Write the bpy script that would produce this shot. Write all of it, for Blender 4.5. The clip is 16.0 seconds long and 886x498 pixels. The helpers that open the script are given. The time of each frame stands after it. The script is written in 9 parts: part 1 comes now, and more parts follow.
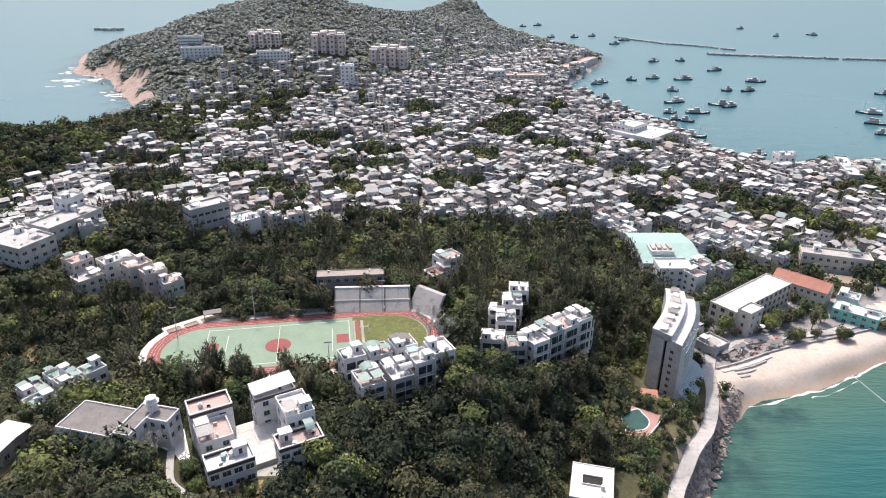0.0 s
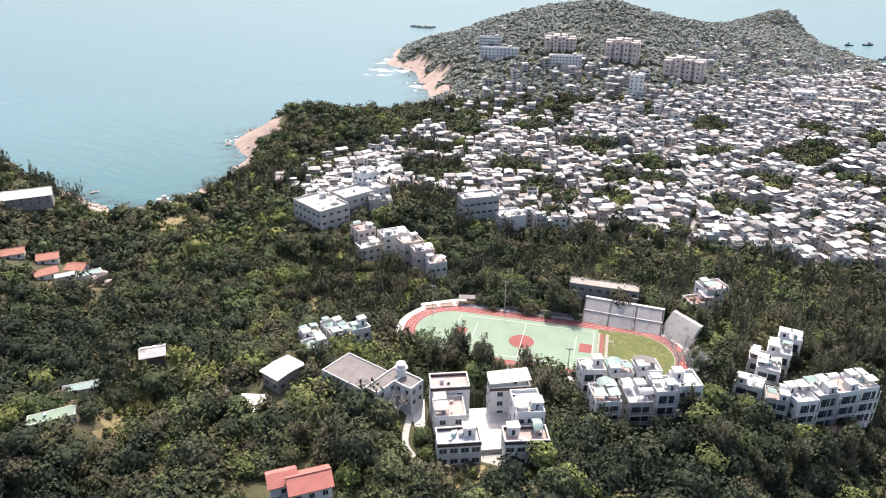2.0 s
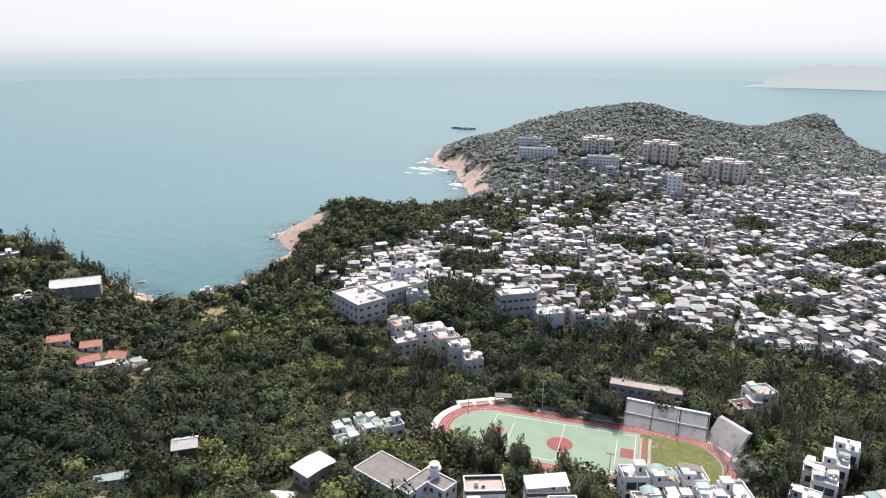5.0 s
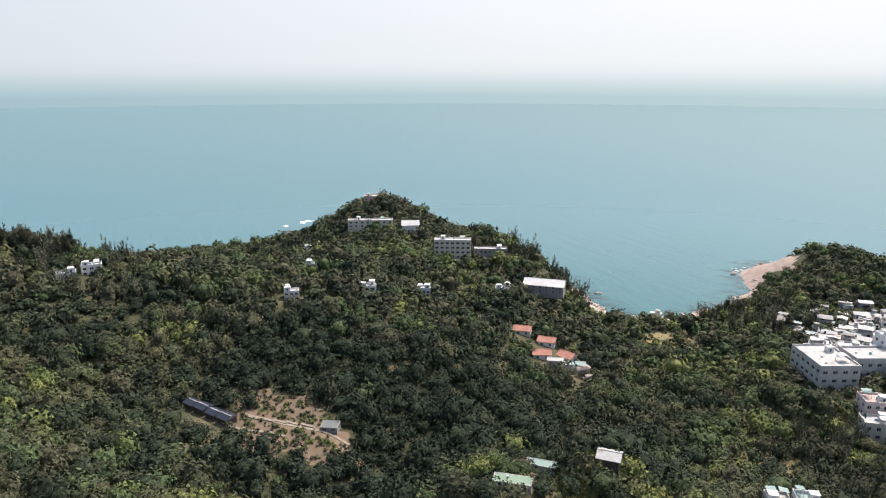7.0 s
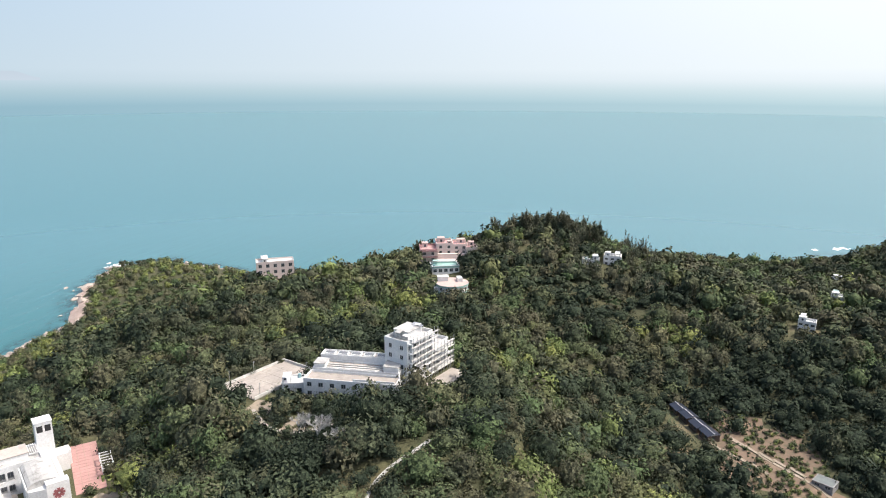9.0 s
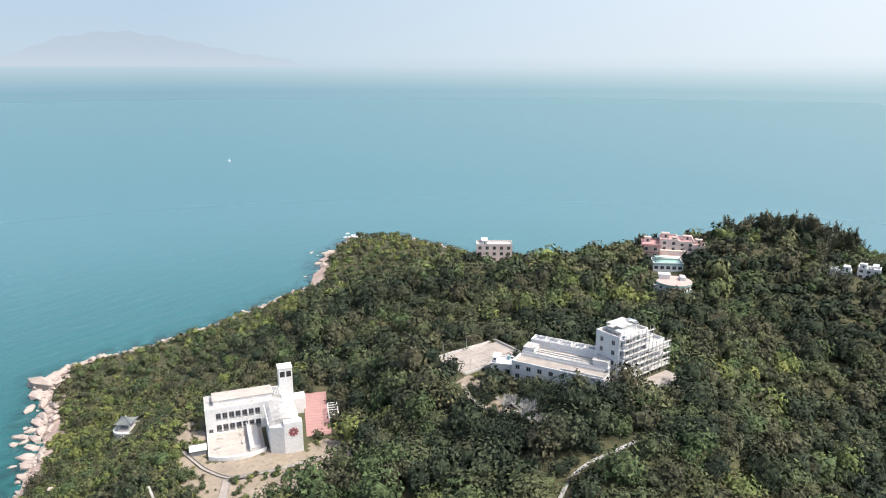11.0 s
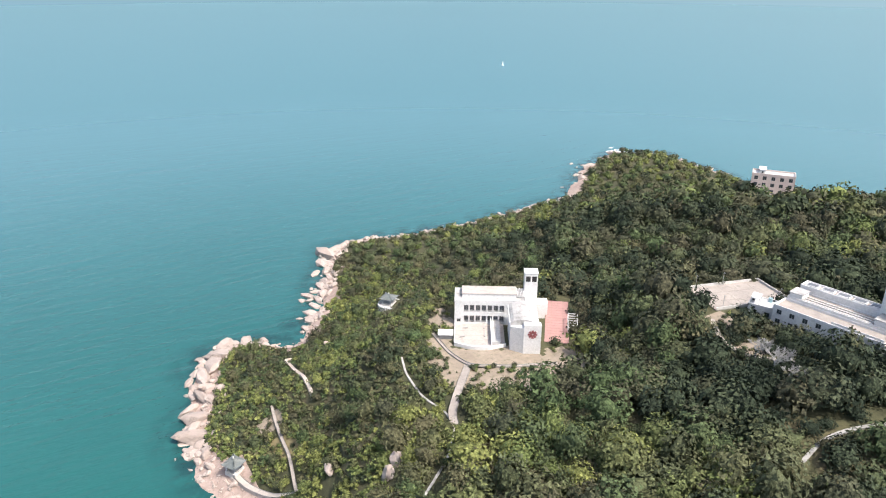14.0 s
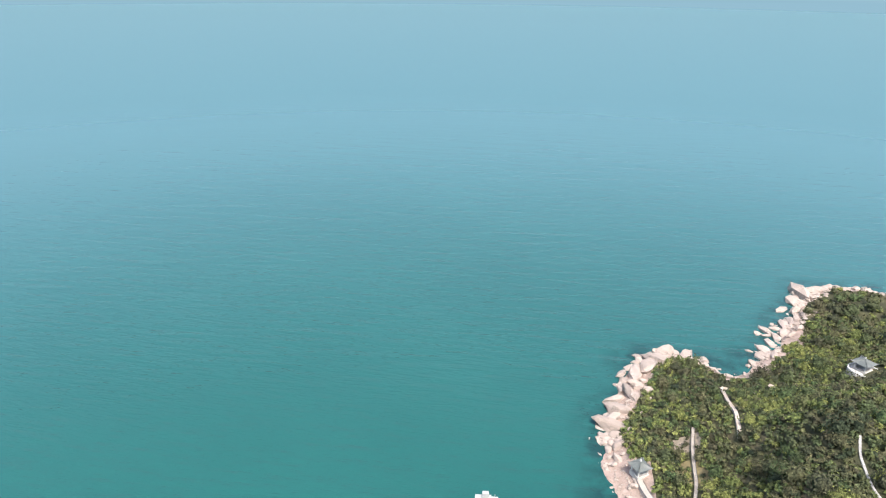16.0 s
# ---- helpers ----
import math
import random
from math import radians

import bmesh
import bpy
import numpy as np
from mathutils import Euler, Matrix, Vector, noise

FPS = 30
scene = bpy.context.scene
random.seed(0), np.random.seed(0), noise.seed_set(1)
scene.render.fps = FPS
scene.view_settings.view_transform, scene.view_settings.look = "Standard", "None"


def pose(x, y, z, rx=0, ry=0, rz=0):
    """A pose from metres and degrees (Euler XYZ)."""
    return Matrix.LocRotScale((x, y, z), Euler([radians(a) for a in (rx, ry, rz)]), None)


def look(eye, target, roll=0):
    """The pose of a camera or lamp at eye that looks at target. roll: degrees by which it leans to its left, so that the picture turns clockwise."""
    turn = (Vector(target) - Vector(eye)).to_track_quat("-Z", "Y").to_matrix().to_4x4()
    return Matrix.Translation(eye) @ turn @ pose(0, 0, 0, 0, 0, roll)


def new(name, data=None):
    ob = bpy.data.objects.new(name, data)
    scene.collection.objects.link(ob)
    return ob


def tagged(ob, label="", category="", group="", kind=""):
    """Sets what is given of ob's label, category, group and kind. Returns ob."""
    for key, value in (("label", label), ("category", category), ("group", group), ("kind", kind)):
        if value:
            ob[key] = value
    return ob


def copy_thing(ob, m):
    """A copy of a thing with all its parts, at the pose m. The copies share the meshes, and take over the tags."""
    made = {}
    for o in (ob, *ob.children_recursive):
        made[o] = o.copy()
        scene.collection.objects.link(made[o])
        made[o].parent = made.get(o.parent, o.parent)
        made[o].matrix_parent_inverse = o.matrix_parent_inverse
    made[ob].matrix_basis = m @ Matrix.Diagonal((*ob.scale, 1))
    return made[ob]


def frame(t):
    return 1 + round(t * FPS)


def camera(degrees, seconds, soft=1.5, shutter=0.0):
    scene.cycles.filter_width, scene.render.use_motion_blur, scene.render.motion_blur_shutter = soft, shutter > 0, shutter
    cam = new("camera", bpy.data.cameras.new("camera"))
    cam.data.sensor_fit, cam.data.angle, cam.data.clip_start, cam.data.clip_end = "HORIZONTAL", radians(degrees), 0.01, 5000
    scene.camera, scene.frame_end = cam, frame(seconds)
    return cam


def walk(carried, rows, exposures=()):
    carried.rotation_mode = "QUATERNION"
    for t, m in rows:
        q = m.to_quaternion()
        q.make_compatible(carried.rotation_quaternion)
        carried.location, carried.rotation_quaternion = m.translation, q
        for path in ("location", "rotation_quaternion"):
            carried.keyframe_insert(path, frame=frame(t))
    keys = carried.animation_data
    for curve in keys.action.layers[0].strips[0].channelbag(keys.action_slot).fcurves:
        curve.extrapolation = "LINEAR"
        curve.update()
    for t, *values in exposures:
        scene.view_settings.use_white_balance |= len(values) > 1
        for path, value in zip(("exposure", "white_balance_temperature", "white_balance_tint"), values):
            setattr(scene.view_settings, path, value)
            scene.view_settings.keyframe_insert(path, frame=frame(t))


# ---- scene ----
cam = camera(65.7, 16.0, soft=1.1)
EYE = 150.0
PATH = [
    (0.0, pose(0, 0, EYE, 65.22, -0.27, -0.00)),
    (0.5, pose(0, 0, EYE, 65.20, -0.15, 12.05)),
    (1.0, pose(0, 0, EYE, 65.19, -0.27, 22.84)),
    (1.5, pose(0, 0, EYE, 65.24, -0.35, 23.47)),
    (2.0, pose(0, 0, EYE, 65.56, -0.28, 23.42)),
    (2.5, pose(0, 0, EYE, 66.01, -0.25, 23.37)),
    (3.0, pose(0, 0, EYE, 67.68, -0.16, 23.29)),
    (5.5, pose(0, 0, EYE, 75.18, 0.37, 30.30)),
    (6.0, pose(0, 0, EYE, 75.30, 0.31, 42.62)),
    (6.5, pose(0, 0, EYE, 75.44, 0.09, 53.90)),
    (7.0, pose(0, 0, EYE, 75.59, 0.01, 64.97)),
    (7.5, pose(0, 0, EYE, 75.74, 0.00, 76.03)),
    (8.0, pose(0, 0, EYE, 75.91, -0.07, 84.92)),
    (8.5, pose(0, 0, EYE, 76.06, -0.02, 95.10)),
    (9.0, pose(0, 0, EYE, 76.19, -0.02, 107.33)),
    (9.5, pose(0, 0, EYE, 76.35, -0.20, 119.75)),
    (12.0, pose(0, 0, EYE, 74.78, -0.04, 126.61)),
    (12.5, pose(0, 0, EYE, 72.90, 0.07, 127.09)),
    (13.0, pose(0, 0, EYE, 71.13, 0.04, 133.66)),
    (13.5, pose(0, 0, EYE, 69.38, -0.09, 141.21)),
    (14.0, pose(0, 0, EYE, 67.71, -0.15, 148.11)),
    (14.5, pose(0, 0, EYE, 67.61, -0.23, 156.84)),
    (15.0, pose(0, 0, EYE, 67.70, -0.26, 166.56)),
    (15.5, pose(0, 0, EYE, 67.84, -0.32, 177.49)),
    (16.0, pose(0, 0, EYE, 67.89, -0.53, 188.68)),
]
walk(cam, PATH, [(0.0, 0.50, 6550, 16), (0.5, 0.62, 6550, 16), (1.2, 0.80, 6650, 16), (3.2, 0.94, 6700, 16), (5.5, 0.48, 6550, 13), (6.2, 0.46, 6550, 12), (7.5, 0.62, 6550, 11), (9.0, 0.74, 6500, 10), (12.0, 0.70, 6400, 11), (14.0, 0.80, 6400, 12), (16.0, 0.82, 6350, 11)])

# ---- light ----
SUN_TURN, SUN_HIGH = 20.0, 57.0     # degrees to the left of straight ahead at the start, and above the sea
world = bpy.data.worlds.new("hazy_sky")
scene.world = world
world.use_nodes = True
wn = world.node_tree
sky = wn.nodes.new("ShaderNodeTexSky")
sky.sky_type = "NISHITA"
sky.sun_disc = False
sky.sun_elevation = radians(SUN_HIGH)
sky.sun_rotation = radians(-SUN_TURN)
sky.dust_density = 4.5
sky.air_density = 1.0
sky.ozone_density = 1.5
wn.nodes["Background"].inputs[1].default_value = 0.13
wn.links.new(sky.outputs[0], wn.nodes["Background"].inputs[0])
sun = new("sun", bpy.data.lights.new("sun", "SUN"))
sun.data.energy, sun.data.angle, sun.data.color = 3.0, radians(0.8), (1.0, 0.925, 0.83)
a, b = radians(SUN_TURN), radians(SUN_HIGH)
sun.matrix_world = look((0, 0, 400), (math.sin(a) * math.cos(b), -math.cos(a) * math.cos(b), 400 - math.sin(b)))


# ---- materials ----
def graph(name):
    m = bpy.data.materials.new(name)
    m.use_nodes = True
    t = m.node_tree
    return m, t, t.nodes["Principled BSDF"]


def ramp(t, fac, stops):
    r = t.nodes.new("ShaderNodeValToRGB")
    e = r.color_ramp.elements
    while len(e) < len(stops):
        e.new(0.5)
    for k, (p, c) in zip(e, stops):
        k.position, k.color = p, (*c, 1)
    t.links.new(fac, r.inputs[0])
    return r.outputs[0]


def coords(t, kind="Object"):
    return t.nodes.new("ShaderNodeTexCoord").outputs[kind]


def noise_tex(t, co, scale, detail=4.0, rough=0.6):
    n = t.nodes.new("ShaderNodeTexNoise")
    n.inputs["Scale"].default_value, n.inputs["Detail"].default_value, n.inputs["Roughness"].default_value = scale, detail, rough
    t.links.new(co, n.inputs["Vector"])
    return n.outputs["Fac"]


def mixed(t, fac, a_, b_, how="MIX"):
    m = t.nodes.new("ShaderNodeMix")
    m.data_type, m.blend_type = "RGBA", how
    for socket, v in ((m.inputs[0], fac), (m.inputs[6], a_), (m.inputs[7], b_)):
        if isinstance(v, bpy.types.NodeSocket):
            t.links.new(v, socket)
        elif isinstance(v, tuple):
            socket.default_value = (*v, 1)
        else:
            socket.default_value = v
    return m.outputs[2]


def bumped(t, p, height, strength, distance):
    b_ = t.nodes.new("ShaderNodeBump")
    b_.inputs["Strength"].default_value, b_.inputs["Distance"].default_value = strength, distance
    t.links.new(height, b_.inputs["Height"])
    t.links.new(b_.outputs[0], p.inputs["Normal"])


def surface(name, light, dark, broad=0.15, fine=3.0, rough=0.8, bump=0.02, stain=None, metal=0.0, vary=0.0):
    """A worn surface: two tones at two scales, optional stains, relief."""
    m, t, p = graph(name)
    co = coords(t)
    n1, n2 = noise_tex(t, co, broad), noise_tex(t, co, fine, 6.0, 0.7)
    c = ramp(t, n1, [(0.3, dark), (0.7, light)])
    g = ramp(t, n2, [(0.25, (0.72, 0.72, 0.72)), (0.75, (1.1, 1.1, 1.1))])
    c = mixed(t, 0.75, c, g, "MULTIPLY")
    if stain:
        s = ramp(t, noise_tex(t, co, broad * 3.1, 7.0, 0.72), [(0.52, (0, 0, 0)), (0.68, (1, 1, 1))])
        c = mixed(t, s, c, stain)
    if vary:
        info = t.nodes.new("ShaderNodeObjectInfo").outputs["Random"]
        c = mixed(t, 1.0, c, ramp(t, info, [(0, (1 - vary,) * 3), (1, (1, 1, 1))]), "MULTIPLY")
    t.links.new(c, p.inputs["Base Color"])
    p.inputs["Roughness"].default_value, p.inputs["Metallic"].default_value = rough, metal
    if bump:
        bumped(t, p, n2, 0.6, bump)
    return m


WHITE = surface("white_render", (0.78, 0.78, 0.77), (0.69, 0.695, 0.69), 0.25, 2.0, 0.85, 0.01, stain=(0.58, 0.58, 0.56))
CREAM = surface("cream_render", (0.68, 0.63, 0.55), (0.58, 0.54, 0.47), 0.25, 2.0, 0.85, 0.01, stain=(0.42, 0.39, 0.34))
GREY = surface("grey_render", (0.48, 0.48, 0.47), (0.38, 0.38, 0.38), 0.2, 2.0, 0.9, 0.01, stain=(0.26, 0.26, 0.25))
PINK = surface("pink_render", (0.66, 0.47, 0.42), (0.58, 0.40, 0.36), 0.2, 2.0, 0.85, 0.01, stain=(0.45, 0.33, 0.30))
PALETEAL = surface("pale_green_paint", (0.36, 0.53, 0.48), (0.29, 0.45, 0.41), 0.2, 2.0, 0.75, 0.01)
TOWNROOF = surface("grey_tin_roofs", (0.55, 0.55, 0.54), (0.44, 0.44, 0.43), 0.11, 1.2, 0.8, 0.01, stain=(0.27, 0.245, 0.22))
TEALWALL = surface("teal_paint", (0.20, 0.52, 0.46), (0.16, 0.45, 0.40), 0.2, 2.0, 0.75, 0.01)
CONCRETE = surface("weathered_concrete", (0.52, 0.51, 0.49), (0.40, 0.395, 0.38), 0.12, 1.4, 0.9, 0.02, stain=(0.24, 0.235, 0.22))
PALECON = surface("pale_concrete", (0.66, 0.65, 0.62), (0.55, 0.54, 0.52), 0.12, 1.4, 0.9, 0.015, stain=(0.40, 0.39, 0.37))
ROOFGREY = surface("dark_roof_felt", (0.25, 0.235, 0.225), (0.19, 0.18, 0.175), 0.2, 1.5, 0.95, 0.01, stain=(0.14, 0.135, 0.13))
ROOFTAN = surface("tan_roof_tiles", (0.55, 0.43, 0.39), (0.45, 0.35, 0.32), 0.3, 2.5, 0.85, 0.01, stain=(0.40, 0.30, 0.26))
ROOFRED = surface("red_roof_tiles", (0.53, 0.20, 0.165), (0.42, 0.15, 0.13), 0.5, 4.0, 0.75, 0.03, stain=(0.35, 0.14, 0.11))
ROOFORANGE = surface("orange_roof_tiles", (0.51, 0.245, 0.175), (0.42, 0.19, 0.14), 0.5, 4.0, 0.75, 0.03)
ROOFBLUE = surface("blue_sheet_roof", (0.32, 0.49, 0.53), (0.26, 0.42, 0.46), 0.15, 2.0, 0.5, 0.01)
ROOFTEAL = surface("green_sheet_roof", (0.25, 0.36, 0.33), (0.19, 0.29, 0.27), 0.3, 2.0, 0.55, 0.01)
ROOFSLATE = surface("grey_glazed_tiles", (0.19, 0.21, 0.20), (0.13, 0.15, 0.145), 0.5, 4.0, 0.5, 0.02)
PALEROOF = surface("white_sheet_roof", (0.67, 0.68, 0.68), (0.56, 0.57, 0.57), 0.2, 2.0, 0.6, 0.01, stain=(0.48, 0.46, 0.43))
BROWN = surface("dark_brown_trim", (0.10, 0.06, 0.05), (0.075, 0.045, 0.04), 0.4, 3.0, 0.7, 0.01)
METAL = surface("galvanised_steel", (0.50, 0.51, 0.52), (0.42, 0.43, 0.44), 0.4, 4.0, 0.45, 0.0, metal=0.6)
WOODDARK = surface("dark_timber", (0.11, 0.075, 0.055), (0.07, 0.05, 0.04), 0.6, 5.0, 0.8, 0.01)
SOLAR = surface("solar_glass", (0.03, 0.035, 0.05), (0.02, 0.025, 0.04), 0.5, 3.0, 0.35, 0.0)
SAND = surface("beach_sand", (0.65, 0.57, 0.49), (0.57, 0.50, 0.43), 0.05, 0.8, 0.95, 0.04, stain=(0.50, 0.39, 0.29))
sand_t = SAND.node_tree
sand_p = sand_t.nodes["Principled BSDF"]
wet_at = sand_t.nodes.new("ShaderNodeAttribute")
wet_at.attribute_name = "wet"
sand_t.links.new(mixed(sand_t, wet_at.outputs["Fac"], sand_p.inputs["Base Color"].links[0].from_socket, (0.36, 0.275, 0.205)), sand_p.inputs["Base Color"])
EARTH = surface("bare_earth", (0.37, 0.31, 0.24), (0.26, 0.215, 0.165), 0.2, 0.9, 0.95, 0.10, stain=(0.16, 0.155, 0.09))
FARMSOIL = surface("brown_farm_soil", (0.22, 0.155, 0.11), (0.13, 0.095, 0.065), 0.12, 0.8, 0.95, 0.08, stain=(0.10, 0.09, 0.05))
DRYGRASS = surface("dry_grass", (0.30, 0.24, 0.12), (0.19, 0.16, 0.08), 0.12, 1.5, 0.95, 0.10, stain=(0.09, 0.10, 0.04))
TURF = surface("worn_turf", (0.14, 0.17, 0.05), (0.10, 0.12, 0.04), 0.2, 1.5, 0.95, 0.05, stain=(0.26, 0.21, 0.10))
TRACKRED = surface("red_running_track", (0.31, 0.10, 0.09), (0.26, 0.082, 0.075), 0.15, 2.0, 0.9, 0.01)
COURTGREEN = surface("green_court_paint", (0.235, 0.335, 0.245), (0.20, 0.29, 0.21), 0.12, 2.0, 0.8, 0.005)
PAVERED = surface("red_paving", (0.47, 0.275, 0.25), (0.40, 0.23, 0.21), 0.25, 2.5, 0.9, 0.01, stain=(0.36, 0.22, 0.19))
EMBLEMRED = surface("faded_red_enamel", (0.34, 0.115, 0.12), (0.28, 0.095, 0.10), 0.5, 3.0, 0.7, 0.0)
LINEWHITE = surface("line_paint", (0.78, 0.78, 0.76), (0.68, 0.68, 0.66), 0.6, 5.0, 0.8, 0.0)
ROCK = surface("pink_granite", (0.54, 0.42, 0.36), (0.34, 0.26, 0.22), 0.22, 1.3, 0.9, 0.12, stain=(0.22, 0.17, 0.14), vary=0.25)
# dark blotches: weathering, and painted shade of gaps between rocks
PALEROCK = surface("bleached_granite", (0.62, 0.53, 0.47), (0.44, 0.365, 0.315), 0.4, 1.3, 0.9, 0.12, stain=(0.21, 0.18, 0.155), vary=0.3)
PINKROOF = surface("pink_roof_paint", (0.50, 0.29, 0.28), (0.42, 0.24, 0.23), 0.3, 2.0, 0.85, 0.01, stain=(0.56, 0.42, 0.39))
PALEPINK = surface("faded_pink_render", (0.72, 0.62, 0.57), (0.64, 0.54, 0.50), 0.2, 2.0, 0.85, 0.01, stain=(0.55, 0.46, 0.43))
DULLWHITE = surface("weathered_white_render", (0.58, 0.57, 0.55), (0.42, 0.415, 0.40), 0.25, 2.0, 0.88, 0.01, stain=(0.34, 0.34, 0.33))
TERRACE = surface("tan_terrace_concrete", (0.44, 0.395, 0.35), (0.31, 0.28, 0.25), 0.14, 1.4, 0.9, 0.02, stain=(0.23, 0.21, 0.19))
YARD = surface("warm_paving", (0.54, 0.485, 0.435), (0.44, 0.395, 0.355), 0.15, 1.4, 0.9, 0.015, stain=(0.34, 0.31, 0.28))
LANES = surface("worn_town_paving", (0.34, 0.335, 0.325), (0.24, 0.235, 0.23), 0.12, 1.4, 0.9, 0.02, stain=(0.16, 0.155, 0.15))
DULLGREY = surface("stained_grey_render", (0.34, 0.33, 0.32), (0.23, 0.225, 0.22), 0.25, 2.0, 0.9, 0.01, stain=(0.15, 0.145, 0.14))
RIPRAP = surface("grey_brown_riprap", (0.54, 0.47, 0.41), (0.35, 0.30, 0.26), 0.3, 1.3, 0.95, 0.1, vary=0.4)
BARK = surface("bark", (0.16, 0.13, 0.10), (0.10, 0.08, 0.065), 0.8, 5.0, 0.95, 0.03)
POOLWATER = surface("dark_pool_water", (0.03, 0.10, 0.08), (0.02, 0.07, 0.06), 0.3, 2.0, 0.08, 0.0)
HULL = surface("boat_hull_paint", (0.13, 0.22, 0.24), (0.08, 0.14, 0.16), 0.3, 2.0, 0.6, 0.0, vary=0.5)
CABIN = surface("boat_cabin_paint", (0.62, 0.63, 0.62), (0.45, 0.47, 0.47), 0.3, 2.0, 0.7, 0.0, vary=0.4)
# near-black: painted shade for openings and recesses, also real dark parts
DARK = surface("void_shade_and_dark_parts", (0.035, 0.035, 0.035), (0.02, 0.02, 0.02), 0.5, 2.0, 0.9, 0.0)
FOAM = surface("sea_foam", (0.80, 0.82, 0.82), (0.62, 0.68, 0.69), 0.3, 1.5, 0.9, 0.10)



def mixed_houses(name, stops, turn, fine=1.4):
    """Paint and sheet in many tones, one for each house."""
    m, t, p = graph(name)
    at_ = t.nodes.new("ShaderNodeAttribute")
    at_.attribute_name = "house_tone"
    f_ = t.nodes.new("ShaderNodeMath")
    f_.operation = "MULTIPLY"
    f_.inputs[1].default_value = turn
    t.links.new(at_.outputs["Fac"], f_.inputs[0])
    g_ = t.nodes.new("ShaderNodeMath")
    g_.operation = "FRACT"
    t.links.new(f_.outputs[0], g_.inputs[0])
    c = ramp(t, g_.outputs[0], stops)
    co = coords(t)
    c = mixed(t, 0.8, c, ramp(t, noise_tex(t, co, fine, 5.0, 0.7), [(0.3, (0.66, 0.65, 0.64)), (0.7, (1.12, 1.12, 1.12))]), "MULTIPLY")
    t.links.new(c, p.inputs["Base Color"])
    p.inputs["Roughness"].default_value = 0.85
    return m


TOWNSHEETS = mixed_houses("town_sheet_roofs", [(0.0, (0.233, 0.236, 0.239)), (0.16, (0.420, 0.425, 0.424)), (0.32, (0.653, 0.661, 0.658)), (0.44, (0.490, 0.496, 0.490)), (0.56, (0.327, 0.277, 0.251)), (0.66, (0.315, 0.401, 0.401)), (0.78, (0.583, 0.597, 0.598)), (0.9, (0.186, 0.184, 0.179)), (1.0, (0.536, 0.538, 0.527))], 1.0)
TOWNROOFS = mixed_houses("town_flat_roofs", [(0.0, (0.208, 0.205, 0.202)), (0.3, (0.364, 0.358, 0.351)), (0.55, (0.572, 0.566, 0.546)), (0.72, (0.429, 0.312, 0.260)), (0.86, (0.286, 0.377, 0.358)), (1.0, (0.494, 0.494, 0.488))], 5.31)
TOWNWALLS = mixed_houses("town_walls", [(0.0, (0.230, 0.228, 0.224)), (0.3, (0.460, 0.454, 0.437)), (0.55, (0.713, 0.701, 0.678)), (0.72, (0.529, 0.448, 0.391)), (0.85, (0.759, 0.753, 0.736)), (1.0, (0.345, 0.333, 0.322))], 3.17)

FARGLASS = surface("pale_window_glass", (0.20, 0.21, 0.22), (0.12, 0.13, 0.14), 0.5, 3.0, 0.3, 0.0)
GLASS, gt, gp = graph("window_glass")
gp.inputs["Base Color"].default_value = (0.035, 0.045, 0.05, 1)
gp.inputs["Roughness"].default_value = 0.12
gt.links.new(ramp(gt, noise_tex(gt, coords(gt), 0.7), [(0.3, (0.02, 0.025, 0.03)), (0.75, (0.09, 0.11, 0.12))]), gp.inputs["Base Color"])


def leaf_material(name, stops, per_tree, sheen=0.0, grain=1.7, depth=1.0):
    """Foliage: a tone for each tree, a finer one for each clump of leaves, and broad drifts over the hill."""
    m, t, p = graph(name)
    if per_tree == "attribute":
        at_ = t.nodes.new("ShaderNodeAttribute")
        at_.attribute_name = "tint"
        fac = at_.outputs["Fac"]
    else:
        fac = t.nodes.new("ShaderNodeObjectInfo").outputs["Random"]
    c = ramp(t, fac, stops)
    isl = t.nodes.new("ShaderNodeNewGeometry").outputs["Random Per Island"]
    c = mixed(t, 0.85 * min(1, depth), c, ramp(t, isl, [(0, (0.70, 0.70, 0.68)), (1, (1.30, 1.30, 1.25))]), "MULTIPLY")
    co = coords(t)
    # noise paints shade into leaf gaps and brightness on to leaf clusters
    leaf_gaps = noise_tex(t, co, grain, 3.0, 0.72)
    c = mixed(t, depth, c, ramp(t, leaf_gaps, [(0.30, (0.42, 0.42, 0.40)), (0.50, (1.0, 1.0, 1.0)), (0.70, (1.75, 1.75, 1.65))]), "MULTIPLY")
    t.links.new(c, p.inputs["Base Color"])
    bumped(t, p, leaf_gaps, 0.7, 0.5)
    p.inputs["Roughness"].default_value = 0.8
    p.inputs["Specular IOR Level"].default_value = 0.12
    p.inputs["Sheen Weight"].default_value, p.inputs["Sheen Roughness"].default_value = sheen, 0.6
    p.inputs["Sheen Tint"].default_value = (0.9, 0.95, 1.0, 1)
    return m


GREENS = [(0.0, (0.030, 0.042, 0.028)), (0.18, (0.050, 0.066, 0.040)), (0.36, (0.082, 0.080, 0.052)), (0.52, (0.070, 0.104, 0.048)),
          (0.70, (0.110, 0.106, 0.062)), (0.84, (0.116, 0.150, 0.056)), (1.0, (0.180, 0.200, 0.070))]
LEAVES = leaf_material("woodland_leaves", GREENS, "attribute")
# far woods: leaf tones and sheen paled to stand in for haze
FARLEAVES = leaf_material("haze_paled_leaves", [(0, (0.098, 0.120, 0.090)), (0.5, (0.122, 0.146, 0.106)), (1, (0.15, 0.17, 0.115))], "attribute", 0.6, 0.5, 0.25)
TREELEAVES = leaf_material("tree_leaves", GREENS, "object")
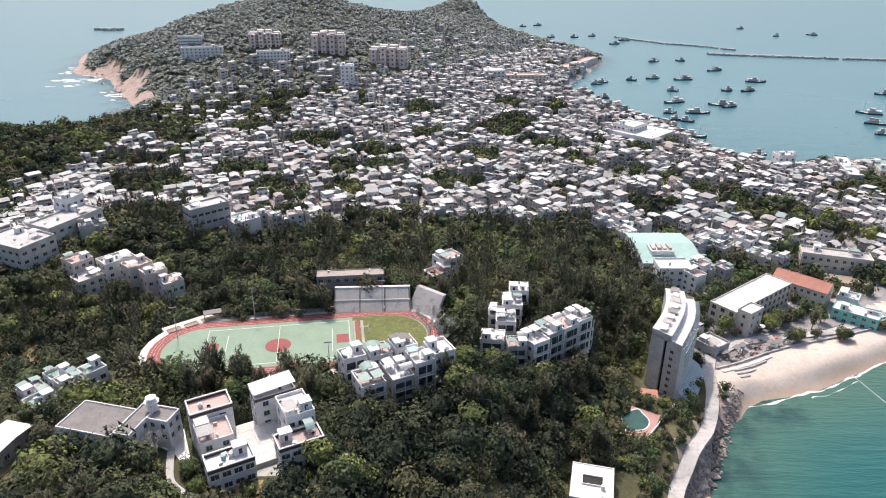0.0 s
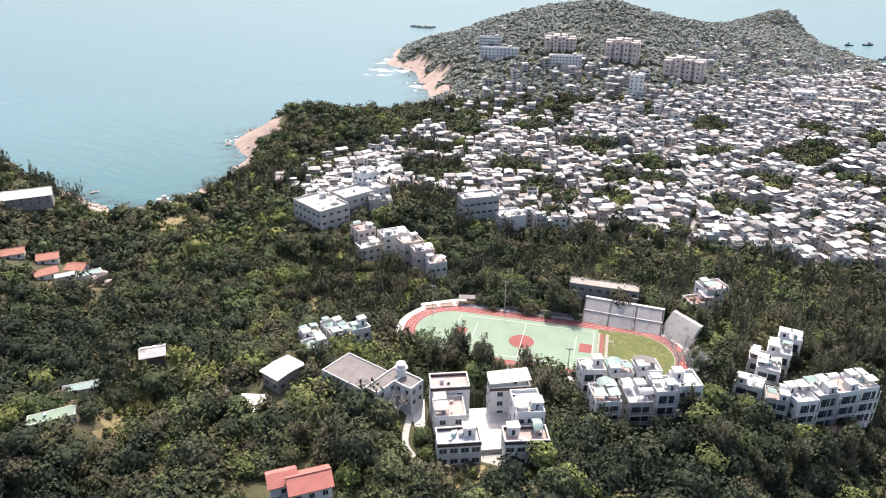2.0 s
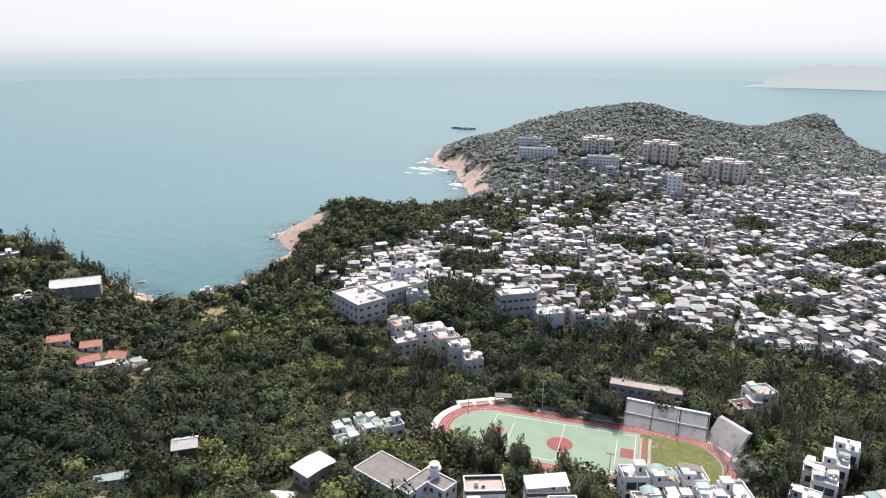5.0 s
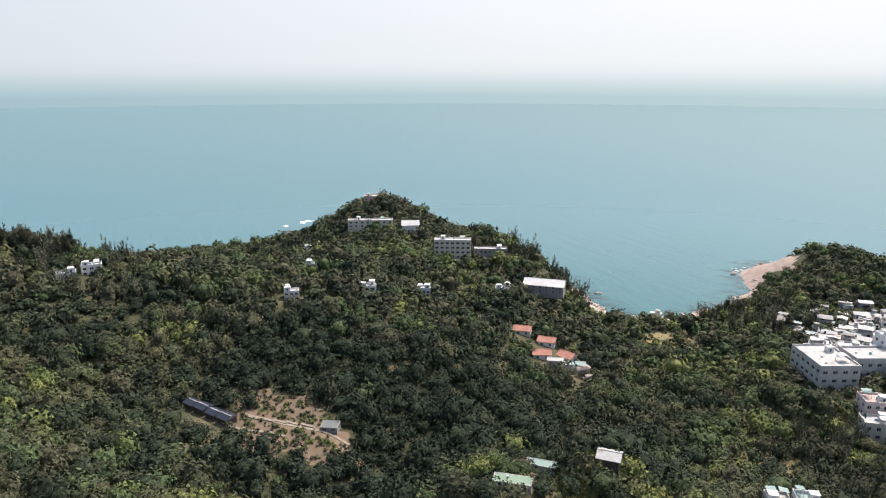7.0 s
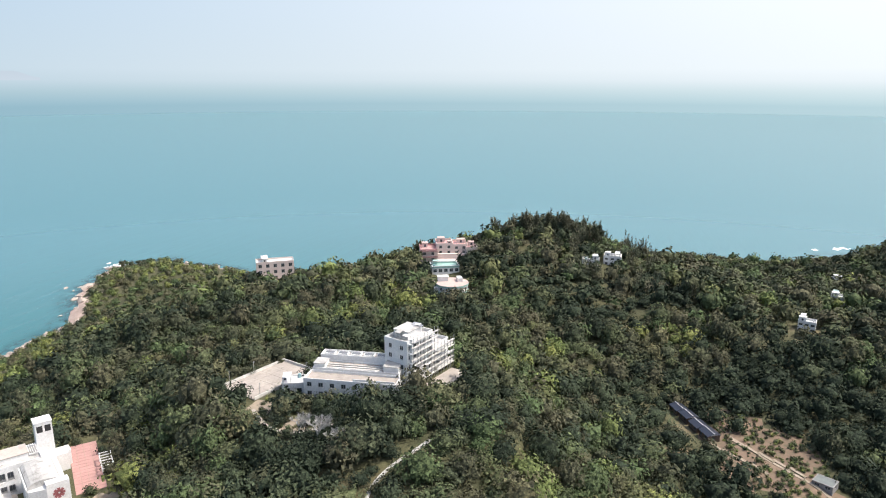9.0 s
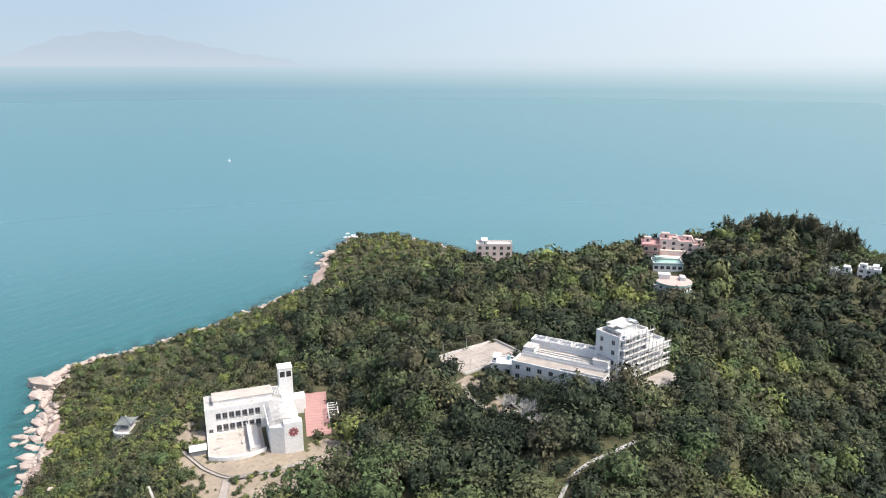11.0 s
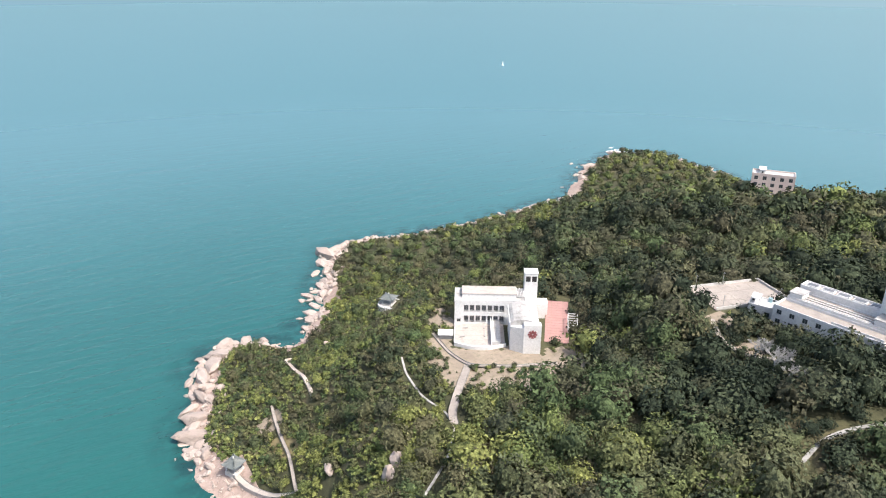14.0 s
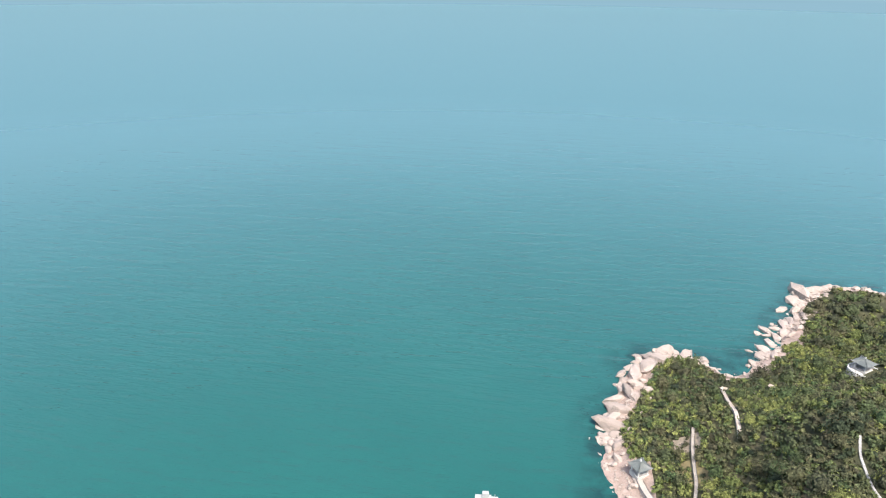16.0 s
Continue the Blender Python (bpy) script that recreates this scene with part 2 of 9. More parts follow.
BAMBOOLEAF = leaf_material("bamboo_leaves", [(0, (0.17, 0.18, 0.08)), (1, (0.28, 0.27, 0.13))], "attribute")
NEEDLE_TONES = [(0, (0.066, 0.080, 0.056)), (1, (0.150, 0.144, 0.100))]
NEEDLES = leaf_material("casuarina_needles", NEEDLE_TONES, "object")
WOODNEEDLES = leaf_material("casuarina_wood_needles", NEEDLE_TONES, "attribute")

# open ground between the trees: leaf litter, scrub, bare patches
SOIL, st, sp = graph("hillside_soil")
sc = coords(st)
soil_c = ramp(st, noise_tex(st, sc, 0.035, 6.0), [(0.35, (0.050, 0.055, 0.026)), (0.55, (0.085, 0.085, 0.040)), (0.72, (0.20, 0.16, 0.10))])
soil_c = mixed(st, 0.8, soil_c, ramp(st, noise_tex(st, sc, 0.9, 6.0, 0.75), [(0.25, (0.55, 0.55, 0.55)), (0.8, (1.3, 1.3, 1.25))]), "MULTIPLY")
st.links.new(soil_c, sp.inputs["Base Color"])
sp.inputs["Roughness"].default_value = 0.95
bumped(st, sp, noise_tex(st, sc, 0.9, 6.0), 0.8, 0.4)

# the sea: green-blue water, paler over the sand of the bay, small waves
SEA, wt, wp = graph("sea_water")
wc = coords(wt)
deep = ramp(wt, noise_tex(wt, wc, 0.004, 3.0), [(0.3, (0.012, 0.090, 0.083)), (0.7, (0.017, 0.110, 0.101))])
shore = wt.nodes.new("ShaderNodeAttribute")
shore.attribute_name = "shallow"
haze_wave_mix = wt.nodes.new("ShaderNodeAttribute")
haze_wave_mix.attribute_name = "haze_and_waves"
under = wt.nodes.new("ShaderNodeAttribute")
under.attribute_name = "sunken_rock"
# distance haze put into the water colour as a paler, bluer tone
deep = mixed(wt, haze_wave_mix.outputs["Fac"], deep, (0.064, 0.176, 0.208))
sea_c = mixed(wt, shore.outputs["Fac"], deep, (0.060, 0.135, 0.098))
dark_bed = wt.nodes.new("ShaderNodeMath")
dark_bed.operation = "MULTIPLY"
wt.links.new(under.outputs["Fac"], dark_bed.inputs[0])
wt.links.new(ramp(wt, noise_tex(wt, wc, 0.12, 4.0), [(0.35, (0, 0, 0)), (0.6, (1, 1, 1))]), dark_bed.inputs[1])
sea_c = mixed(wt, dark_bed.outputs[0], sea_c, (0.012, 0.046, 0.050))
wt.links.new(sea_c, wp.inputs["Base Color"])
wp.inputs["IOR"].default_value = 1.33
wp.inputs["Specular IOR Level"].default_value = 0.55
wmap = wt.nodes.new("ShaderNodeMapping")
wmap.inputs["Scale"].default_value = (0.22, 1.0, 1.0)
wmap.inputs["Rotation"].default_value = (0, 0, radians(25))
wt.links.new(wc, wmap.inputs["Vector"])
far_out = wt.nodes.new("ShaderNodeAttribute")
far_out.attribute_name = "far_out"
waves = mixed(wt, haze_wave_mix.outputs["Fac"], noise_tex(wt, wmap.outputs[0], 0.22, 4.0, 0.6), noise_tex(wt, wmap.outputs[0], 0.10, 3.0, 0.55))
calm = wt.nodes.new("ShaderNodeMath")
calm.operation = "MULTIPLY_ADD"
calm.inputs[1].default_value, calm.inputs[2].default_value = -1.2, 1.2
wt.links.new(far_out.outputs["Fac"], calm.inputs[0])
wt.links.new(ramp(wt, far_out.outputs["Fac"], [(0.0, (0.10, 0.10, 0.10)), (1.0, (0.30, 0.30, 0.30))]), wp.inputs["Roughness"])
bumped(wt, wp, waves, 0.5, 1.1)
wt.links.new(calm.outputs[0], [n for n in wt.nodes if n.type == "BUMP"][0].inputs["Strength"])


# ---- mesh helpers ----
def mesh_of(name, verts, faces, mats, index=None, smooth=False):
    """A mesh from arrays of corners and of equal-sided faces."""
    me = bpy.data.meshes.new(name)
    verts, faces = np.asarray(verts, np.float32), np.asarray(faces, np.int32)
    n, k = faces.shape
    me.vertices.add(len(verts))
    me.vertices.foreach_set("co", verts.ravel())
    me.loops.add(n * k)
    me.loops.foreach_set("vertex_index", faces.ravel())
    me.polygons.add(n)
    me.polygons.foreach_set("loop_start", np.arange(n, dtype=np.int32) * k)
    if index is not None:
        me.polygons.foreach_set("material_index", np.asarray(index, np.int32))
    me.polygons.foreach_set("use_smooth", np.full(n, smooth))
    for m in mats if isinstance(mats, (list, tuple)) else [mats]:
        me.materials.append(m)
    me.update(calc_edges=True)
    return me


class Shell:
    """Collects boxes, slabs and faces for one mesh."""

    def __init__(self):
        self.v, self.f, self.m = [], [], []

    def quad(self, pts, mat=0):
        k = len(self.v)
        self.v.extend(pts)
        self.f.append((k, k + 1, k + 2, k + 3))
        self.m.append(mat)

    def box(self, x0, x1, y0, y1, z0, z1, mat=0, turn=0.0, at=(0, 0, 0)):
        c, s = math.cos(radians(turn)), math.sin(radians(turn))
        p = [(at[0] + c * x - s * y, at[1] + s * x + c * y, at[2] + z) for z in (z0, z1) for x, y in ((x0, y0), (x1, y0), (x1, y1), (x0, y1))]
        k = len(self.v)
        self.v.extend(p)
        for f in ((0, 3, 2, 1), (4, 5, 6, 7), (0, 1, 5, 4), (1, 2, 6, 5), (2, 3, 7, 6), (3, 0, 4, 7)):
            self.f.append(tuple(k + i for i in f))
            self.m.append(mat)

    def prism(self, ring, z0, z1, mat=0, cap=None):
        """An upright prism over a ring of (x, y), as quads."""
        n = len(ring)
        cx, cy = sum(p[0] for p in ring) / n, sum(p[1] for p in ring) / n
        for i in range(n):
            (ax, ay), (bx, by) = ring[i], ring[(i + 1) % n]
            self.quad([(ax, ay, z0), (bx, by, z0), (bx, by, z1), (ax, ay, z1)], mat)
            self.quad([(ax, ay, z1), (bx, by, z1), ((bx + cx) / 2, (by + cy) / 2, z1), (cx, cy, z1)], mat if cap is None else cap)

    def mesh(self, name, mats, smooth=False):
        return mesh_of(name, self.v, self.f, mats, self.m, smooth)


def part(name, shell, mats, parent, label=""):
    ob = new(name, shell if isinstance(shell, bpy.types.Mesh) else shell.mesh(name, mats))
    ob.parent = parent
    return tagged(ob, label) if label else ob


def thing(name, m, label, category, group="", kind=""):
    root = new(name)
    root.empty_display_size = 0.5
    root.matrix_world = m
    return tagged(root, label, category, group, kind)


CLEAR = []      # where no tree stands: (x, y, half width, half depth, turn, margin)


def clear(x, y, hw, hd, turn=0.0, margin=2.5):
    CLEAR.append((x, y, hw + margin, hd + margin, radians(turn)))


# ---- the lie of the land ----
COAST = [(600, 345), (420, 330), (300, 300), (230, 250), (170, 221), (137, 204), (106, 194), (94, 179), (84, 163), (77, 151), (55, 90), (40, 20),
         (10, -80), (-15, -135), (-32, -164), (-30, -176), (-28, -190), (-28, -206), (-34, -222), (-39, -235), (-45, -253), (-55, -263), (-65, -262), (-74, -255),
         (-78, -248), (-88, -252), (-96, -269), (-109, -283), (-121, -309), (-130, -330), (-143, -342), (-164, -345),
         (-215, -335), (-266, -339), (-316, -345), (-393, -404), (-446, -419), (-468, -392), (-462, -330), (-440, -270), (-450, -200), (-470, -130), (-510, -60), (-610, -40), (-618, 120),
         (-660, 195), (-640, 255), (-540, 270), (-445, 288), (-385, 287), (-345, 274)]
COAST += [(-325, 268), (-318, 283), (-305, 307), (-312, 350), (-330, 398), (-359, 417), (-376, 456), (-345, 500), (-300, 560), (-287, 639), (-373, 773),
          (-426, 806), (-470, 920), (-480, 1050), (-440, 1180), (-330, 1300), (-190, 1390), (-60, 1450), (20, 1455), (75, 1400), (92, 1325), (100, 1240), (114, 1165),
          (195, 991), (212, 921), (128, 724), (156, 647), (177, 595), (201, 531), (210, 472), (232, 461), (284, 474), (312, 462), (420, 480), (600, 520)]
# hills: centre, height, spread along and across, turn
HILLS = [(-180, -62, 42, 62, 48, 25), (-350, -95, 38, 75, 70, 30), (-385, -58, 10, 18, 30, 0), (-400, 10, 30, 80, 80, 0), (-110, -150, 26, 55, 50, 0), (-30, -30, 40, 75, 75, 0),
         (-405, -350, 5, 40, 30, 45), (-250, -200, 34, 70, 60, 0), (-470, 60, -8, 60, 60, 0), (-300, 90, 24, 70, 60, 0), (-536, 190, 32, 40, 36, 0), (-430, 180, 28, 70, 60, 0), (-395, 238, 13, 40, 24, 10)]
HILLS += [(-100, 110, 26, 60, 50, 0), (-20, 150, 18, 50, 45, 0), (30, 225, 16, 45, 40, 0), (-185, 290, 16, 50, 45, 0), (-320, 430, 22, 60, 45, 60),
         (-212, 927, 46, 110, 90, 20), (-312, 901, 10, 90, 80, 0), (-89, 901, 17, 110, 90, 0), (46, 1335, 33, 48, 60, 0), (-118, 1121, 28, 140, 110, 0),
         (-120, 740, 25, 120, 80, 0), (-230, 760, 18, 90, 70, 0), (-165, 905, 7, 26, 40, 0), (-15, 985, 6, 40, 40, 0)]
# levelled ground: centre, radius, height
PADS = [(-44, 131, 17, 38), (-80, 137, 16, 40), (-73, 93, 9, 42), (-10, 170, 17, 30), (30, 200, 17, 24), (-42, 187, 36, 29), (-104, 155, 11, 34),
        (82, 196, 22, 6), (108, 280, 22, 6), (130, 245, 26, 6), (165, 262, 26, 5), (61, 172, 12, 12), (42, 140, 14, 14), (-143, 120, 7, 40), (-105, 128, 9, 40),
        (-174, 280, 24, 20), (-230, 32, 26, 30), (-174, -66, 22, 60), (-168, -110, 19, 58), (-116, -156, 26, 42), (-142, 85, 9, 42), (-337, -207, 13, 37.8), (-338, -106, 14, 55), (-303, -90, 11, 50), (-390, 189, 17, 31.5), (-383, 213, 13, 30.5)]


# where the town stands, and bare ground: centre, radius, 4 earth, 5 dry grass
TOWN = [(-190, 262), (-127, 322), (-67, 338), (-45, 350), (-6, 347), (30, 345), (75, 342), (97, 312), (110, 268), (150, 286), (215, 290), (330, 345), (560, 360), (580, 510), (420, 470), (312, 452),
        (232, 452), (204, 470), (192, 531), (168, 595), (146, 645), (120, 716), (150, 760), (200, 900), (150, 985), (60, 800), (-20, 690), (-86, 640), (-169, 577), (-225, 490), (-240, 380)]
ZONES = [(-100, -133, 8.5, 4), (-110, -124, 9, 4), (-119, -122, 8, 4), (-93, -140, 6, 4), (-105, -169, 4.5, 4), (-97, -158, 4.5, 4), (-93, -148, 4, 4), (-108, -176, 3.5, 4), (-224, 36, 13, 7), (-214, 48, 12, 7), (-209, 38, 9, 7), (-203, 47, 8, 7), (-228, 52, 8, 7), (-204, 58, 6, 7), (-236, 26, 6, 7), (-246, 36, 9, 7), (-238, 46, 9, 7), (-251, 30, 6, 7)]
ZONES += [(-51, -176, 6, 5), (-128, 99, 11, 5), (-44, 112, 6, 5), (-30, 119, 5, 5),
         (-66, -206, 4, 5), (-152, -90, 4, 4), (-141, -73, 2.5, 4), (-328, -201, 8, 4), (-161, -99, 3, 4), (-159, -105, 4, 4), (-104, -143, 9, 4), (-113, -138, 9, 4), (-124, -131, 7, 4), (-97, -150, 4, 4), (-52, -189, 4, 4), (74, 160, 5, 4), (-150, 205, 10, 5), (-262, 255, 16, 5)]
ZONES += [(-335, 700, 38, 2), (-385, 770, 36, 2), (-292, 645, 26, 2), (-346, 424, 24, 2), (-358, 446, 16, 2), (-312, 312, 14, 2), (-560, 150, 10, 2), (-660, 175, 30, 2)]


def smooth_step(a_, b_, v):
    k = np.clip((v - a_) / (b_ - a_), 0, 1)
    return k * k * (3 - 2 * k)


def coast_distance(x, y):
    """Metres inland; negative at sea."""
    x, y = np.asarray(x, float), np.asarray(y, float)
    best, inside = np.full(x.shape, 1e9), np.zeros(x.shape, bool)
    for (ax, ay), (bx, by) in zip(COAST, COAST[1:] + COAST[:1]):
        dx, dy = bx - ax, by - ay
        k = np.clip(((x - ax) * dx + (y - ay) * dy) / (dx * dx + dy * dy), 0, 1)
        best = np.minimum(best, np.hypot(x - ax - k * dx, y - ay - k * dy))
        cross = (ay > y) != (by > y)
        inside ^= cross & (x < ax + (y - ay) * dx / (dy if dy else 1e-9))
    return np.where(inside, best, -best)


def ripple(x, y, size):
    """Cheap smooth unevenness between -1 and 1."""
    u, w = x / size, y / size
    return (np.sin(u * 1.3 + 1.7 * np.sin(w * 0.9)) + np.sin(w * 1.1 + 1.3 * np.sin(u * 1.2 + 2.0)) + np.sin((u + w) * 0.8 + 0.5)) / 3


def land(x, y):
    """Height of the ground at (x, y), arrays or numbers."""
    x, y = np.asarray(x, float), np.asarray(y, float)
    d = coast_distance(x, y) 
    beach = smooth_step(85, 45, np.hypot(x - 165, (y - 230) * 1.2))
    d = d + (3.5 * ripple(x, y, 9) + 1.5 * ripple(x + 40, y, 3.3)) * (1 - beach)
    h = np.where(d > 0, (5 - 2.5 * beach) * (1 - np.exp(-np.maximum(d, 0) / (9 + 20 * beach))), np.maximum(d * 0.2, -6))
    rise = smooth_step(0, 50, d)
    total = np.zeros(x.shape)
    for cx, cy, top, sa, sb, turn in HILLS:
        c, s = math.cos(radians(turn)), math.sin(radians(turn))
        u, w = (x - cx) * c + (y - cy) * s, -(x - cx) * s + (y - cy) * c
        total += top * np.exp(-0.5 * ((u / sa) ** 2 + (w / sb) ** 2))
    h = h + rise * (total + 1.2 * ripple(x, y, 14) * np.clip(total / 15, 0, 1))
    for px, py, r, z in PADS:
        k = smooth_step(r * 1.9 + 4, r, np.hypot(x - px, y - py))
        k = k * smooth_step(0.5, 7, d)
        h = h * (1 - k) + z * k
    return h


def ground_at(x, y):
    return float(land(np.array([x]), np.array([y]))[0])


# ---- ground, sea, distance ----
def in_ring(ring_, x, y):
    inside = np.zeros(x.shape, bool)
    for (ax, ay), (bx, by) in zip(ring_, ring_[1:] + ring_[:1]):
        inside ^= ((ay > y) != (by > y)) & (x < ax + (y - ay) * (bx - ax) / ((by - ay) or 1e-9))
    return inside


def steps(*runs):
    """Grid lines: (end, step) runs from the first number on."""
    out = [runs[0]]
    for end, step in runs[1:]:
        n = max(1, round((end - out[-1]) / step))
        out.extend(np.linspace(out[-1], end, n + 1)[1:])
    return np.array(out)


def sheet(xs, ys):
    gx, gy = np.meshgrid(xs, ys)
    n = len(xs)
    i = (np.arange(len(ys) - 1)[:, None] * n + np.arange(n - 1)[None]).ravel()
    return gx.ravel(), gy.ravel(), np.stack([i, i + 1, i + n + 1, i + n], 1)


gx, gy, gf = sheet(steps(-900, (-700, 25), (-480, 7), (-132, 3.8), (-86, 1.5), (60, 3.8), (215, 2.0), (340, 6), (700, 15)), steps(-560, (-440, 12), (-182, 3.8), (-112, 1.5), (130, 3.8), (280, 2.0), (340, 4), (520, 7), (1100, 9), (1500, 12)))
gz = land(gx, gy)
ground = new("ground", mesh_of("ground", np.stack([gx, gy, gz], 1), gf, [SOIL, SAND, ROCK, PALEROCK, EARTH, DRYGRASS, LANES, FARMSOIL], None, True))
ground.data.attributes.new("wet", "FLOAT", "POINT").data.foreach_set("value", (0.9 * smooth_step(5.0, 1.2, coast_distance(gx, gy) + 0.8 * ripple(gx, gy, 7))).astype(np.float32))
centre_x, centre_y, centre_z = gx[gf].mean(1), gy[gf].mean(1), gz[gf].mean(1)
inland = coast_distance(centre_x, centre_y)
kind_of = np.zeros(len(gf), np.int32)
kind_of[(inland < np.where(centre_y < -185, 6.5, 9) + 4 * ripple(centre_x, centre_y, 13)) & (centre_z < 9)] = 2
kind_of[in_ring(TOWN, centre_x, centre_y)] = 6
for zx, zy, zr, zm in ZONES:
    kind_of[np.hypot(centre_x - zx, centre_y - zy) < zr * (1 + 0.25 * ripple(centre_x, centre_y, 4) + 0.2 * ripple(centre_y, centre_x, 1.6))] = zm
near_bay = (centre_x > 97) & (centre_x < 420) & (centre_y < 330)
kind_of[near_bay & (inland < 75) & ~in_ring(TOWN, centre_x, centre_y)] = 6
on_beach = near_bay & (inland < 27) & (centre_y > 186)
kind_of[on_beach] = 1
BEACH_TERRACE = [(97, 207), (117, 216.4), (135, 224), (157, 232), (182, 241), (192, 252), (160, 258), (138, 250), (106, 238), (96, 222)]
kind_of[in_ring(BEACH_TERRACE, centre_x, centre_y)] = 6
kind_of[(np.hypot(centre_x + 318, centre_y - 276) < 26) & (centre_z < 4)] = 1
ground.data.polygons.foreach_set("material_index", kind_of)
tagged(ground, "hilly island ground of soil, granite shore and sand", "ground", kind="structure")

sx, sy, sf = sheet(steps(-4750, (-1200, 300), (-520, 40), (-120, 14), (40, 4.5), (240, 4), (700, 40), (4750, 300)),
                   steps(-4750, (-900, 300), (-440, 30), (-290, 9), (-130, 4.5), (130, 14), (270, 4), (520, 14), (1800, 40), (4750, 300)))
round_off = np.minimum(1, 3500 / np.maximum(np.hypot(sx, sy), 1))
sf = np.asarray(sf)
sf = sf[(round_off[sf] == 1).any(1)]
sx, sy = sx * round_off, sy * round_off
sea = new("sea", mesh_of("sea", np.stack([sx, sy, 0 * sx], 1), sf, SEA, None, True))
out_to_sea = -coast_distance(sx, sy)
near_beach = smooth_step(190, 60, np.hypot(sx - 170, sy - 210))
shallow = smooth_step(38, 0, out_to_sea) * near_beach * 0.9
sunken = smooth_step(17 + 8 * ripple(sx, sy, 8), 1, out_to_sea) * np.where((sx < 128) & (sy < 205), 1, 1 - near_beach)
sea.data.attributes.new("sunken_rock", "FLOAT", "POINT").data.foreach_set("value", sunken.astype(np.float32))
sea.data.attributes.new("shallow", "FLOAT", "POINT").data.foreach_set("value", shallow.astype(np.float32))
# painted haze and broader waves both grow with distance from the eye
haze_and_waves = smooth_step(70, 800, np.hypot(sx, sy))
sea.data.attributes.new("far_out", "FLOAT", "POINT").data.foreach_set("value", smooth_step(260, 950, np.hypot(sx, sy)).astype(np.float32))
sea.data.attributes.new("haze_and_waves", "FLOAT", "POINT").data.foreach_set("value", haze_and_waves.astype(np.float32))
tagged(sea, "calm green-blue sea with small ripples", "water", kind="structure")

HAZE, ht, hp = graph("sky_haze")
ht.nodes.remove(hp)
hc = coords(ht)
sep = ht.nodes.new("ShaderNodeSeparateXYZ")
ht.links.new(hc, sep.inputs[0])
up = ht.nodes.new("ShaderNodeMapRange")
up.inputs["From Min"].default_value, up.inputs["From Max"].default_value = 0, 1000
ht.links.new(sep.outputs["Z"], up.inputs[0])
toward = ht.nodes.new("ShaderNodeVectorMath")
toward.operation = "DOT_PRODUCT"
toward.inputs[1].default_value = (-math.sin(a) / 4690, math.cos(a) / 4690, 0)
ht.links.new(hc, toward.inputs[0])
side = ht.nodes.new("ShaderNodeMapRange")
side.inputs["From Min"].default_value, side.inputs["From Max"].default_value = -0.6, 1.0
ht.links.new(toward.outputs["Value"], side.inputs[0])
# lowest stops continue the sea beyond its edge, fading into painted haze
away_c = ramp(ht, up.outputs[0], [(0.0, (0.315, 0.525, 0.635)), (0.02, (0.345, 0.55, 0.66)), (0.085, (0.45, 0.63, 0.72)), (0.15, (0.57, 0.72, 0.82)), (0.22, (0.61, 0.755, 0.865)), (0.6, (0.56, 0.73, 0.89))])
near_c = ramp(ht, up.outputs[0], [(0.0, (0.62, 0.81, 0.86)), (0.02, (0.68, 0.86, 0.90)), (0.085, (0.84, 0.97, 1.00)), (0.15, (1.04, 1.10, 1.13)), (0.22, (1.14, 1.18, 1.20)), (0.6, (1.24, 1.26, 1.30))])
glow = ht.nodes.new("ShaderNodeEmission")
glow.inputs[1].default_value = 0.555
ht.links.new(mixed(ht, side.outputs[0], away_c, near_c), glow.inputs[0])
fade = ht.nodes.new("ShaderNodeMapRange")
fade.interpolation_type = "SMOOTHSTEP"
fade.inputs["From Min"].default_value, fade.inputs["From Max"].default_value = 720, 1890
ht.links.new(sep.outputs["Z"], fade.inputs[0])
thin = ht.nodes.new("ShaderNodeMixShader")
ht.links.new(fade.outputs[0], thin.inputs[0])
ht.links.new(glow.outputs[0], thin.inputs[1])
ht.links.new(ht.nodes.new("ShaderNodeBsdfTransparent").outputs[0], thin.inputs[2])
ht.links.new(thin.outputs[0], ht.nodes["Material Output"].inputs[0])
ring = np.radians(np.arange(0, 360, 3))
bv = np.concatenate([np.stack([r_ * np.cos(ring), r_ * np.sin(ring), np.full(120, z)], 1) for r_, z in ((4690, -60), (4690, 1900))])
bi = np.arange(120)
backdrop = new("backdrop", mesh_of("backdrop", bv, np.stack([bi, (bi + 1) % 120, (bi + 1) % 120 + 120, bi + 120], 1), HAZE))
tagged(backdrop, "pale hazy sky low over the sea", "sky", kind="structure")


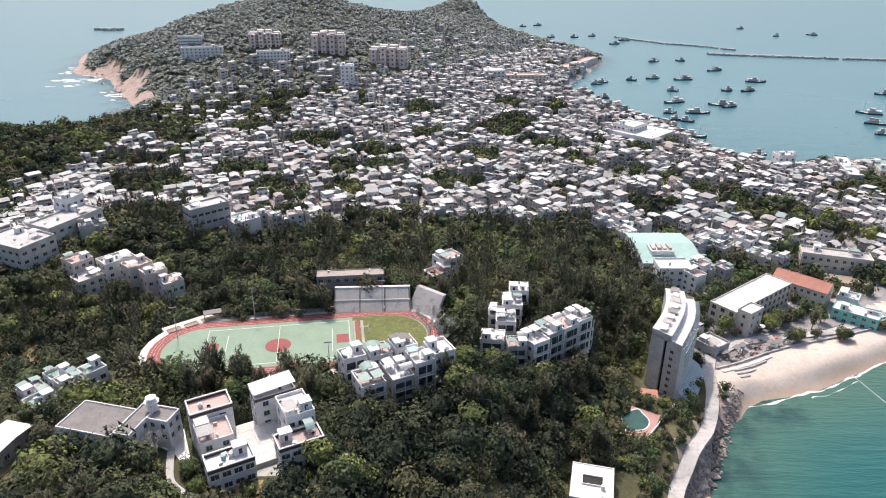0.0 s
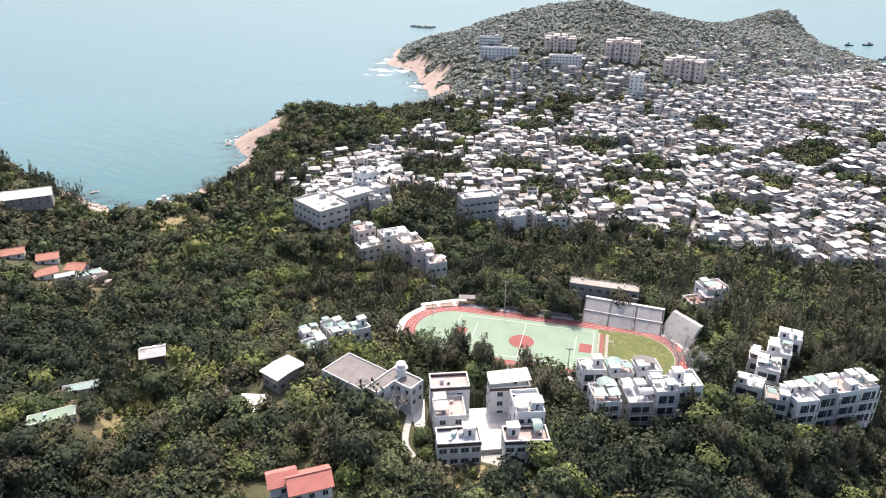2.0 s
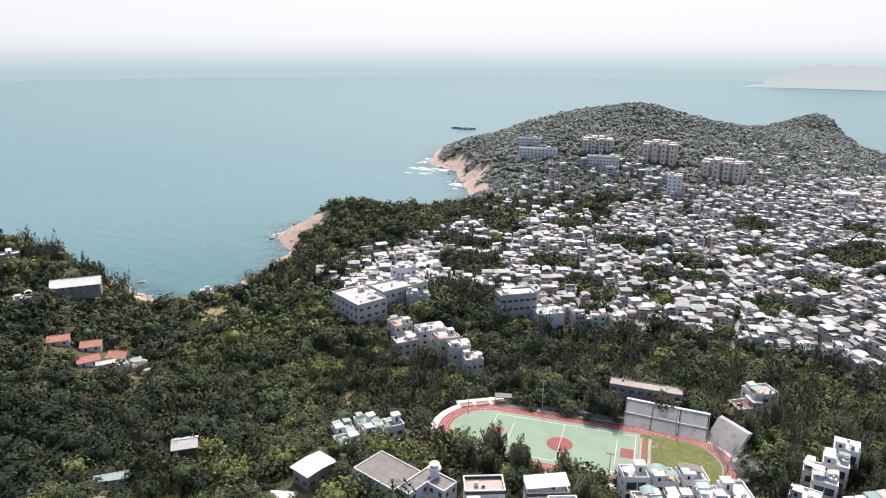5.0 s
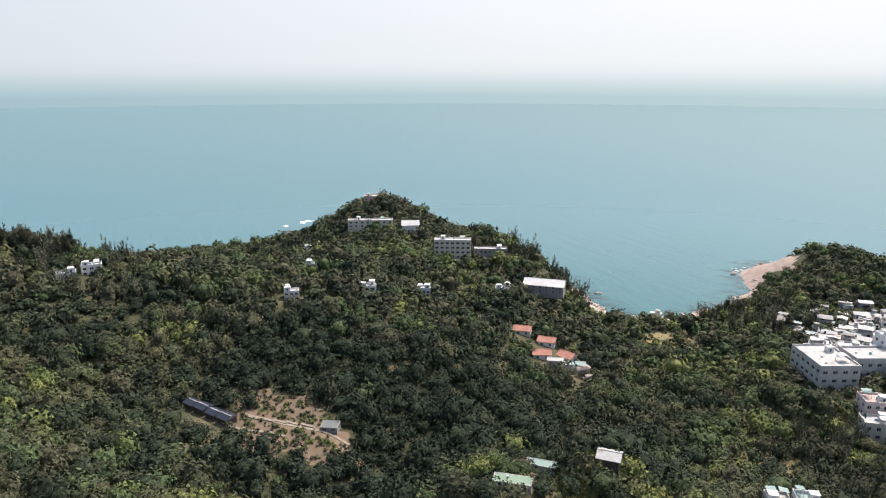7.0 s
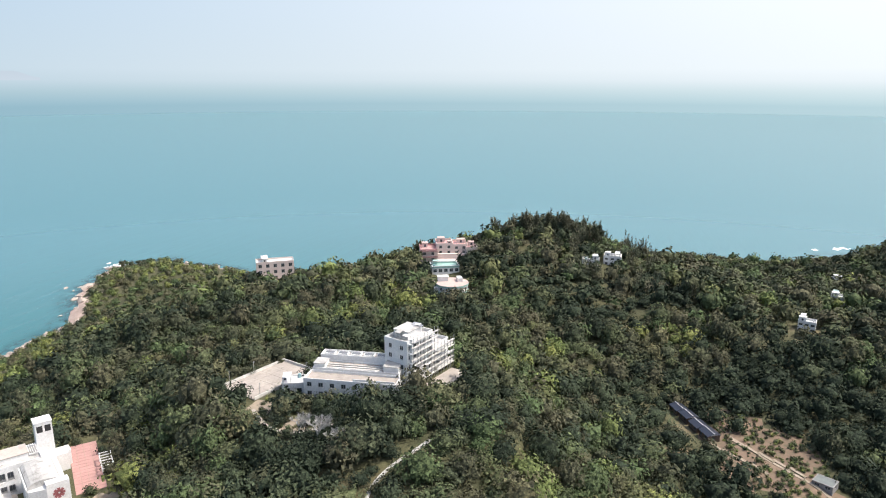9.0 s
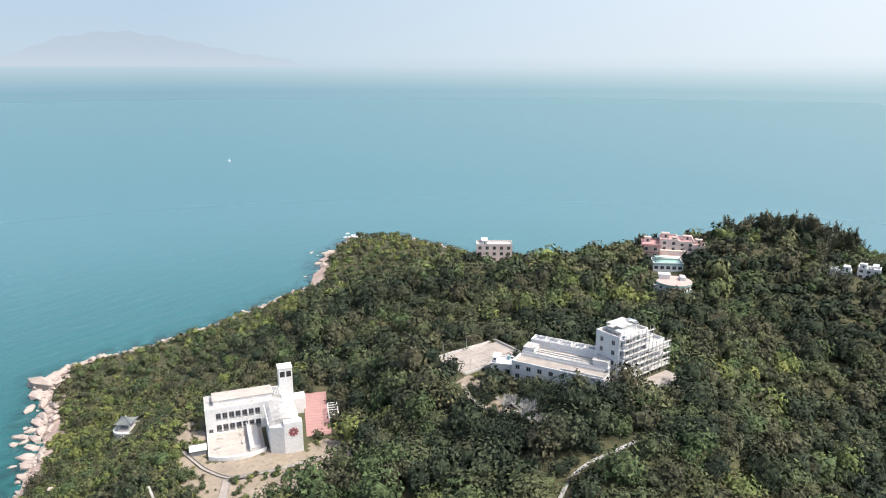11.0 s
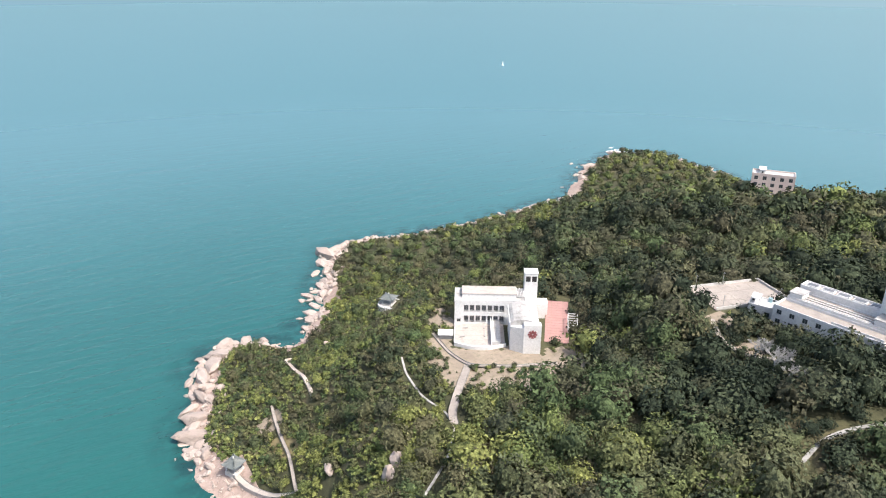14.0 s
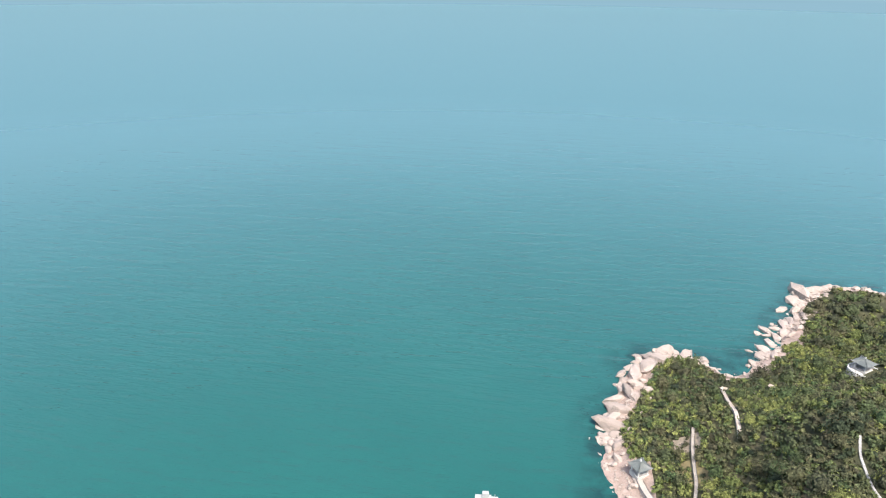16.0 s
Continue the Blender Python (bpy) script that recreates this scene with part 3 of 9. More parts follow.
# faint islands on the horizon, glowing shapes with haze painted into their tones
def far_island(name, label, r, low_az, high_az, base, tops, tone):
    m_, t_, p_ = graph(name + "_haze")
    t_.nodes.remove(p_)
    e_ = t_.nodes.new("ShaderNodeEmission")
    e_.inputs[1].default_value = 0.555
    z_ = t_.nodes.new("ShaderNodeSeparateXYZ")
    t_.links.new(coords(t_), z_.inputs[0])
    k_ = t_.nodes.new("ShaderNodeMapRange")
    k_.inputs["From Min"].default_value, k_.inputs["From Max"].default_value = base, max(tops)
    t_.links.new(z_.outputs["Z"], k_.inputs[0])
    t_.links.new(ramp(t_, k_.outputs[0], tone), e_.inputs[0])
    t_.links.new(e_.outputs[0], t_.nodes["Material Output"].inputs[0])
    n = 70
    az = np.radians(np.linspace(low_az, high_az, n))
    prof = np.interp(np.linspace(0, 1, n), np.linspace(0, 1, len(tops)), tops)
    prof = prof + 6 * np.sin(np.arange(n) * 0.9) * (prof > base + 10)
    v_ = []
    for q, h in zip(az, prof):
        v_ += [(-r * math.sin(q), r * math.cos(q), base), (-r * math.sin(q), r * math.cos(q), max(h, base + 0.5)), (-(r + 60) * math.sin(q), (r + 60) * math.cos(q), base)]
    f_ = []
    for k in range(n - 1):
        f_ += [(3 * k, 3 * k + 3, 3 * k + 4, 3 * k + 1), (3 * k + 1, 3 * k + 4, 3 * k + 5, 3 * k + 2)]
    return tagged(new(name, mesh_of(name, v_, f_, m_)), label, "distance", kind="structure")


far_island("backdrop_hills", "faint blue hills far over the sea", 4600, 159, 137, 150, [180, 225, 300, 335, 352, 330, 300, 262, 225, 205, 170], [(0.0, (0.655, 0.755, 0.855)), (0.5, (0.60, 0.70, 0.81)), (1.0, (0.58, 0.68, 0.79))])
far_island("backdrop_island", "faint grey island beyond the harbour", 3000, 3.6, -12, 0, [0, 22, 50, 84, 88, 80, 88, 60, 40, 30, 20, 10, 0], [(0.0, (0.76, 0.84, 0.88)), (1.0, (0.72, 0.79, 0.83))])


# ---- trees ----
def crown_shape(seed, blob_detail, tufts, tall=1.0, lobes=5, size=0.3, spike=False):
    """A crown about one metre in radius standing on z = 0: a lumpy body set with many clumps of leaves."""
    rng = np.random.default_rng(seed)
    dirs = rng.normal(size=(lobes, 3))
    dirs[:, 2] = abs(dirs[:, 2]) * 0.6
    dirs /= np.linalg.norm(dirs, axis=1)[:, None]
    amp = rng.uniform(0.12, 0.38, lobes)

    def radius(d):
        r = np.full(len(d), 0.78)
        for k, w in zip(dirs, amp):
            r = r + w * np.exp(-(1 - d @ k) * 5.0)
        return r

    bm = bmesh.new()
    bmesh.ops.create_icosphere(bm, subdivisions=blob_detail, radius=1)
    bv_ = np.array([v.co[:] for v in bm.verts])
    bf_ = np.array([[v.index for v in f.verts] for f in bm.faces])
    bm.free()
    r = radius(bv_) * (0.9 + 0.16 * rng.normal(size=len(bv_)) * 0.7)
    body = bv_ * r[:, None] * 0.68
    d = rng.normal(size=(tufts, 3))
    d[:, 2] = np.abs(d[:, 2]) * 1.0 - 0.25
    d /= np.linalg.norm(d, axis=1)[:, None]
    c = d * (radius(d) * rng.uniform(0.68, 1.06, tufts))[:, None]
    n = d + np.array([0, 0, 0.35]) + rng.normal(size=(tufts, 3)) * 0.42
    n /= np.linalg.norm(n, axis=1)[:, None]
    u = np.cross(n, rng.normal(size=(tufts, 3)))
    u /= np.linalg.norm(u, axis=1)[:, None]
    w = np.cross(n, u)
    s = size * rng.uniform(0.55, 1.25, (tufts, 1))
    if spike:
        w = w * 0.5 + np.array([0, 0, 0.9])
    turn = rng.uniform(0, 2 * np.pi, (tufts, 1))
    tri = [c + (u * np.cos(turn + q) + w * np.sin(turn + q)) * s * rng.uniform(0.7, 1.4, (tufts, 1)) for q in (0, 2.1, 4.2)]
    tv = np.stack(tri, 1).reshape(-1, 3)
    tf = np.arange(tufts * 3).reshape(-1, 3) + len(body)
    v = np.concatenate([body, tv])
    v[:, 2] = np.maximum(v[:, 2] * tall, -0.75 * tall) + 0.75 * tall
    return v, np.concatenate([bf_, tf])


NEARCROWNS = [crown_shape(s, 1, 380, 0.85 + 0.1 * (s % 3), 10 + s % 4, 0.125) for s in range(6)]
SLOPECROWNS = [crown_shape(10 + s, 1, 180, 0.85 + 0.1 * (s % 3), 9 + s % 4, 0.15) for s in range(6)]
MIDCROWNS = [crown_shape(20 + s, 1, 72, 0.85 + 0.1 * (s % 3), 7 + s % 3, 0.23) for s in range(5)]
FARCROWNS = [crown_shape(40 + s, 1, 24, 0.9, 5, 0.38) for s in range(4)]
PINECROWNS = [crown_shape(60 + s, 2, 150, 1.5, 7, 0.17, True) for s in range(3)]


def plume_shape(seed, plumes, blades):
    """A casuarina's crown: slender plumes of fine needles that rise and lean outward from the trunk."""
    rng = np.random.default_rng(seed)
    vs_, fs_, base_ = [], [], 0
    for k in range(plumes):
        q, out_ = rng.uniform(0, 2 * np.pi), rng.uniform(0.0, 0.75)
        foot = np.array([0.45 * out_ * math.cos(q), 0.45 * out_ * math.sin(q), rng.uniform(0.0, 0.7)])
        axis = np.array([0.55 * out_ * math.cos(q), 0.55 * out_ * math.sin(q), 1.0])
        tall, wide = rng.uniform(1.0, 1.9) * (1.15 - 0.45 * out_), rng.uniform(0.20, 0.34)
        u = rng.random(blades) ** 0.8
        spin = rng.uniform(0, 2 * np.pi, blades)
        rad = wide * np.sin(np.pi * np.clip(u * 0.85 + 0.12, 0, 1)) * rng.uniform(0.5, 1.0, blades)
        c = foot + axis * (u * tall)[:, None] + np.stack([rad * np.cos(spin), rad * np.sin(spin), 0 * rad], 1)
        lean = np.stack([np.cos(spin) * 0.7, np.sin(spin) * 0.7, rng.uniform(0.3, 1.1, blades)], 1) * rng.uniform(0.16, 0.30, (blades, 1))
        side = np.stack([-np.sin(spin), np.cos(spin), rng.uniform(-0.4, 0.4, blades)], 1) * 0.055
        vs_.append(np.stack([c - side, c + side, c + lean], 1).reshape(-1, 3))
        fs_.append(np.arange(blades * 3).reshape(-1, 3) + base_)
        base_ += blades * 3
    return np.concatenate(vs_), np.concatenate(fs_)


def is_clear(x, y, grow=0.0):
    """True where a tree may stand."""
    ok = np.ones(x.shape, bool)
    for cx, cy, hw, hd, turn in CLEAR:
        c, s = math.cos(turn), math.sin(turn)
        u, w = (x - cx) * c + (y - cy) * s, -(x - cx) * s + (y - cy) * c
        ok &= ~((abs(u) < hw + grow) & (abs(w) < hd + grow))
    return ok


def jitter_grid(x0, x1, y0, y1, step, rng):
    px, py = np.meshgrid(np.arange(x0, x1, step), np.arange(y0, y1, step))
    px, py = px.ravel(), py.ravel()
    return px + rng.uniform(-0.42, 0.42, px.shape) * step, py + rng.uniform(-0.42, 0.42, py.shape) * step


def woods(name, label, x, y, radius, shapes, rng, tints, rise=1.0, mat=LEAVES):
    """One mesh of many crowns, each with its own turn, size and tone."""
    z = land(x, y) - 0.25 * radius
    vs, fs, ts, base = [], [], [], 0
    which = rng.integers(0, len(shapes), len(x))
    for k, (v, f) in enumerate(shapes):
        sel = np.where(which == k)[0]
        if not len(sel):
            continue
        turn = rng.uniform(0, 2 * np.pi, len(sel))
        c, s = np.cos(turn)[:, None], np.sin(turn)[:, None]
        r = radius[sel][:, None]
        tall = r * rise * rng.uniform(0.7, 1.5, (len(sel), 1))
        wide = r * rng.uniform(0.85, 1.15, (len(sel), 1))
        px = x[sel][:, None] + wide * v[None, :, 0] * c - r * v[None, :, 1] * s
        py = y[sel][:, None] + wide * v[None, :, 0] * s + r * v[None, :, 1] * c
        pz = z[sel][:, None] + tall * v[None, :, 2]
        vs.append(np.stack([px, py, pz], 2).reshape(-1, 3))
        fs.append((f[None] + (np.arange(len(sel)) * len(v))[:, None, None]).reshape(-1, 3) + base)
        ts.append(np.repeat(tints[sel], len(v)))
        base += len(sel) * len(v)
    me = mesh_of(name, np.concatenate(vs), np.concatenate(fs), mat, None, True)
    me.attributes.new("tint", "FLOAT", "POINT").data.foreach_set("value", np.concatenate(ts).astype(np.float32))
    return tagged(new(name, me), label, "woods", kind="stuff")


# ---- buildings: kit ----
WINDOWS = {}


def window_mesh(w, h, frame_mat):
    key = (round(w, 2), round(h, 2), frame_mat.name)
    if key not in WINDOWS:
        b = 0.07
        xs, zs = (-w / 2, -w / 2 + b, -b / 2, b / 2, w / 2 - b, w / 2), (0, b, h - b, h)
        v = [(x_, -0.05, z_) for z_ in zs for x_ in xs]
        f, mi = [], []
        for j in range(3):
            for i in range(5):
                c = (j * 6 + i, j * 6 + i + 1, j * 6 + i + 7, j * 6 + i + 6)
                if j == 1 and i in (1, 3):
                    k = len(v)
                    v += [(v[q][0], 0.0, v[q][2]) for q in c]
                    f += [(c[q], c[(q + 1) % 4], k + (q + 1) % 4, k + q) for q in range(4)] + [(k, k + 1, k + 2, k + 3)]
                    mi += [0, 0, 0, 0, 1]
                else:
                    f.append(c)
                    mi.append(0)
        WINDOWS[key] = mesh_of("window", v, f, [frame_mat, FARGLASS if frame_mat is PALECON else GLASS], mi)
    return WINDOWS[key]


def wall_sides(w, d):
    """Corner, direction along, outward normal, length and turn of each side."""
    return [((-w / 2, -d / 2), (1, 0), (0, -1), w, 0), ((w / 2, -d / 2), (0, 1), (1, 0), d, 90),
            ((w / 2, d / 2), (-1, 0), (0, 1), w, 180), ((-w / 2, d / 2), (0, -1), (-1, 0), d, 270)]


def walled(s, w, d, z0, z1, storeys, across, wide, high, off=(0, 0), sill=0.95, deep=0.16, mat=0, pane=None, foot=2.5):
    """Walls with recessed openings; gives the openings' places. across: openings on front, right, back, left."""
    spots = []
    step = (z1 - z0) / storeys
    for (cx, cy), (ux, uy), (nx, ny), length, turn in wall_sides(w, d):
        n = across[turn // 90]

        def p(u, z, inward=0.0):
            return (off[0] + cx + ux * u - nx * inward, off[1] + cy + uy * u - ny * inward, z)

        s.quad([p(0, z0 - foot), p(length, z0 - foot), p(length, z0), p(0, z0)], mat)
        for k in range(storeys):
            za, zb = z0 + k * step, z0 + (k + 1) * step
            if not n:
                s.quad([p(0, za), p(length, za), p(length, zb), p(0, zb)], mat)
                continue
            cell = length / n
            ww, wh = min(wide, cell * 0.8), min(high, step - sill - 0.3)
            for i in range(n):
                u0, u1 = i * cell, (i + 1) * cell
                a0, a1, h0 = u0 + (cell - ww) / 2, u0 + (cell + ww) / 2, za + sill
                h1 = h0 + wh
                for q in ([p(u0, za), p(u1, za), p(u1, h0), p(u0, h0)], [p(u0, h1), p(u1, h1), p(u1, zb), p(u0, zb)],
                          [p(u0, h0), p(a0, h0), p(a0, h1), p(u0, h1)], [p(a1, h0), p(u1, h0), p(u1, h1), p(a1, h1)],
                          [p(a0, h0), p(a1, h0), p(a1, h0, deep), p(a0, h0, deep)], [p(a0, h1, deep), p(a1, h1, deep), p(a1, h1), p(a0, h1)],
                          [p(a0, h0), p(a0, h0, deep), p(a0, h1, deep), p(a0, h1)], [p(a1, h0, deep), p(a1, h0), p(a1, h1), p(a1, h1, deep)]):
                    s.quad(q, mat)
                if pane is not None:
                    s.quad([p(a0, h0, deep), p(a1, h0, deep), p(a1, h1, deep), p(a0, h1, deep)], pane)
                else:
                    spots.append((p((a0 + a1) / 2, h0, deep - 0.06), turn, ww, wh))
    return spots


def parapet(s, w, d, z, high, thick=0.22, off=(0, 0), mat=0, floor=1):
    ox, oy = off
    s.box(ox - w / 2 + thick, ox + w / 2 - thick, oy - d / 2 + thick, oy + d / 2 - thick, z - 0.2, z + 0.04, floor)
    s.box(ox - w / 2 - 0.04, ox + w / 2 + 0.04, oy - d / 2 - 0.04, oy - d / 2 + thick, z - 0.15, z + high, mat)
    s.box(ox - w / 2 - 0.04, ox + w / 2 + 0.04, oy + d / 2 - thick, oy + d / 2 + 0.04, z - 0.15, z + high, mat)
    s.box(ox - w / 2 - 0.04, ox - w / 2 + thick, oy - d / 2 + thick, oy + d / 2 - thick, z - 0.15, z + high, mat)
    s.box(ox + w / 2 - thick, ox + w / 2 + 0.04, oy - d / 2 + thick, oy + d / 2 - thick, z - 0.15, z + high, mat)


def gable(s, w, d, z, rise, over=0.5, thick=0.18, off=(0, 0), mat=0, end=1):
    """A pitched roof with its ridge along x."""
    ox, oy = off
    hw, hd = w / 2 + over, d / 2 + over
    low = z - rise * over / (d / 2)
    for sy in (-1, 1):
        a_ = [(ox - hw, oy + sy * hd, low), (ox + hw, oy + sy * hd, low), (ox + hw, oy, z + rise), (ox - hw, oy, z + rise)]
        b_ = [(x_, y_, z_ + thick) for x_, y_, z_ in a_]
        if sy > 0:
            a_, b_ = a_[::-1], b_[::-1]
        s.quad(b_, mat)
        s.quad(a_[::-1], mat)
        for i in range(4):
            j = (i + 1) % 4
            s.quad([a_[i], a_[j], b_[j], b_[i]], mat)
    for sx in (-1, 1):
        x_ = ox + sx * w / 2
        s.quad([(x_, oy - d / 2, z), (x_, oy + d / 2, z), (x_, oy + 0.01, z + rise), (x_, oy - 0.01, z + rise)], end)


def canopy_shell(w, d, h, tilt, arched=False):
    """A sheet roof on four posts."""
    s = Shell()
    for sx in (-1, 1):
        for sy in (-1, 1):
            s.box(sx * (w / 2 - 0.15) - 0.05, sx * (w / 2 - 0.15) + 0.05, sy * (d / 2 - 0.15) - 0.05, sy * (d / 2 - 0.15) + 0.05, 0, h, 1)
    n = 6 if arched else 1
    for i in range(n):
        u0, u1 = -1 + 2 * i / n, -1 + 2 * (i + 1) / n
        z0 = h + (0.9 * (1 - u0 * u0) if arched else tilt * u0)
        z1 = h + (0.9 * (1 - u1 * u1) if arched else tilt * u1)
        a_ = [(u0 * w / 2, -d / 2, z0), (u1 * w / 2, -d / 2, z1), (u1 * w / 2, d / 2, z1), (u0 * w / 2, d / 2, z0)]
        b_ = [(x_, y_, z_ + 0.08) for x_, y_, z_ in a_]
        s.quad(b_, 0)
        s.quad(a_[::-1], 0)
        for k in range(4):
            s.quad([a_[k], a_[(k + 1) % 4], b_[(k + 1) % 4], b_[k]], 0)
    return s


def tank_shell(r, h):
    s = Shell()
    ring_ = [(r * math.cos(radians(k * 36)), r * math.sin(radians(k * 36))) for k in range(10)]
    s.prism(ring_, 0, h)
    s.prism([(x_ * 0.35, y_ * 0.35) for x_, y_ in ring_], h, h + 0.12)
    return s


def rooftop(root, w, d, z, rng, hut=True, sheets=1, tanks=1, bits=2, hut_mat=None, sheet_mat=None):
    """What stands on a flat roof: stair hut, sheet canopies, water tanks, air conditioners."""
    hut_mat = hut_mat or WHITE
    spare = [(-0.27, 0.22), (0.27, 0.22), (0.27, -0.22), (-0.27, -0.22)]
    rng.shuffle(spare)
    if hut and min(w, d) > 4:
        s = Shell()
        hw, hd = min(2.8, w * 0.4), min(2.6, d * 0.42)
        u, v = spare.pop()
        walled(s, hw, hd, 0, 2.4, 1, (1, 1, 0, 0), 0.8, 1.6, sill=0.2, pane=1, foot=0)
        s.box(-hw / 2 - 0.15, hw / 2 + 0.15, -hd / 2 - 0.15, hd / 2 + 0.15, 2.4, 2.55, 0)
        part("stair_hut", s, [hut_mat, GLASS], root).matrix_local = pose(u * w, v * d, z)
    for k in range(sheets):
        if not spare:
            break
        u, v = spare.pop()
        s = canopy_shell(min(4.5, w * 0.42), min(4.0, d * 0.42), 2.3, rng.choice((-0.2, 0.25, 0.12)), rng.random() < 0.2)
        part("canopy", s, [sheet_mat or rng.choice((PALEROOF, PALEROOF, ROOFTEAL, CONCRETE)), METAL], root).matrix_local = pose(u * w, v * d, z, 0, 0, rng.choice((0, 90)))
    for k in range(tanks):
        part("water_tank", tank_shell(0.55, 1.2), [rng.choice((METAL, PALEROOF, ROOFBLUE))], root).matrix_local = pose(rng.uniform(-0.4, 0.4) * w, rng.uniform(-0.4, 0.4) * d, z)
    for k in range(bits):
        s = Shell()
        s.box(-0.45, 0.45, -0.2, 0.2, 0.1, 0.75, 0)
        s.box(-0.4, -0.3, -0.15, 0.15, 0, 0.1, 0)
        s.box(0.3, 0.4, -0.15, 0.15, 0, 0.1, 0)
        s.box(-0.3, 0.3, -0.22, -0.2, 0.18, 0.68, 1)
        part("air_conditioner", s, [PALEROOF, DARK], root).matrix_local = pose(rng.uniform(-0.4, 0.4) * w, rng.uniform(-0.4, 0.4) * d, z, 0, 0, rng.choice((0, 90, 180)))


SILLS = {}


def put_windows(root, spots, frame_mat, sills=False):
    for place, turn, ww, wh in spots:
        ob = part("window", window_mesh(ww, wh, frame_mat), None, root)
        ob.matrix_local = pose(*place, 0, 0, turn)
        if sills:
            key = round(ww, 2)
            if key not in SILLS:
                s_ = Shell()
                s_.box(-ww / 2 - 0.12, ww / 2 + 0.12, -0.26, -0.06, -0.1, 0.0)
                SILLS[key] = s_.mesh("sill", [PALECON])
            part("sill", SILLS[key], None, ob)


def flat_block(name, label, category, x, y, z0, z1, w, d, turn, storeys, across, walls, roof, seed, trim=None, wide=1.5, high=1.4, rail=0.9,
               group="", dress=None, frame_mat=None, sill=0.95, tree_gap=2.0):
    """A flat-roofed building with recessed windows, parapet and roof clutter."""
    rng = random.Random(seed)
    root = thing(name, pose(x, y, z0, 0, 0, turn), label, category, group)
    s = Shell()
    spots = walled(s, w, d, 0, z1 - z0, storeys, across, wide, high, sill=sill)
    part("wall", s, [walls], root)
    s = Shell()
    parapet(s, w, d, z1 - z0, rail)
    part("roof", s, [trim or walls, roof], root)
    if trim:
        s = Shell()
        parapet(s, w + 0.1, d + 0.1, z1 - z0 + rail, 0.12, 0.3, floor=0)
        s.v, s.f, s.m = s.v[8:], [tuple(i - 8 for i in f) for f in s.f[6:]], s.m[6:]
        part("coping", s, [walls], root)
    put_windows(root, spots, frame_mat or METAL, category == "apartment block")
    rooftop(root, w, d, z1 - z0 + 0.04, rng, **(dress or {}))
    clear(x, y, w / 2, d / 2, turn, tree_gap * 0.4)
    return root


def tiled_house(name, label, x, y, z0, z1, w, d, turn, storeys, across, walls, roof, rise=1.6, group=""):
    """A house with a pitched roof of tile courses."""
    root = thing(name, pose(x, y, z0, 0, 0, turn), label, "house", group)
    s = Shell()
    spots = walled(s, w, d, 0, z1 - z0, storeys, across, 1.2, 1.3)
    part("wall", s, [walls], root)
    s = Shell()
    gable(s, w, d, z1 - z0, rise)
    part("roof", s, [roof, walls], root)
    s = Shell()
    n = max(4, int((w + 1) / 0.55))
    for k in range(n + 1):
        u = -(w / 2 + 0.5) + (w + 1.0) * k / n
        for sy in (-1, 1):
            hd = d / 2 + 0.5
            low = -rise * 0.5 / (d / 2)
            pts = [(u - 0.06, sy * hd, z1 - z0 + low + 0.19), (u + 0.06, sy * hd, z1 - z0 + low + 0.19), (u + 0.06, 0, z1 - z0 + rise + 0.19), (u - 0.06, 0, z1 - z0 + rise + 0.19)]
            top = [(a_, b_, c_ + 0.07) for a_, b_, c_ in pts]
            s.quad(top if sy < 0 else top[::-1], 0)
            s.quad([pts[0], pts[3], top[3], top[0]], 0)
            s.quad([pts[1], pts[2], top[2], top[1]], 0)
    s.box(-w / 2 - 0.5, w / 2 + 0.5, -0.14, 0.14, z1 - z0 + rise + 0.16, z1 - z0 + rise + 0.34, 0)
    part("roof_tiles", s, [roof], root)
    put_windows(root, spots, METAL)
    clear(x, y, w / 2, d / 2, turn, 0.8)
    return root


def balcony_front(root, w, d, storeys, high, deep=1.1, rail_mat=None, wide=0.78):
    """Balconies with slabs, fins and rails before broad glazed openings, on the front."""
    step = high / storeys
    for k in range(storeys):
        z = k * step
        win = part("balcony_window", window_mesh(round(w * wide, 1), round(step - 0.75, 1), METAL), None, root)
        win.matrix_local = pose(0, -d / 2 - 0.01, z + 0.12)
        s_ = Shell()
        s_.box(-w / 2 + 0.1, w / 2 - 0.1, -deep, -0.05, -0.16, 0.0)
        for u in (-w / 2 + 0.1, -0.1, w / 2 - 0.3):
            s_.box(u, u + 0.2, -deep, -deep + 0.2, 0, step - 0.16)
        b_ = part("balcony", s_, [WHITE if rail_mat is None else GREY], root)
        b_.matrix_local = pose(0, -d / 2, z + 0.05)
        s_ = Shell()
        s_.box(-w / 2 + 0.3, w / 2 - 0.3, -deep + 0.02, -deep + 0.1, 0.0 if k % 2 else 0.25, 0.95)
        s_.box(-w / 2 + 0.3, w / 2 - 0.3, -deep - 0.02, -deep + 0.14, 0.95, 1.02)
        part("railing", s_, [rail_mat or DULLWHITE], b_)
    for k in range(2):
        s_ = Shell()
        s_.box(-0.4, 0.4, -0.35, 0, 0, 0.6)
        part("air_conditioner", s_, [PALEROOF], root).matrix_local = pose(w / 2 + 0.02, -d * 0.15 + 1.5 * k, step * (k + 0.55), 0, 0, 90)


def garages(root, w, d, n, z, high):
    for k in range(n):
        u = -w / 2 + w * (k + 0.5) / n
        part("garage_opening", window_mesh(round(w / n - 0.45, 1), high, METAL), None, root).matrix_local = pose(u, -d / 2 - 0.01, z)


# ---- apartment court on the slope: six white blocks round a paved yard ----
COURT = "white apartment court"
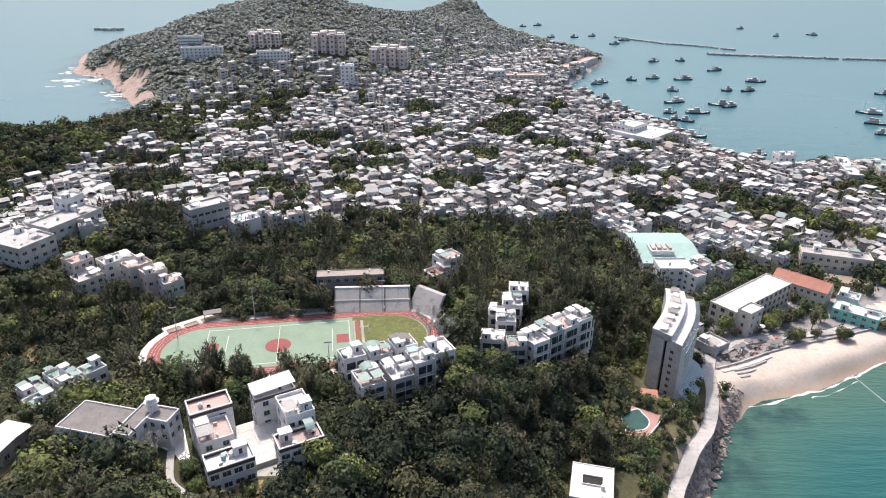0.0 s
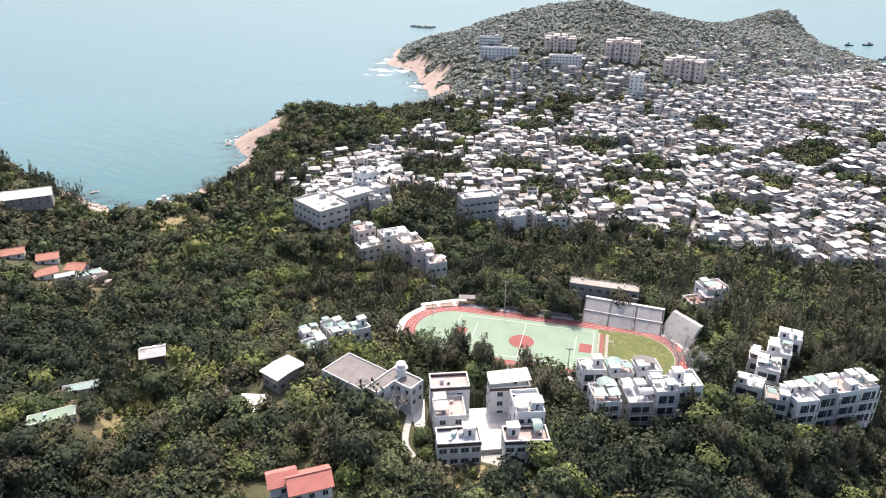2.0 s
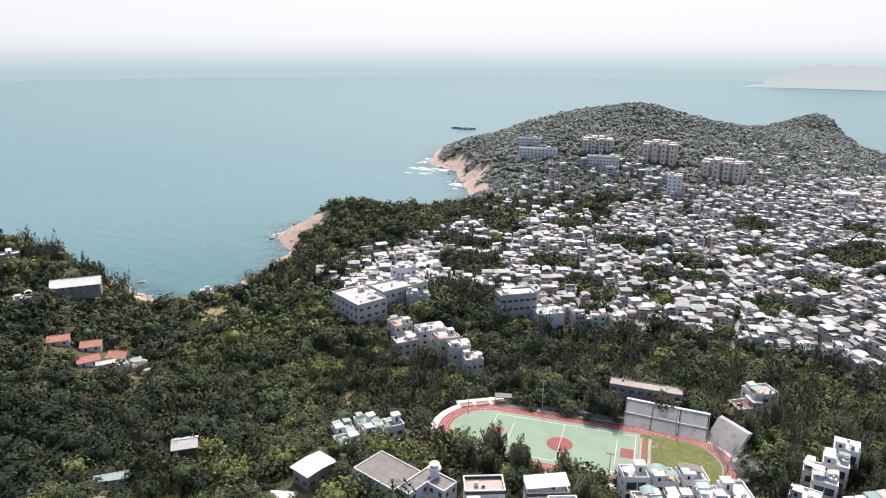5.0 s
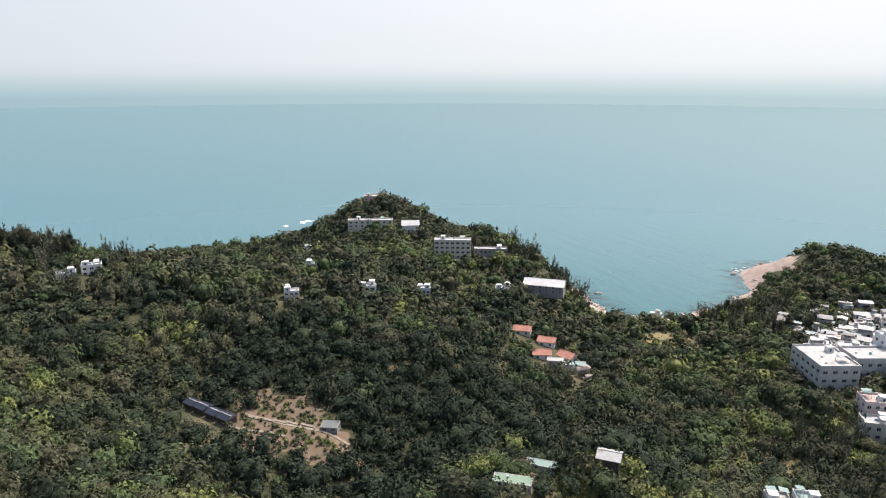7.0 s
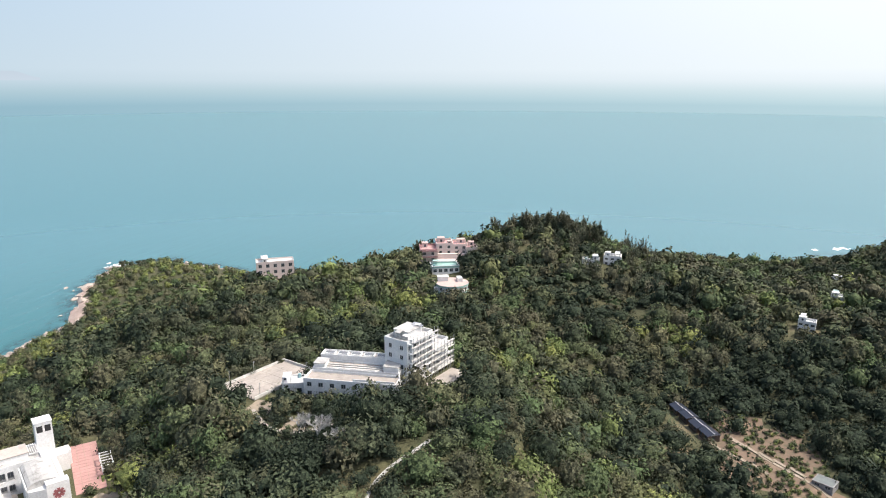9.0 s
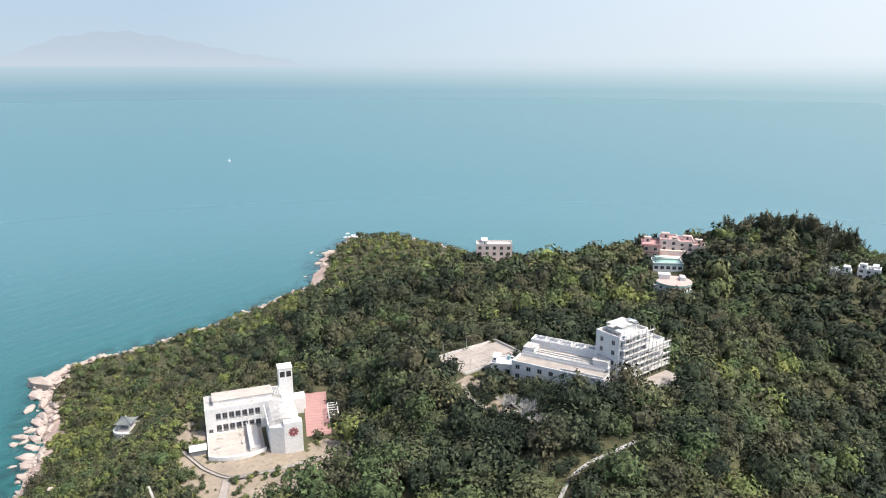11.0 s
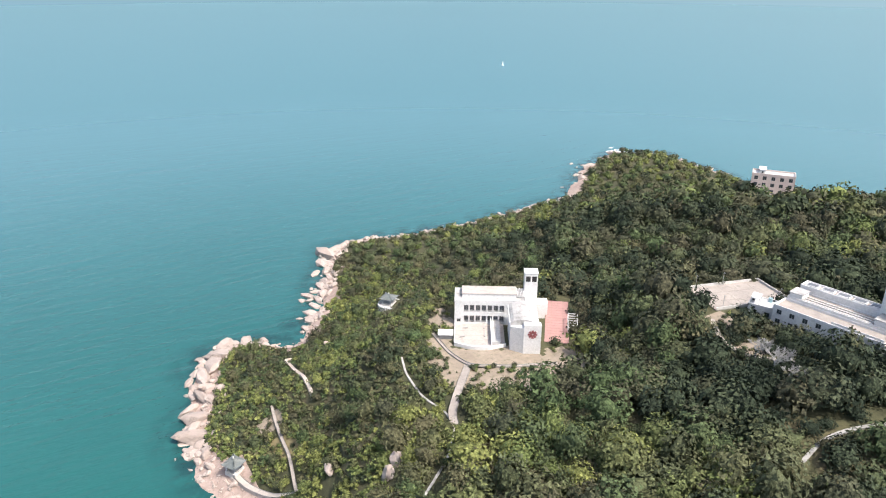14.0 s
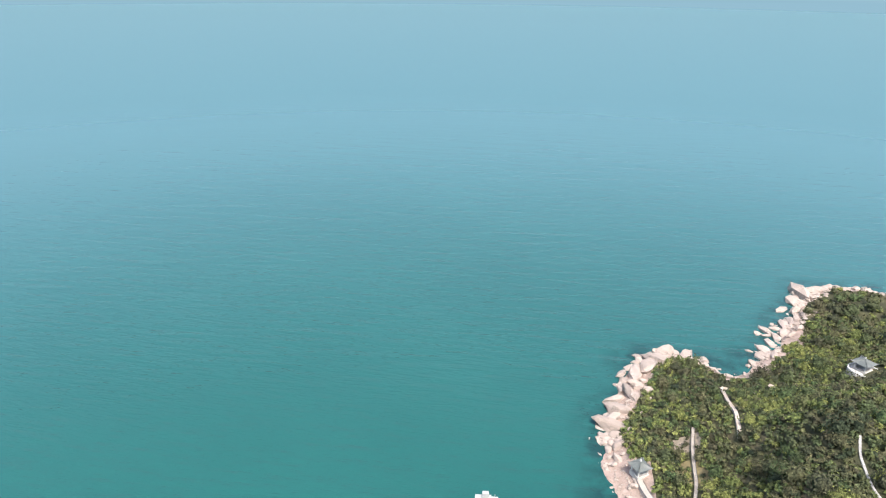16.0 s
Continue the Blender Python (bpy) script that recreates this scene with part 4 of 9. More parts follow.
flat_block("apartment_block", "white rendered apartment block with dark brown trim and tan roof", "apartment block", -56, 134.5, 36, 46.2, 9.8, 6.2, 29, 3, (2, 2, 2, 2), WHITE, ROOFTAN, 1, BROWN, group=COURT, dress={"sheets": 0, "hut": False})
flat_block("apartment_block", "white apartment block with pink tiled terrace roof", "apartment block", -53, 127.3, 36, 44.2, 7.6, 8.2, 29, 3, (2, 2, 2, 2), WHITE, ROOFTAN, 2, group=COURT, dress={"sheets": 1, "hut": True, "sheet_mat": CONCRETE})
_front = flat_block("apartment_block", "white apartment block with brown trim and arched front windows", "apartment block", -47.2, 119.2, 37, 43.2, 10.2, 5.8, 29, 2, (4, 2, 2, 2), WHITE, PALEROOF, 3, BROWN, group=COURT, wide=1.9, high=1.5, frame_mat=WHITE, dress={"hut": True, "sheets": 0, "bits": 5, "tanks": 2})
garages(_front, 10.2, 5.8, 4, -2.3, 2.0)
flat_block("apartment_block", "white apartment block under a pale sheet roof", "apartment block", -42.2, 141, 37, 45.6, 10.2, 5.2, 29, 3, (2, 2, 2, 2), WHITE, PALEROOF, 4, BROWN, group=COURT, dress={"hut": False, "sheets": 0, "tanks": 0, "bits": 1})
flat_block("apartment_block", "tall white apartment block with cluttered flat roof", "apartment block", -35.2, 134.2, 36, 46.4, 6.9, 9.2, 29, 3, (3, 2, 2, 2), WHITE, WHITE, 5, group=COURT, dress={"sheets": 1, "bits": 6, "tanks": 2})
_front = flat_block("apartment_block", "white apartment block with brown trim and tan terrace", "apartment block", -32.8, 125.6, 37, 43.6, 10.4, 5.4, 27, 2, (4, 2, 3, 2), WHITE, ROOFTAN, 6, BROWN, group=COURT, wide=1.9, high=1.3, dress={"hut": True, "sheets": 1, "bits": 2})
garages(_front, 10.4, 5.4, 4, -2.3, 2.0)
shade = thing("sheet_roof", pose(-42.2, 141, 46.55, 0, 0, 29), "white sheet roof on posts over a flat-roofed block", "canopy")
part("sheet", canopy_shell(10.6, 5.6, 1.5, 0.35), [PALEROOF, METAL], shade)


def slab(name, label, category, x, y, z, w, d, turn, mat, thick=0.5, kind="structure", gap=0.5, joints=0.0, joint_mat=None):
    """A paved slab; joints leaves it in bays with open joints between."""
    root = Shell()
    if joints:
        nx_, ny_ = max(1, round(w / joints)), max(1, round(d / joints))
        root.box(-w / 2, w / 2, -d / 2, d / 2, -thick, -0.05, 1)
        for i in range(nx_):
            for j in range(ny_):
                x0, y0 = -w / 2 + w * i / nx_, -d / 2 + d * j / ny_
                root.box(x0 + 0.04, x0 + w / nx_ - 0.04, y0 + 0.04, y0 + d / ny_ - 0.04, -0.06, 0.0, 0)
    else:
        root.box(-w / 2, w / 2, -d / 2, d / 2, -thick, 0.0, 0)
    ob = new(name, root.mesh(name, [mat, joint_mat or CONCRETE]))
    ob.matrix_world = pose(x, y, z, 0, 0, turn)
    clear(x, y, w / 2, d / 2, turn, gap)
    return tagged(ob, label, category, kind=kind)


slab("courtyard", "pale concrete courtyard between white blocks", "pavement", -44.2, 130.6, 38.6, 12.5, 16, 29, PALECON, 4.0, joints=3.0)
slab("forecourt", "pale concrete forecourt between the front blocks", "pavement", -39.2, 121.6, 37.4, 5.6, 6.5, 29, CONCRETE, 4.0, joints=2.2)
slab("ramp_landing", "pale concrete ramp landing below the blocks", "pavement", -37.2, 117.2, 35.2, 5.4, 4.0, 29, PALECON, 4.0, joints=2.0)
slab("side_yard", "sunlit white concrete side yard with a low wall", "pavement", -63.5, 128, 38.3, 6.5, 13, 26, WHITE, 3.0)

# ---- flat-roofed hall with a round turret ----
hall = flat_block("hall", "pale blue-white hall with a large dark felt roof and white coping", "hall", -81, 130, 40, 45.6, 14.4, 10.2, -14, 1, (6, 4, 5, 3), WHITE, ROOFGREY, 7, rail=0.35, wide=1.0, high=2.2, sill=1.5,
                  dress={"hut": False, "sheets": 0, "tanks": 0, "bits": 0})
s = Shell()
wing_spots = walled(s, 4.2, 11.5, 0, 6.0, 2, (1, 3, 1, 3), 1.1, 1.4, off=(9.6, 1.5))
wing_spots += walled(s, 5.5, 5.0, 0, 6.0, 2, (2, 2, 2, 0), 1.1, 1.4, off=(14.5, 4.7))
parapet(s, 4.2, 11.5, 6.0, 0.45, off=(9.6, 1.5), floor=1)
parapet(s, 5.5, 5.0, 6.003, 0.45, off=(14.5, 4.7), floor=1)
part("wing", s, [WHITE, ROOFGREY], hall)
put_windows(hall, wing_spots, METAL)
turret = Shell()
octo = [(math.cos(radians(k * 30)), math.sin(radians(k * 30))) for k in range(12)]
turret.prism([(1.25 * u, 1.25 * v) for u, v in octo], 0, 2.2)
turret.prism([(1.75 * u, 1.75 * v) for u, v in octo], 2.2, 2.5)
turret.prism([(1.05 * u, 1.05 * v) for u, v in octo], 2.5, 3.4)
turret.prism([(1.3 * u, 1.3 * v) for u, v in octo], 3.4, 3.6)
part("turret", turret, [WHITE], hall, "white round turret with two ledges").matrix_local = pose(11.2, 5.6, 6.2)
s = Shell()
s.box(-7.5, 12, -6.6, -6.3, -1.5, 1.3, 0)
part("terrace_wall", s, [CONCRETE], hall).matrix_local = pose(0, -2.2, -1.0)
clear(-70, 131, 6, 7, -14, 0.5)

# ---- two rows of terraced villas beside the sports ground ----
ROW = "terraced villas"
for k, (x_, y_, z1_, w_, d_, sh_, mat_) in enumerate([(-26, 168, 38.6, 6.8, 6.0, 1, PALEROOF), (-20.3, 159, 36.6, 7.0, 8.8, 2, ROOFTEAL), (-12.6, 162.2, 37, 6.4, 9.8, 2, PALEROOF),
                                                     (-6.2, 166, 39, 5.6, 7.4, 1, ROOFBLUE), (-18.8, 171.5, 37.4, 6.8, 6.6, 1, ROOFTEAL), (-11.6, 174.6, 38.2, 7.2, 6.2, 1, ROOFGREY)]):
    row_villa = flat_block("villa", "white terraced villa with roof terrace and sheet awnings", "villa", x_, y_, 28.5, z1_, w_, d_, 27, 3, (0 if k < 4 else 2, 2, 2, 2), (WHITE, GREY)[k == 2], (PALECON, ROOFTAN, PALEROOF)[k % 3], 20 + k,
               group=ROW, dress={"sheets": sh_, "sheet_mat": mat_, "bits": 3, "tanks": 1}, tree_gap=1.0)
    if k < 4:
        balcony_front(row_villa, w_, d_, 3, z1_ - 28.5, 1.1, (None, GREY, DULLGREY, None)[k])
for x_, y_, z_, m_, w_ in ((-20.3, 171.8, 37.5, ROOFTEAL, 5.2), (-12, 174.6, 38.3, ROOFGREY, 6.2), (-20.6, 162.0, 36.8, ROOFTEAL, 4.6)):
    can = thing("arched_canopy", pose(x_, y_, z_, 0, 0, 27), "arched sheet canopy over a roof terrace", "canopy", "arched canopies")
    part("sheet", canopy_shell(w_, 3.6, 1.6, 0, True), [m_, METAL], can)
flat_block("villa", "tall white end villa with balconies and dark openings", "villa", -0.6, 168.8, 26, 40.6, 6.6, 7.6, 28, 4, (3, 2, 2, 2), WHITE, PALEROOF, 31, group=ROW, dress={"sheets": 0, "hut": True}, wide=1.4)
for k in range(4):
    s = Shell()
    s.box(-1.8, 1.8, -1.4, 0, -0.15, 0, 0)
    s.box(-1.8, 1.8, -1.4, -1.25, 0, 0.95, 0)
    s.box(-1.8, -1.65, -1.25, 0, 0, 0.95, 0)
    s.box(1.65, 1.8, -1.25, 0, 0, 0.95, 0)
    b_ = thing("balcony", pose(-0.6, 168.8, 26.3 + 3.2 * k, 0, 0, 28) @ pose(1.3, -3.85, 0), "white solid balcony on a villa front", "balcony", "villa balconies")
    part("ledge", s, [WHITE], b_)

# ---- stepped terrace of villas on the next spur ----
STEP = "stepped villas"
stepped = [(27.5, 216, 35, 6.8, 7.0, -4), (24.5, 208, 33.8, 6.8, 7.0, -4), (19.3, 203.5, 32.2, 6.4, 6.4, -2), (21.5, 198, 33, 6.6, 6.0, -3), (16.6, 189, 31.8, 7.6, 6.6, -8), (23.8, 185, 31.8, 6.0, 6.4, 3),
           (29.4, 186.6, 32.8, 6.4, 8.4, 33), (34.6, 191.0, 33.4, 6.6, 8.0, 35), (40.2, 195.2, 33.2, 6.6, 8.0, 35), (45.4, 199.0, 33.6, 6.4, 8.0, 35)]
for k, (x_, y_, z1_, w_, d_, t_) in enumerate(stepped):
    step_villa = flat_block("villa", "white stepped villa with roof terrace and balconies", "villa", x_, y_, 22.5, z1_, w_, d_, t_, 3, (0, 2, 1, 2), (WHITE, GREY)[k in (5, 7)], (PALECON, PALEROOF, ROOFTAN)[k % 3], 40 + k, group=STEP,
               dress={"sheets": 1 + k % 2, "bits": 3, "tanks": 1}, tree_gap=1.0)
    balcony_front(step_villa, w_, d_, 3, z1_ - 22.5, 1.0, (None, GREY, DULLWHITE)[k % 3])
slab("terrace", "red paved terrace with white kerb beside the villas", "pavement", 37, 184.8, 23.6, 17, 3.0, 35, PAVERED, 2.0)

# ---- seafront hotel ----
hotel = thing("hotel", pose(77.7, 188.1, 5.0), "tall grey-white seafront hotel with tiers of white balconies", "hotel")
SEA_SIDE = [(1.2, 2.4), (3.7, 6.5), (6.1, 10.5), (8.4, 14.5), (10.6, 18.6), (12.5, 22.8), (14.1, 27.0), (15.4, 31.4), (16.1, 35.6)]
HILL_SIDE = [(-6.4, 11.0), (-4.4, 14.0), (-2.4, 17.2), (-0.4, 20.7), (1.5, 24.4), (3.1, 28.2), (4.5, 32.1), (5.6, 36.1), (6.3, 39.6)]
HOTEL_TOP, HOTEL_STEP = 21.6, 2.7


def between(p, q, k):
    return (p[0] + (q[0] - p[0]) * k, p[1] + (q[1] - p[1]) * k)


def upright(s_, p, q, z0, z1, mat=0):
    s_.quad([(*p, z0), (*q, z0), (*q, z1), (*p, z1)], mat)


s = Shell()
fl, fr = HILL_SIDE[0], SEA_SIDE[0]
for k0, k1 in ((0.0, 0.43), (0.52, 1.0)):
    upright(s, between(fl, fr, k0), between(fl, fr, k1), -3, HOTEL_TOP + 0.9)
gap_a, gap_b = between(fl, fr, 0.43), between(fl, fr, 0.52)
deep_a, deep_b = (gap_a[0] + 0.9, gap_a[1] + 1.3), (gap_b[0] + 0.9, gap_b[1] + 1.3)
upright(s, gap_a, deep_a, -3, HOTEL_TOP + 0.9)
upright(s, deep_b, gap_b, -3, HOTEL_TOP + 0.9)
# back of the recess painted near-black as shade
upright(s, deep_a, deep_b, -3, HOTEL_TOP, 1)
for p, q in zip(HILL_SIDE, HILL_SIDE[1:]):
    upright(s, q, p, -3, HOTEL_TOP + 0.9)
upright(s, SEA_SIDE[-1], HILL_SIDE[-1], -3, HOTEL_TOP + 0.9)
for p, q in zip(SEA_SIDE, SEA_SIDE[1:]):
    upright(s, p, q, -3, HOTEL_TOP)
part("wall", s, [DULLWHITE, DARK], hotel)
s = Shell()
for a0, a1, b0, b1 in zip(SEA_SIDE, SEA_SIDE[1:], HILL_SIDE, HILL_SIDE[1:]):
    m0, m1 = between(a0, b0, 0.36), between(a1, b1, 0.36)
    s.quad([(*a0, HOTEL_TOP), (*a1, HOTEL_TOP), (*m1, HOTEL_TOP), (*m0, HOTEL_TOP)], 0)
    upright(s, m0, m1, HOTEL_TOP, HOTEL_TOP + 2.6, 1)
    s.quad([(*m0, HOTEL_TOP + 2.6), (*m1, HOTEL_TOP + 2.6), (*b1, HOTEL_TOP + 2.6), (*b0, HOTEL_TOP + 2.6)], 2)
    upright(s, b1, b0, HOTEL_TOP, HOTEL_TOP + 2.6, 1)
    for z0, z1, k in ((0, 0.7, 0.02),):
        upright(s, between(a0, b0, k), between(a1, b1, k), HOTEL_TOP + z0, HOTEL_TOP + z1, 0)
    upright(s, between(a0, b0, 0.37), between(a1, b1, 0.37), HOTEL_TOP + 0.6, HOTEL_TOP + 2.0, 3)
upright(s, between(fr, fl, 0.36), fl, HOTEL_TOP, HOTEL_TOP + 2.6, 1)
part("roof", s, [WHITE, DULLWHITE, PALECON, FARGLASS], hotel, "white curved roof terrace below a set-back top floor")
hr = random.Random(77)
for k in range(8):
    mid = between(between(SEA_SIDE[k], SEA_SIDE[k + 1], 0.5), between(HILL_SIDE[k], HILL_SIDE[k + 1], 0.5), 0.7)
    ob = part("roof_canopy", canopy_shell(hr.uniform(2.2, 3.8), hr.uniform(2.4, 3.4), hr.uniform(0.9, 1.5), 0.15), [(WHITE, CONCRETE, PALEROOF, DULLGREY)[k % 4], METAL], hotel)
    ob.matrix_local = pose(*mid, HOTEL_TOP + 2.6, 0, 0, 58 + hr.uniform(-8, 8))
front_turn = math.degrees(math.atan2(fr[1] - fl[1], fr[0] - fl[0]))
for k in range(7):
    place_ = between(fl, fr, 0.72)
    part("window", window_mesh(1.3, 1.3, METAL), None, hotel).matrix_local = pose(place_[0] - 0.03, place_[1] - 0.03, 1.6 + HOTEL_STEP * k, 0, 0, front_turn)
balcony_shells = {}
for k in range(8):
    for j, (p, q) in enumerate(zip(SEA_SIDE, SEA_SIDE[1:])):
        length = math.hypot(q[0] - p[0], q[1] - p[1])
        key = (round(length, 1), k % 2)
        if key not in balcony_shells:
            s = Shell()
            for half in range(2):
                u0, u1 = length * half / 2 + 0.05, length * (half + 1) / 2 - 0.05
                s.box(u0, u1, -1.5, 0, -0.16, 0.0, 0)
                s.box(u0, u1, -1.5, -1.38, 0.0, 0.95, 0)
                s.box(u0, u0 + 0.14, -1.5, 0, 0.0, HOTEL_STEP - 0.16, 0)
                # near-black panel, painted shade behind the balcony
                s.box(u0 + 0.3, u1 - 0.25, -0.06, -0.02, 0.05, 2.2, 1)
            balcony_shells[key] = s.mesh("balcony", [WHITE, DARK])
        part("balcony", balcony_shells[key], None, hotel).matrix_local = pose(*p, 0.2 + HOTEL_STEP * k, 0, 0, math.degrees(math.atan2(q[1] - p[1], q[0] - p[0])))
s = Shell()
for j in range(5):
    p, q = SEA_SIDE[j], SEA_SIDE[j + 1]
    out = (0.86, -0.5)
    s.quad([(p[0] + out[0], p[1] + out[1], 4.6), (p[0] + 6.6 * out[0], p[1] + 6.6 * out[1], 1.6), (q[0] + 6.6 * out[0], q[1] + 6.6 * out[1], 1.6), (q[0] + out[0], q[1] + out[1], 4.6)], 0)
    s.quad([(p[0] + 6.6 * out[0], p[1] + 6.6 * out[1], -1), (q[0] + 6.6 * out[0], q[1] + 6.6 * out[1], -1), (q[0] + 6.6 * out[0], q[1] + 6.6 * out[1], 1.6), (p[0] + 6.6 * out[0], p[1] + 6.6 * out[1], 1.6)], 1)
    for i in range(4):
        r0, r1 = between(p, q, i / 4), between(p, q, i / 4 + 0.06)
        s.quad([(r0[0] + out[0], r0[1] + out[1], 4.72), (r0[0] + 6.6 * out[0], r0[1] + 6.6 * out[1], 1.72), (r1[0] + 6.6 * out[0], r1[1] + 6.6 * out[1], 1.72), (r1[0] + out[0], r1[1] + out[1], 4.72)], 1)
p = SEA_SIDE[0]
s.quad([(p[0] + 0.86, p[1] - 0.5, -1), (p[0] + 5.7, p[1] - 3.3, -1), (p[0] + 5.7, p[1] - 3.3, 1.6), (p[0] + 0.86, p[1] - 0.5, 4.6)], 1)
part("glass_canopy", s, [ROOFBLUE, WHITE], hotel, "pale blue glass canopy with white ribs")
clear(82, 208, 8, 22, -28, 0)

# ---- pool terrace below the hotel ----
slab("pool_terrace", "pink paved pool terrace among trees", "pavement", 61.5, 170.5, 12.1, 9.5, 14.5, -30, PAVERED, 3.0, gap=0.5)
pool = thing("swimming_pool", pose(60.5, 171.5, 12.12, 0, 0, -30), "kidney-shaped dark green swimming pool with white rim", "pool")
kid = [(3.2 * math.cos(q) * (1 + 0.25 * math.cos(2 * q)), 5.6 * math.sin(q) * (1 + 0.14 * math.cos(q * 3))) for q in np.linspace(0, 2 * np.pi, 28, False)]
s = Shell()
s.prism([(u * 1.12, v * 1.08) for u, v in kid], 0, 0.16)
part("rim", s, [WHITE], pool)
s = Shell()
s.prism(kid, 0.02, 0.2)
part("water", s, [POOLWATER], pool)
s = Shell()
for k in range(12):
    u_ = k / 11
    s.box(-1.15, 1.15, -0.2, 0.2, -0.8, 1.0 + 0.06 * (k % 2), at=(58.4 + 16.1 * u_, 158.4 + 20.5 * u_, 12.4 - 1.0 * u_), turn=51.9)
garden_wall = thing("garden_wall", Matrix(), "low white garden wall beside the pool", "wall")
part("wall", s, [WHITE], garden_wall)
slab("orange_terrace", "orange earth terrace beside the hotel", "terrace", 69.4, 187, 9.6, 6.0, 9.5, -12, ROOFORANGE, 3.0)

# ---- buildings by the beach and below the slope ----
flat_block("courtyard_house", "white flat-roofed house with a dark open light well", "house", 40, 138.5, 13, 18.4, 11, 13, -14, 1, (3, 3, 3, 3), WHITE, PALEROOF, 61, rail=0.3, dress={"hut": False, "sheets": 0, "bits": 1})
s = Shell()
# a flat near-black sheet paints the well's shade
s.box(-2.6, 2.6, -1.6, 1.6, 0.0, 0.06, 0)
for q in ((-2.8, 2.8, -1.8, -1.6), (-2.8, 2.8, 1.6, 1.8), (-2.8, -2.6, -1.6, 1.6), (2.6, 2.8, -1.6, 1.6)):
    s.box(*q, 0.0, 0.4, 1)
well = thing("light_well", pose(40.2, 139, 18.46, 0, 0, -14), "light well with white kerb, its shade a dark sheet on the roof", "roof opening")
part("opening", s, [DARK, WHITE], well)
slab("yard", "grey concrete yard beside a white house", "pavement", 50, 141, 13.6, 6, 14, -16, CONCRETE, 3.0)
school = thing("school", pose(129, 251, 5.2, 0, 0, 37), "long cream school with a white flat roof and arcades", "school")
s = Shell()
ss = walled(s, 42, 11.5, 0, 9.6, 3, (12, 3, 12, 3), 1.8, 1.9)
ss += walled(s, 9, 5.5, 0, 11.0, 3, (2, 1, 0, 1), 1.2, 1.5, off=(-15.5, -8.4))
part("wall", s, [CREAM], school)
s = Shell()
parapet(s, 42, 11.5, 9.6, 0.5)
parapet(s, 9, 5.5, 11.0, 0.6, off=(-15.5, -8.4))
part("roof", s, [PALECON, PALECON], school)
put_windows(school, ss, METAL)
clear(129, 251, 22, 8, 37, 1)
tiled_house("orange_roofed_house", "long cream building with an orange tiled roof", 158, 266, 5, 12.5, 22, 10, -44, 2, (8, 3, 8, 3), CREAM, ROOFORANGE, 2.6)
flat_block("beach_house", "teal-painted low building with a pale roof on the beach", "beach house", 171, 245.5, 4, 9.6, 17, 9, -38, 2, (5, 3, 5, 3), TEALWALL, PALEROOF, 63, rail=0.4)
flat_block("beach_house", "small white house with a flat roof by the beach", "beach house", 175, 259, 4, 9, 8, 7, -38, 1, (2, 2, 2, 2), WHITE, PALEROOF, 64)
blue = flat_block("sports_hall", "white sports hall with a big pale teal sheet roof", "hall", 106, 299, 5, 12.8, 27, 34, 0, 2, (6, 7, 6, 7), WHITE, PALETEAL, 65, rail=0.3, dress={"hut": False, "sheets": 0, "tanks": 0, "bits": 4})
s = Shell()
gable(s, 27.4, 34.4, 8.2, 2.4, 0.4)
part("sheet_roof", s, [PALETEAL, WHITE], blue)
s = Shell()
s.box(-8.5, 1.5, -11, -3, 7.6, 11.2)
s.box(-9.0, 2.0, -11.5, -2.5, 11.2, 11.5, 1)
for k in range(4):
    s.box(-8 + 2.5 * k, -6.4 + 2.5 * k, -9.6, -4.4, 11.5, 12.2 + 0.4 * (k % 2), 2)
part("roof_house", s, [WHITE, DULLWHITE, CONCRETE], blue)
s = Shell()
for k in range(9):
    s.box(-13.6, 13.6, -17 + 4.1 * k, -16.85 + 4.1 * k, 8.0, 8.36)
part("roof_seam", s, [WHITE], blue)
s = Shell()
bs_ = walled(s, 15, 11, 0, 10, 3, (4, 3, 0, 3), 1.4, 1.4, off=(-2, -22))
parapet(s, 15, 11, 10, 0.8, off=(-2, -22))
part("annex", s, [WHITE, PALEROOF], blue)
put_windows(blue, bs_, METAL)
clear(105, 282, 9, 12, 0, 1)
flat_block("clinic", "long cream two-storey building behind a tan wall", "building", 186, 293, 6, 13, 30, 9, -18, 2, (9, 2, 9, 2), CREAM, CONCRETE, 66)
slab("tan_yard", "bare tan yard behind a low wall", "yard", 185, 280, 6.1, 22, 9, -18, EARTH, 2.0)
flat_block("seafront_house", "weathered grey low house beside the lane", "house", 103, 222, 4.5, 9, 9, 9, 37, 1, (2, 2, 2, 2), GREY, PALECON, 67)
flat_block("seafront_house", "low pale house beside the lane", "house", 98, 233, 4.5, 8.6, 10, 7, 37, 1, (2, 2, 2, 2), WHITE, PALEROOF, 68)

# ---- houses in the woods of the near slope ----
red = tiled_house("red_roofed_villa", "white villa with a bright red tiled roof among trees", -68, 89, 42, 48.4, 8.2, 6.0, 43, 2, (3, 2, 2, 2), WHITE, ROOFRED, 1.5)
s = Shell()
rs = walled(s, 5.4, 4.6, 0, 6.6, 2, (1, 1, 1, 2), 1.1, 1.3, off=(-5.2, 2.4))
gable(s, 5.4, 4.6, 6.6, 1.3, off=(-5.2, 2.4), mat=1, end=0)
part("wing", s, [WHITE, ROOFRED], red)
put_windows(red, rs, METAL)
clear(-74, 88, 6, 5, 43, 2)
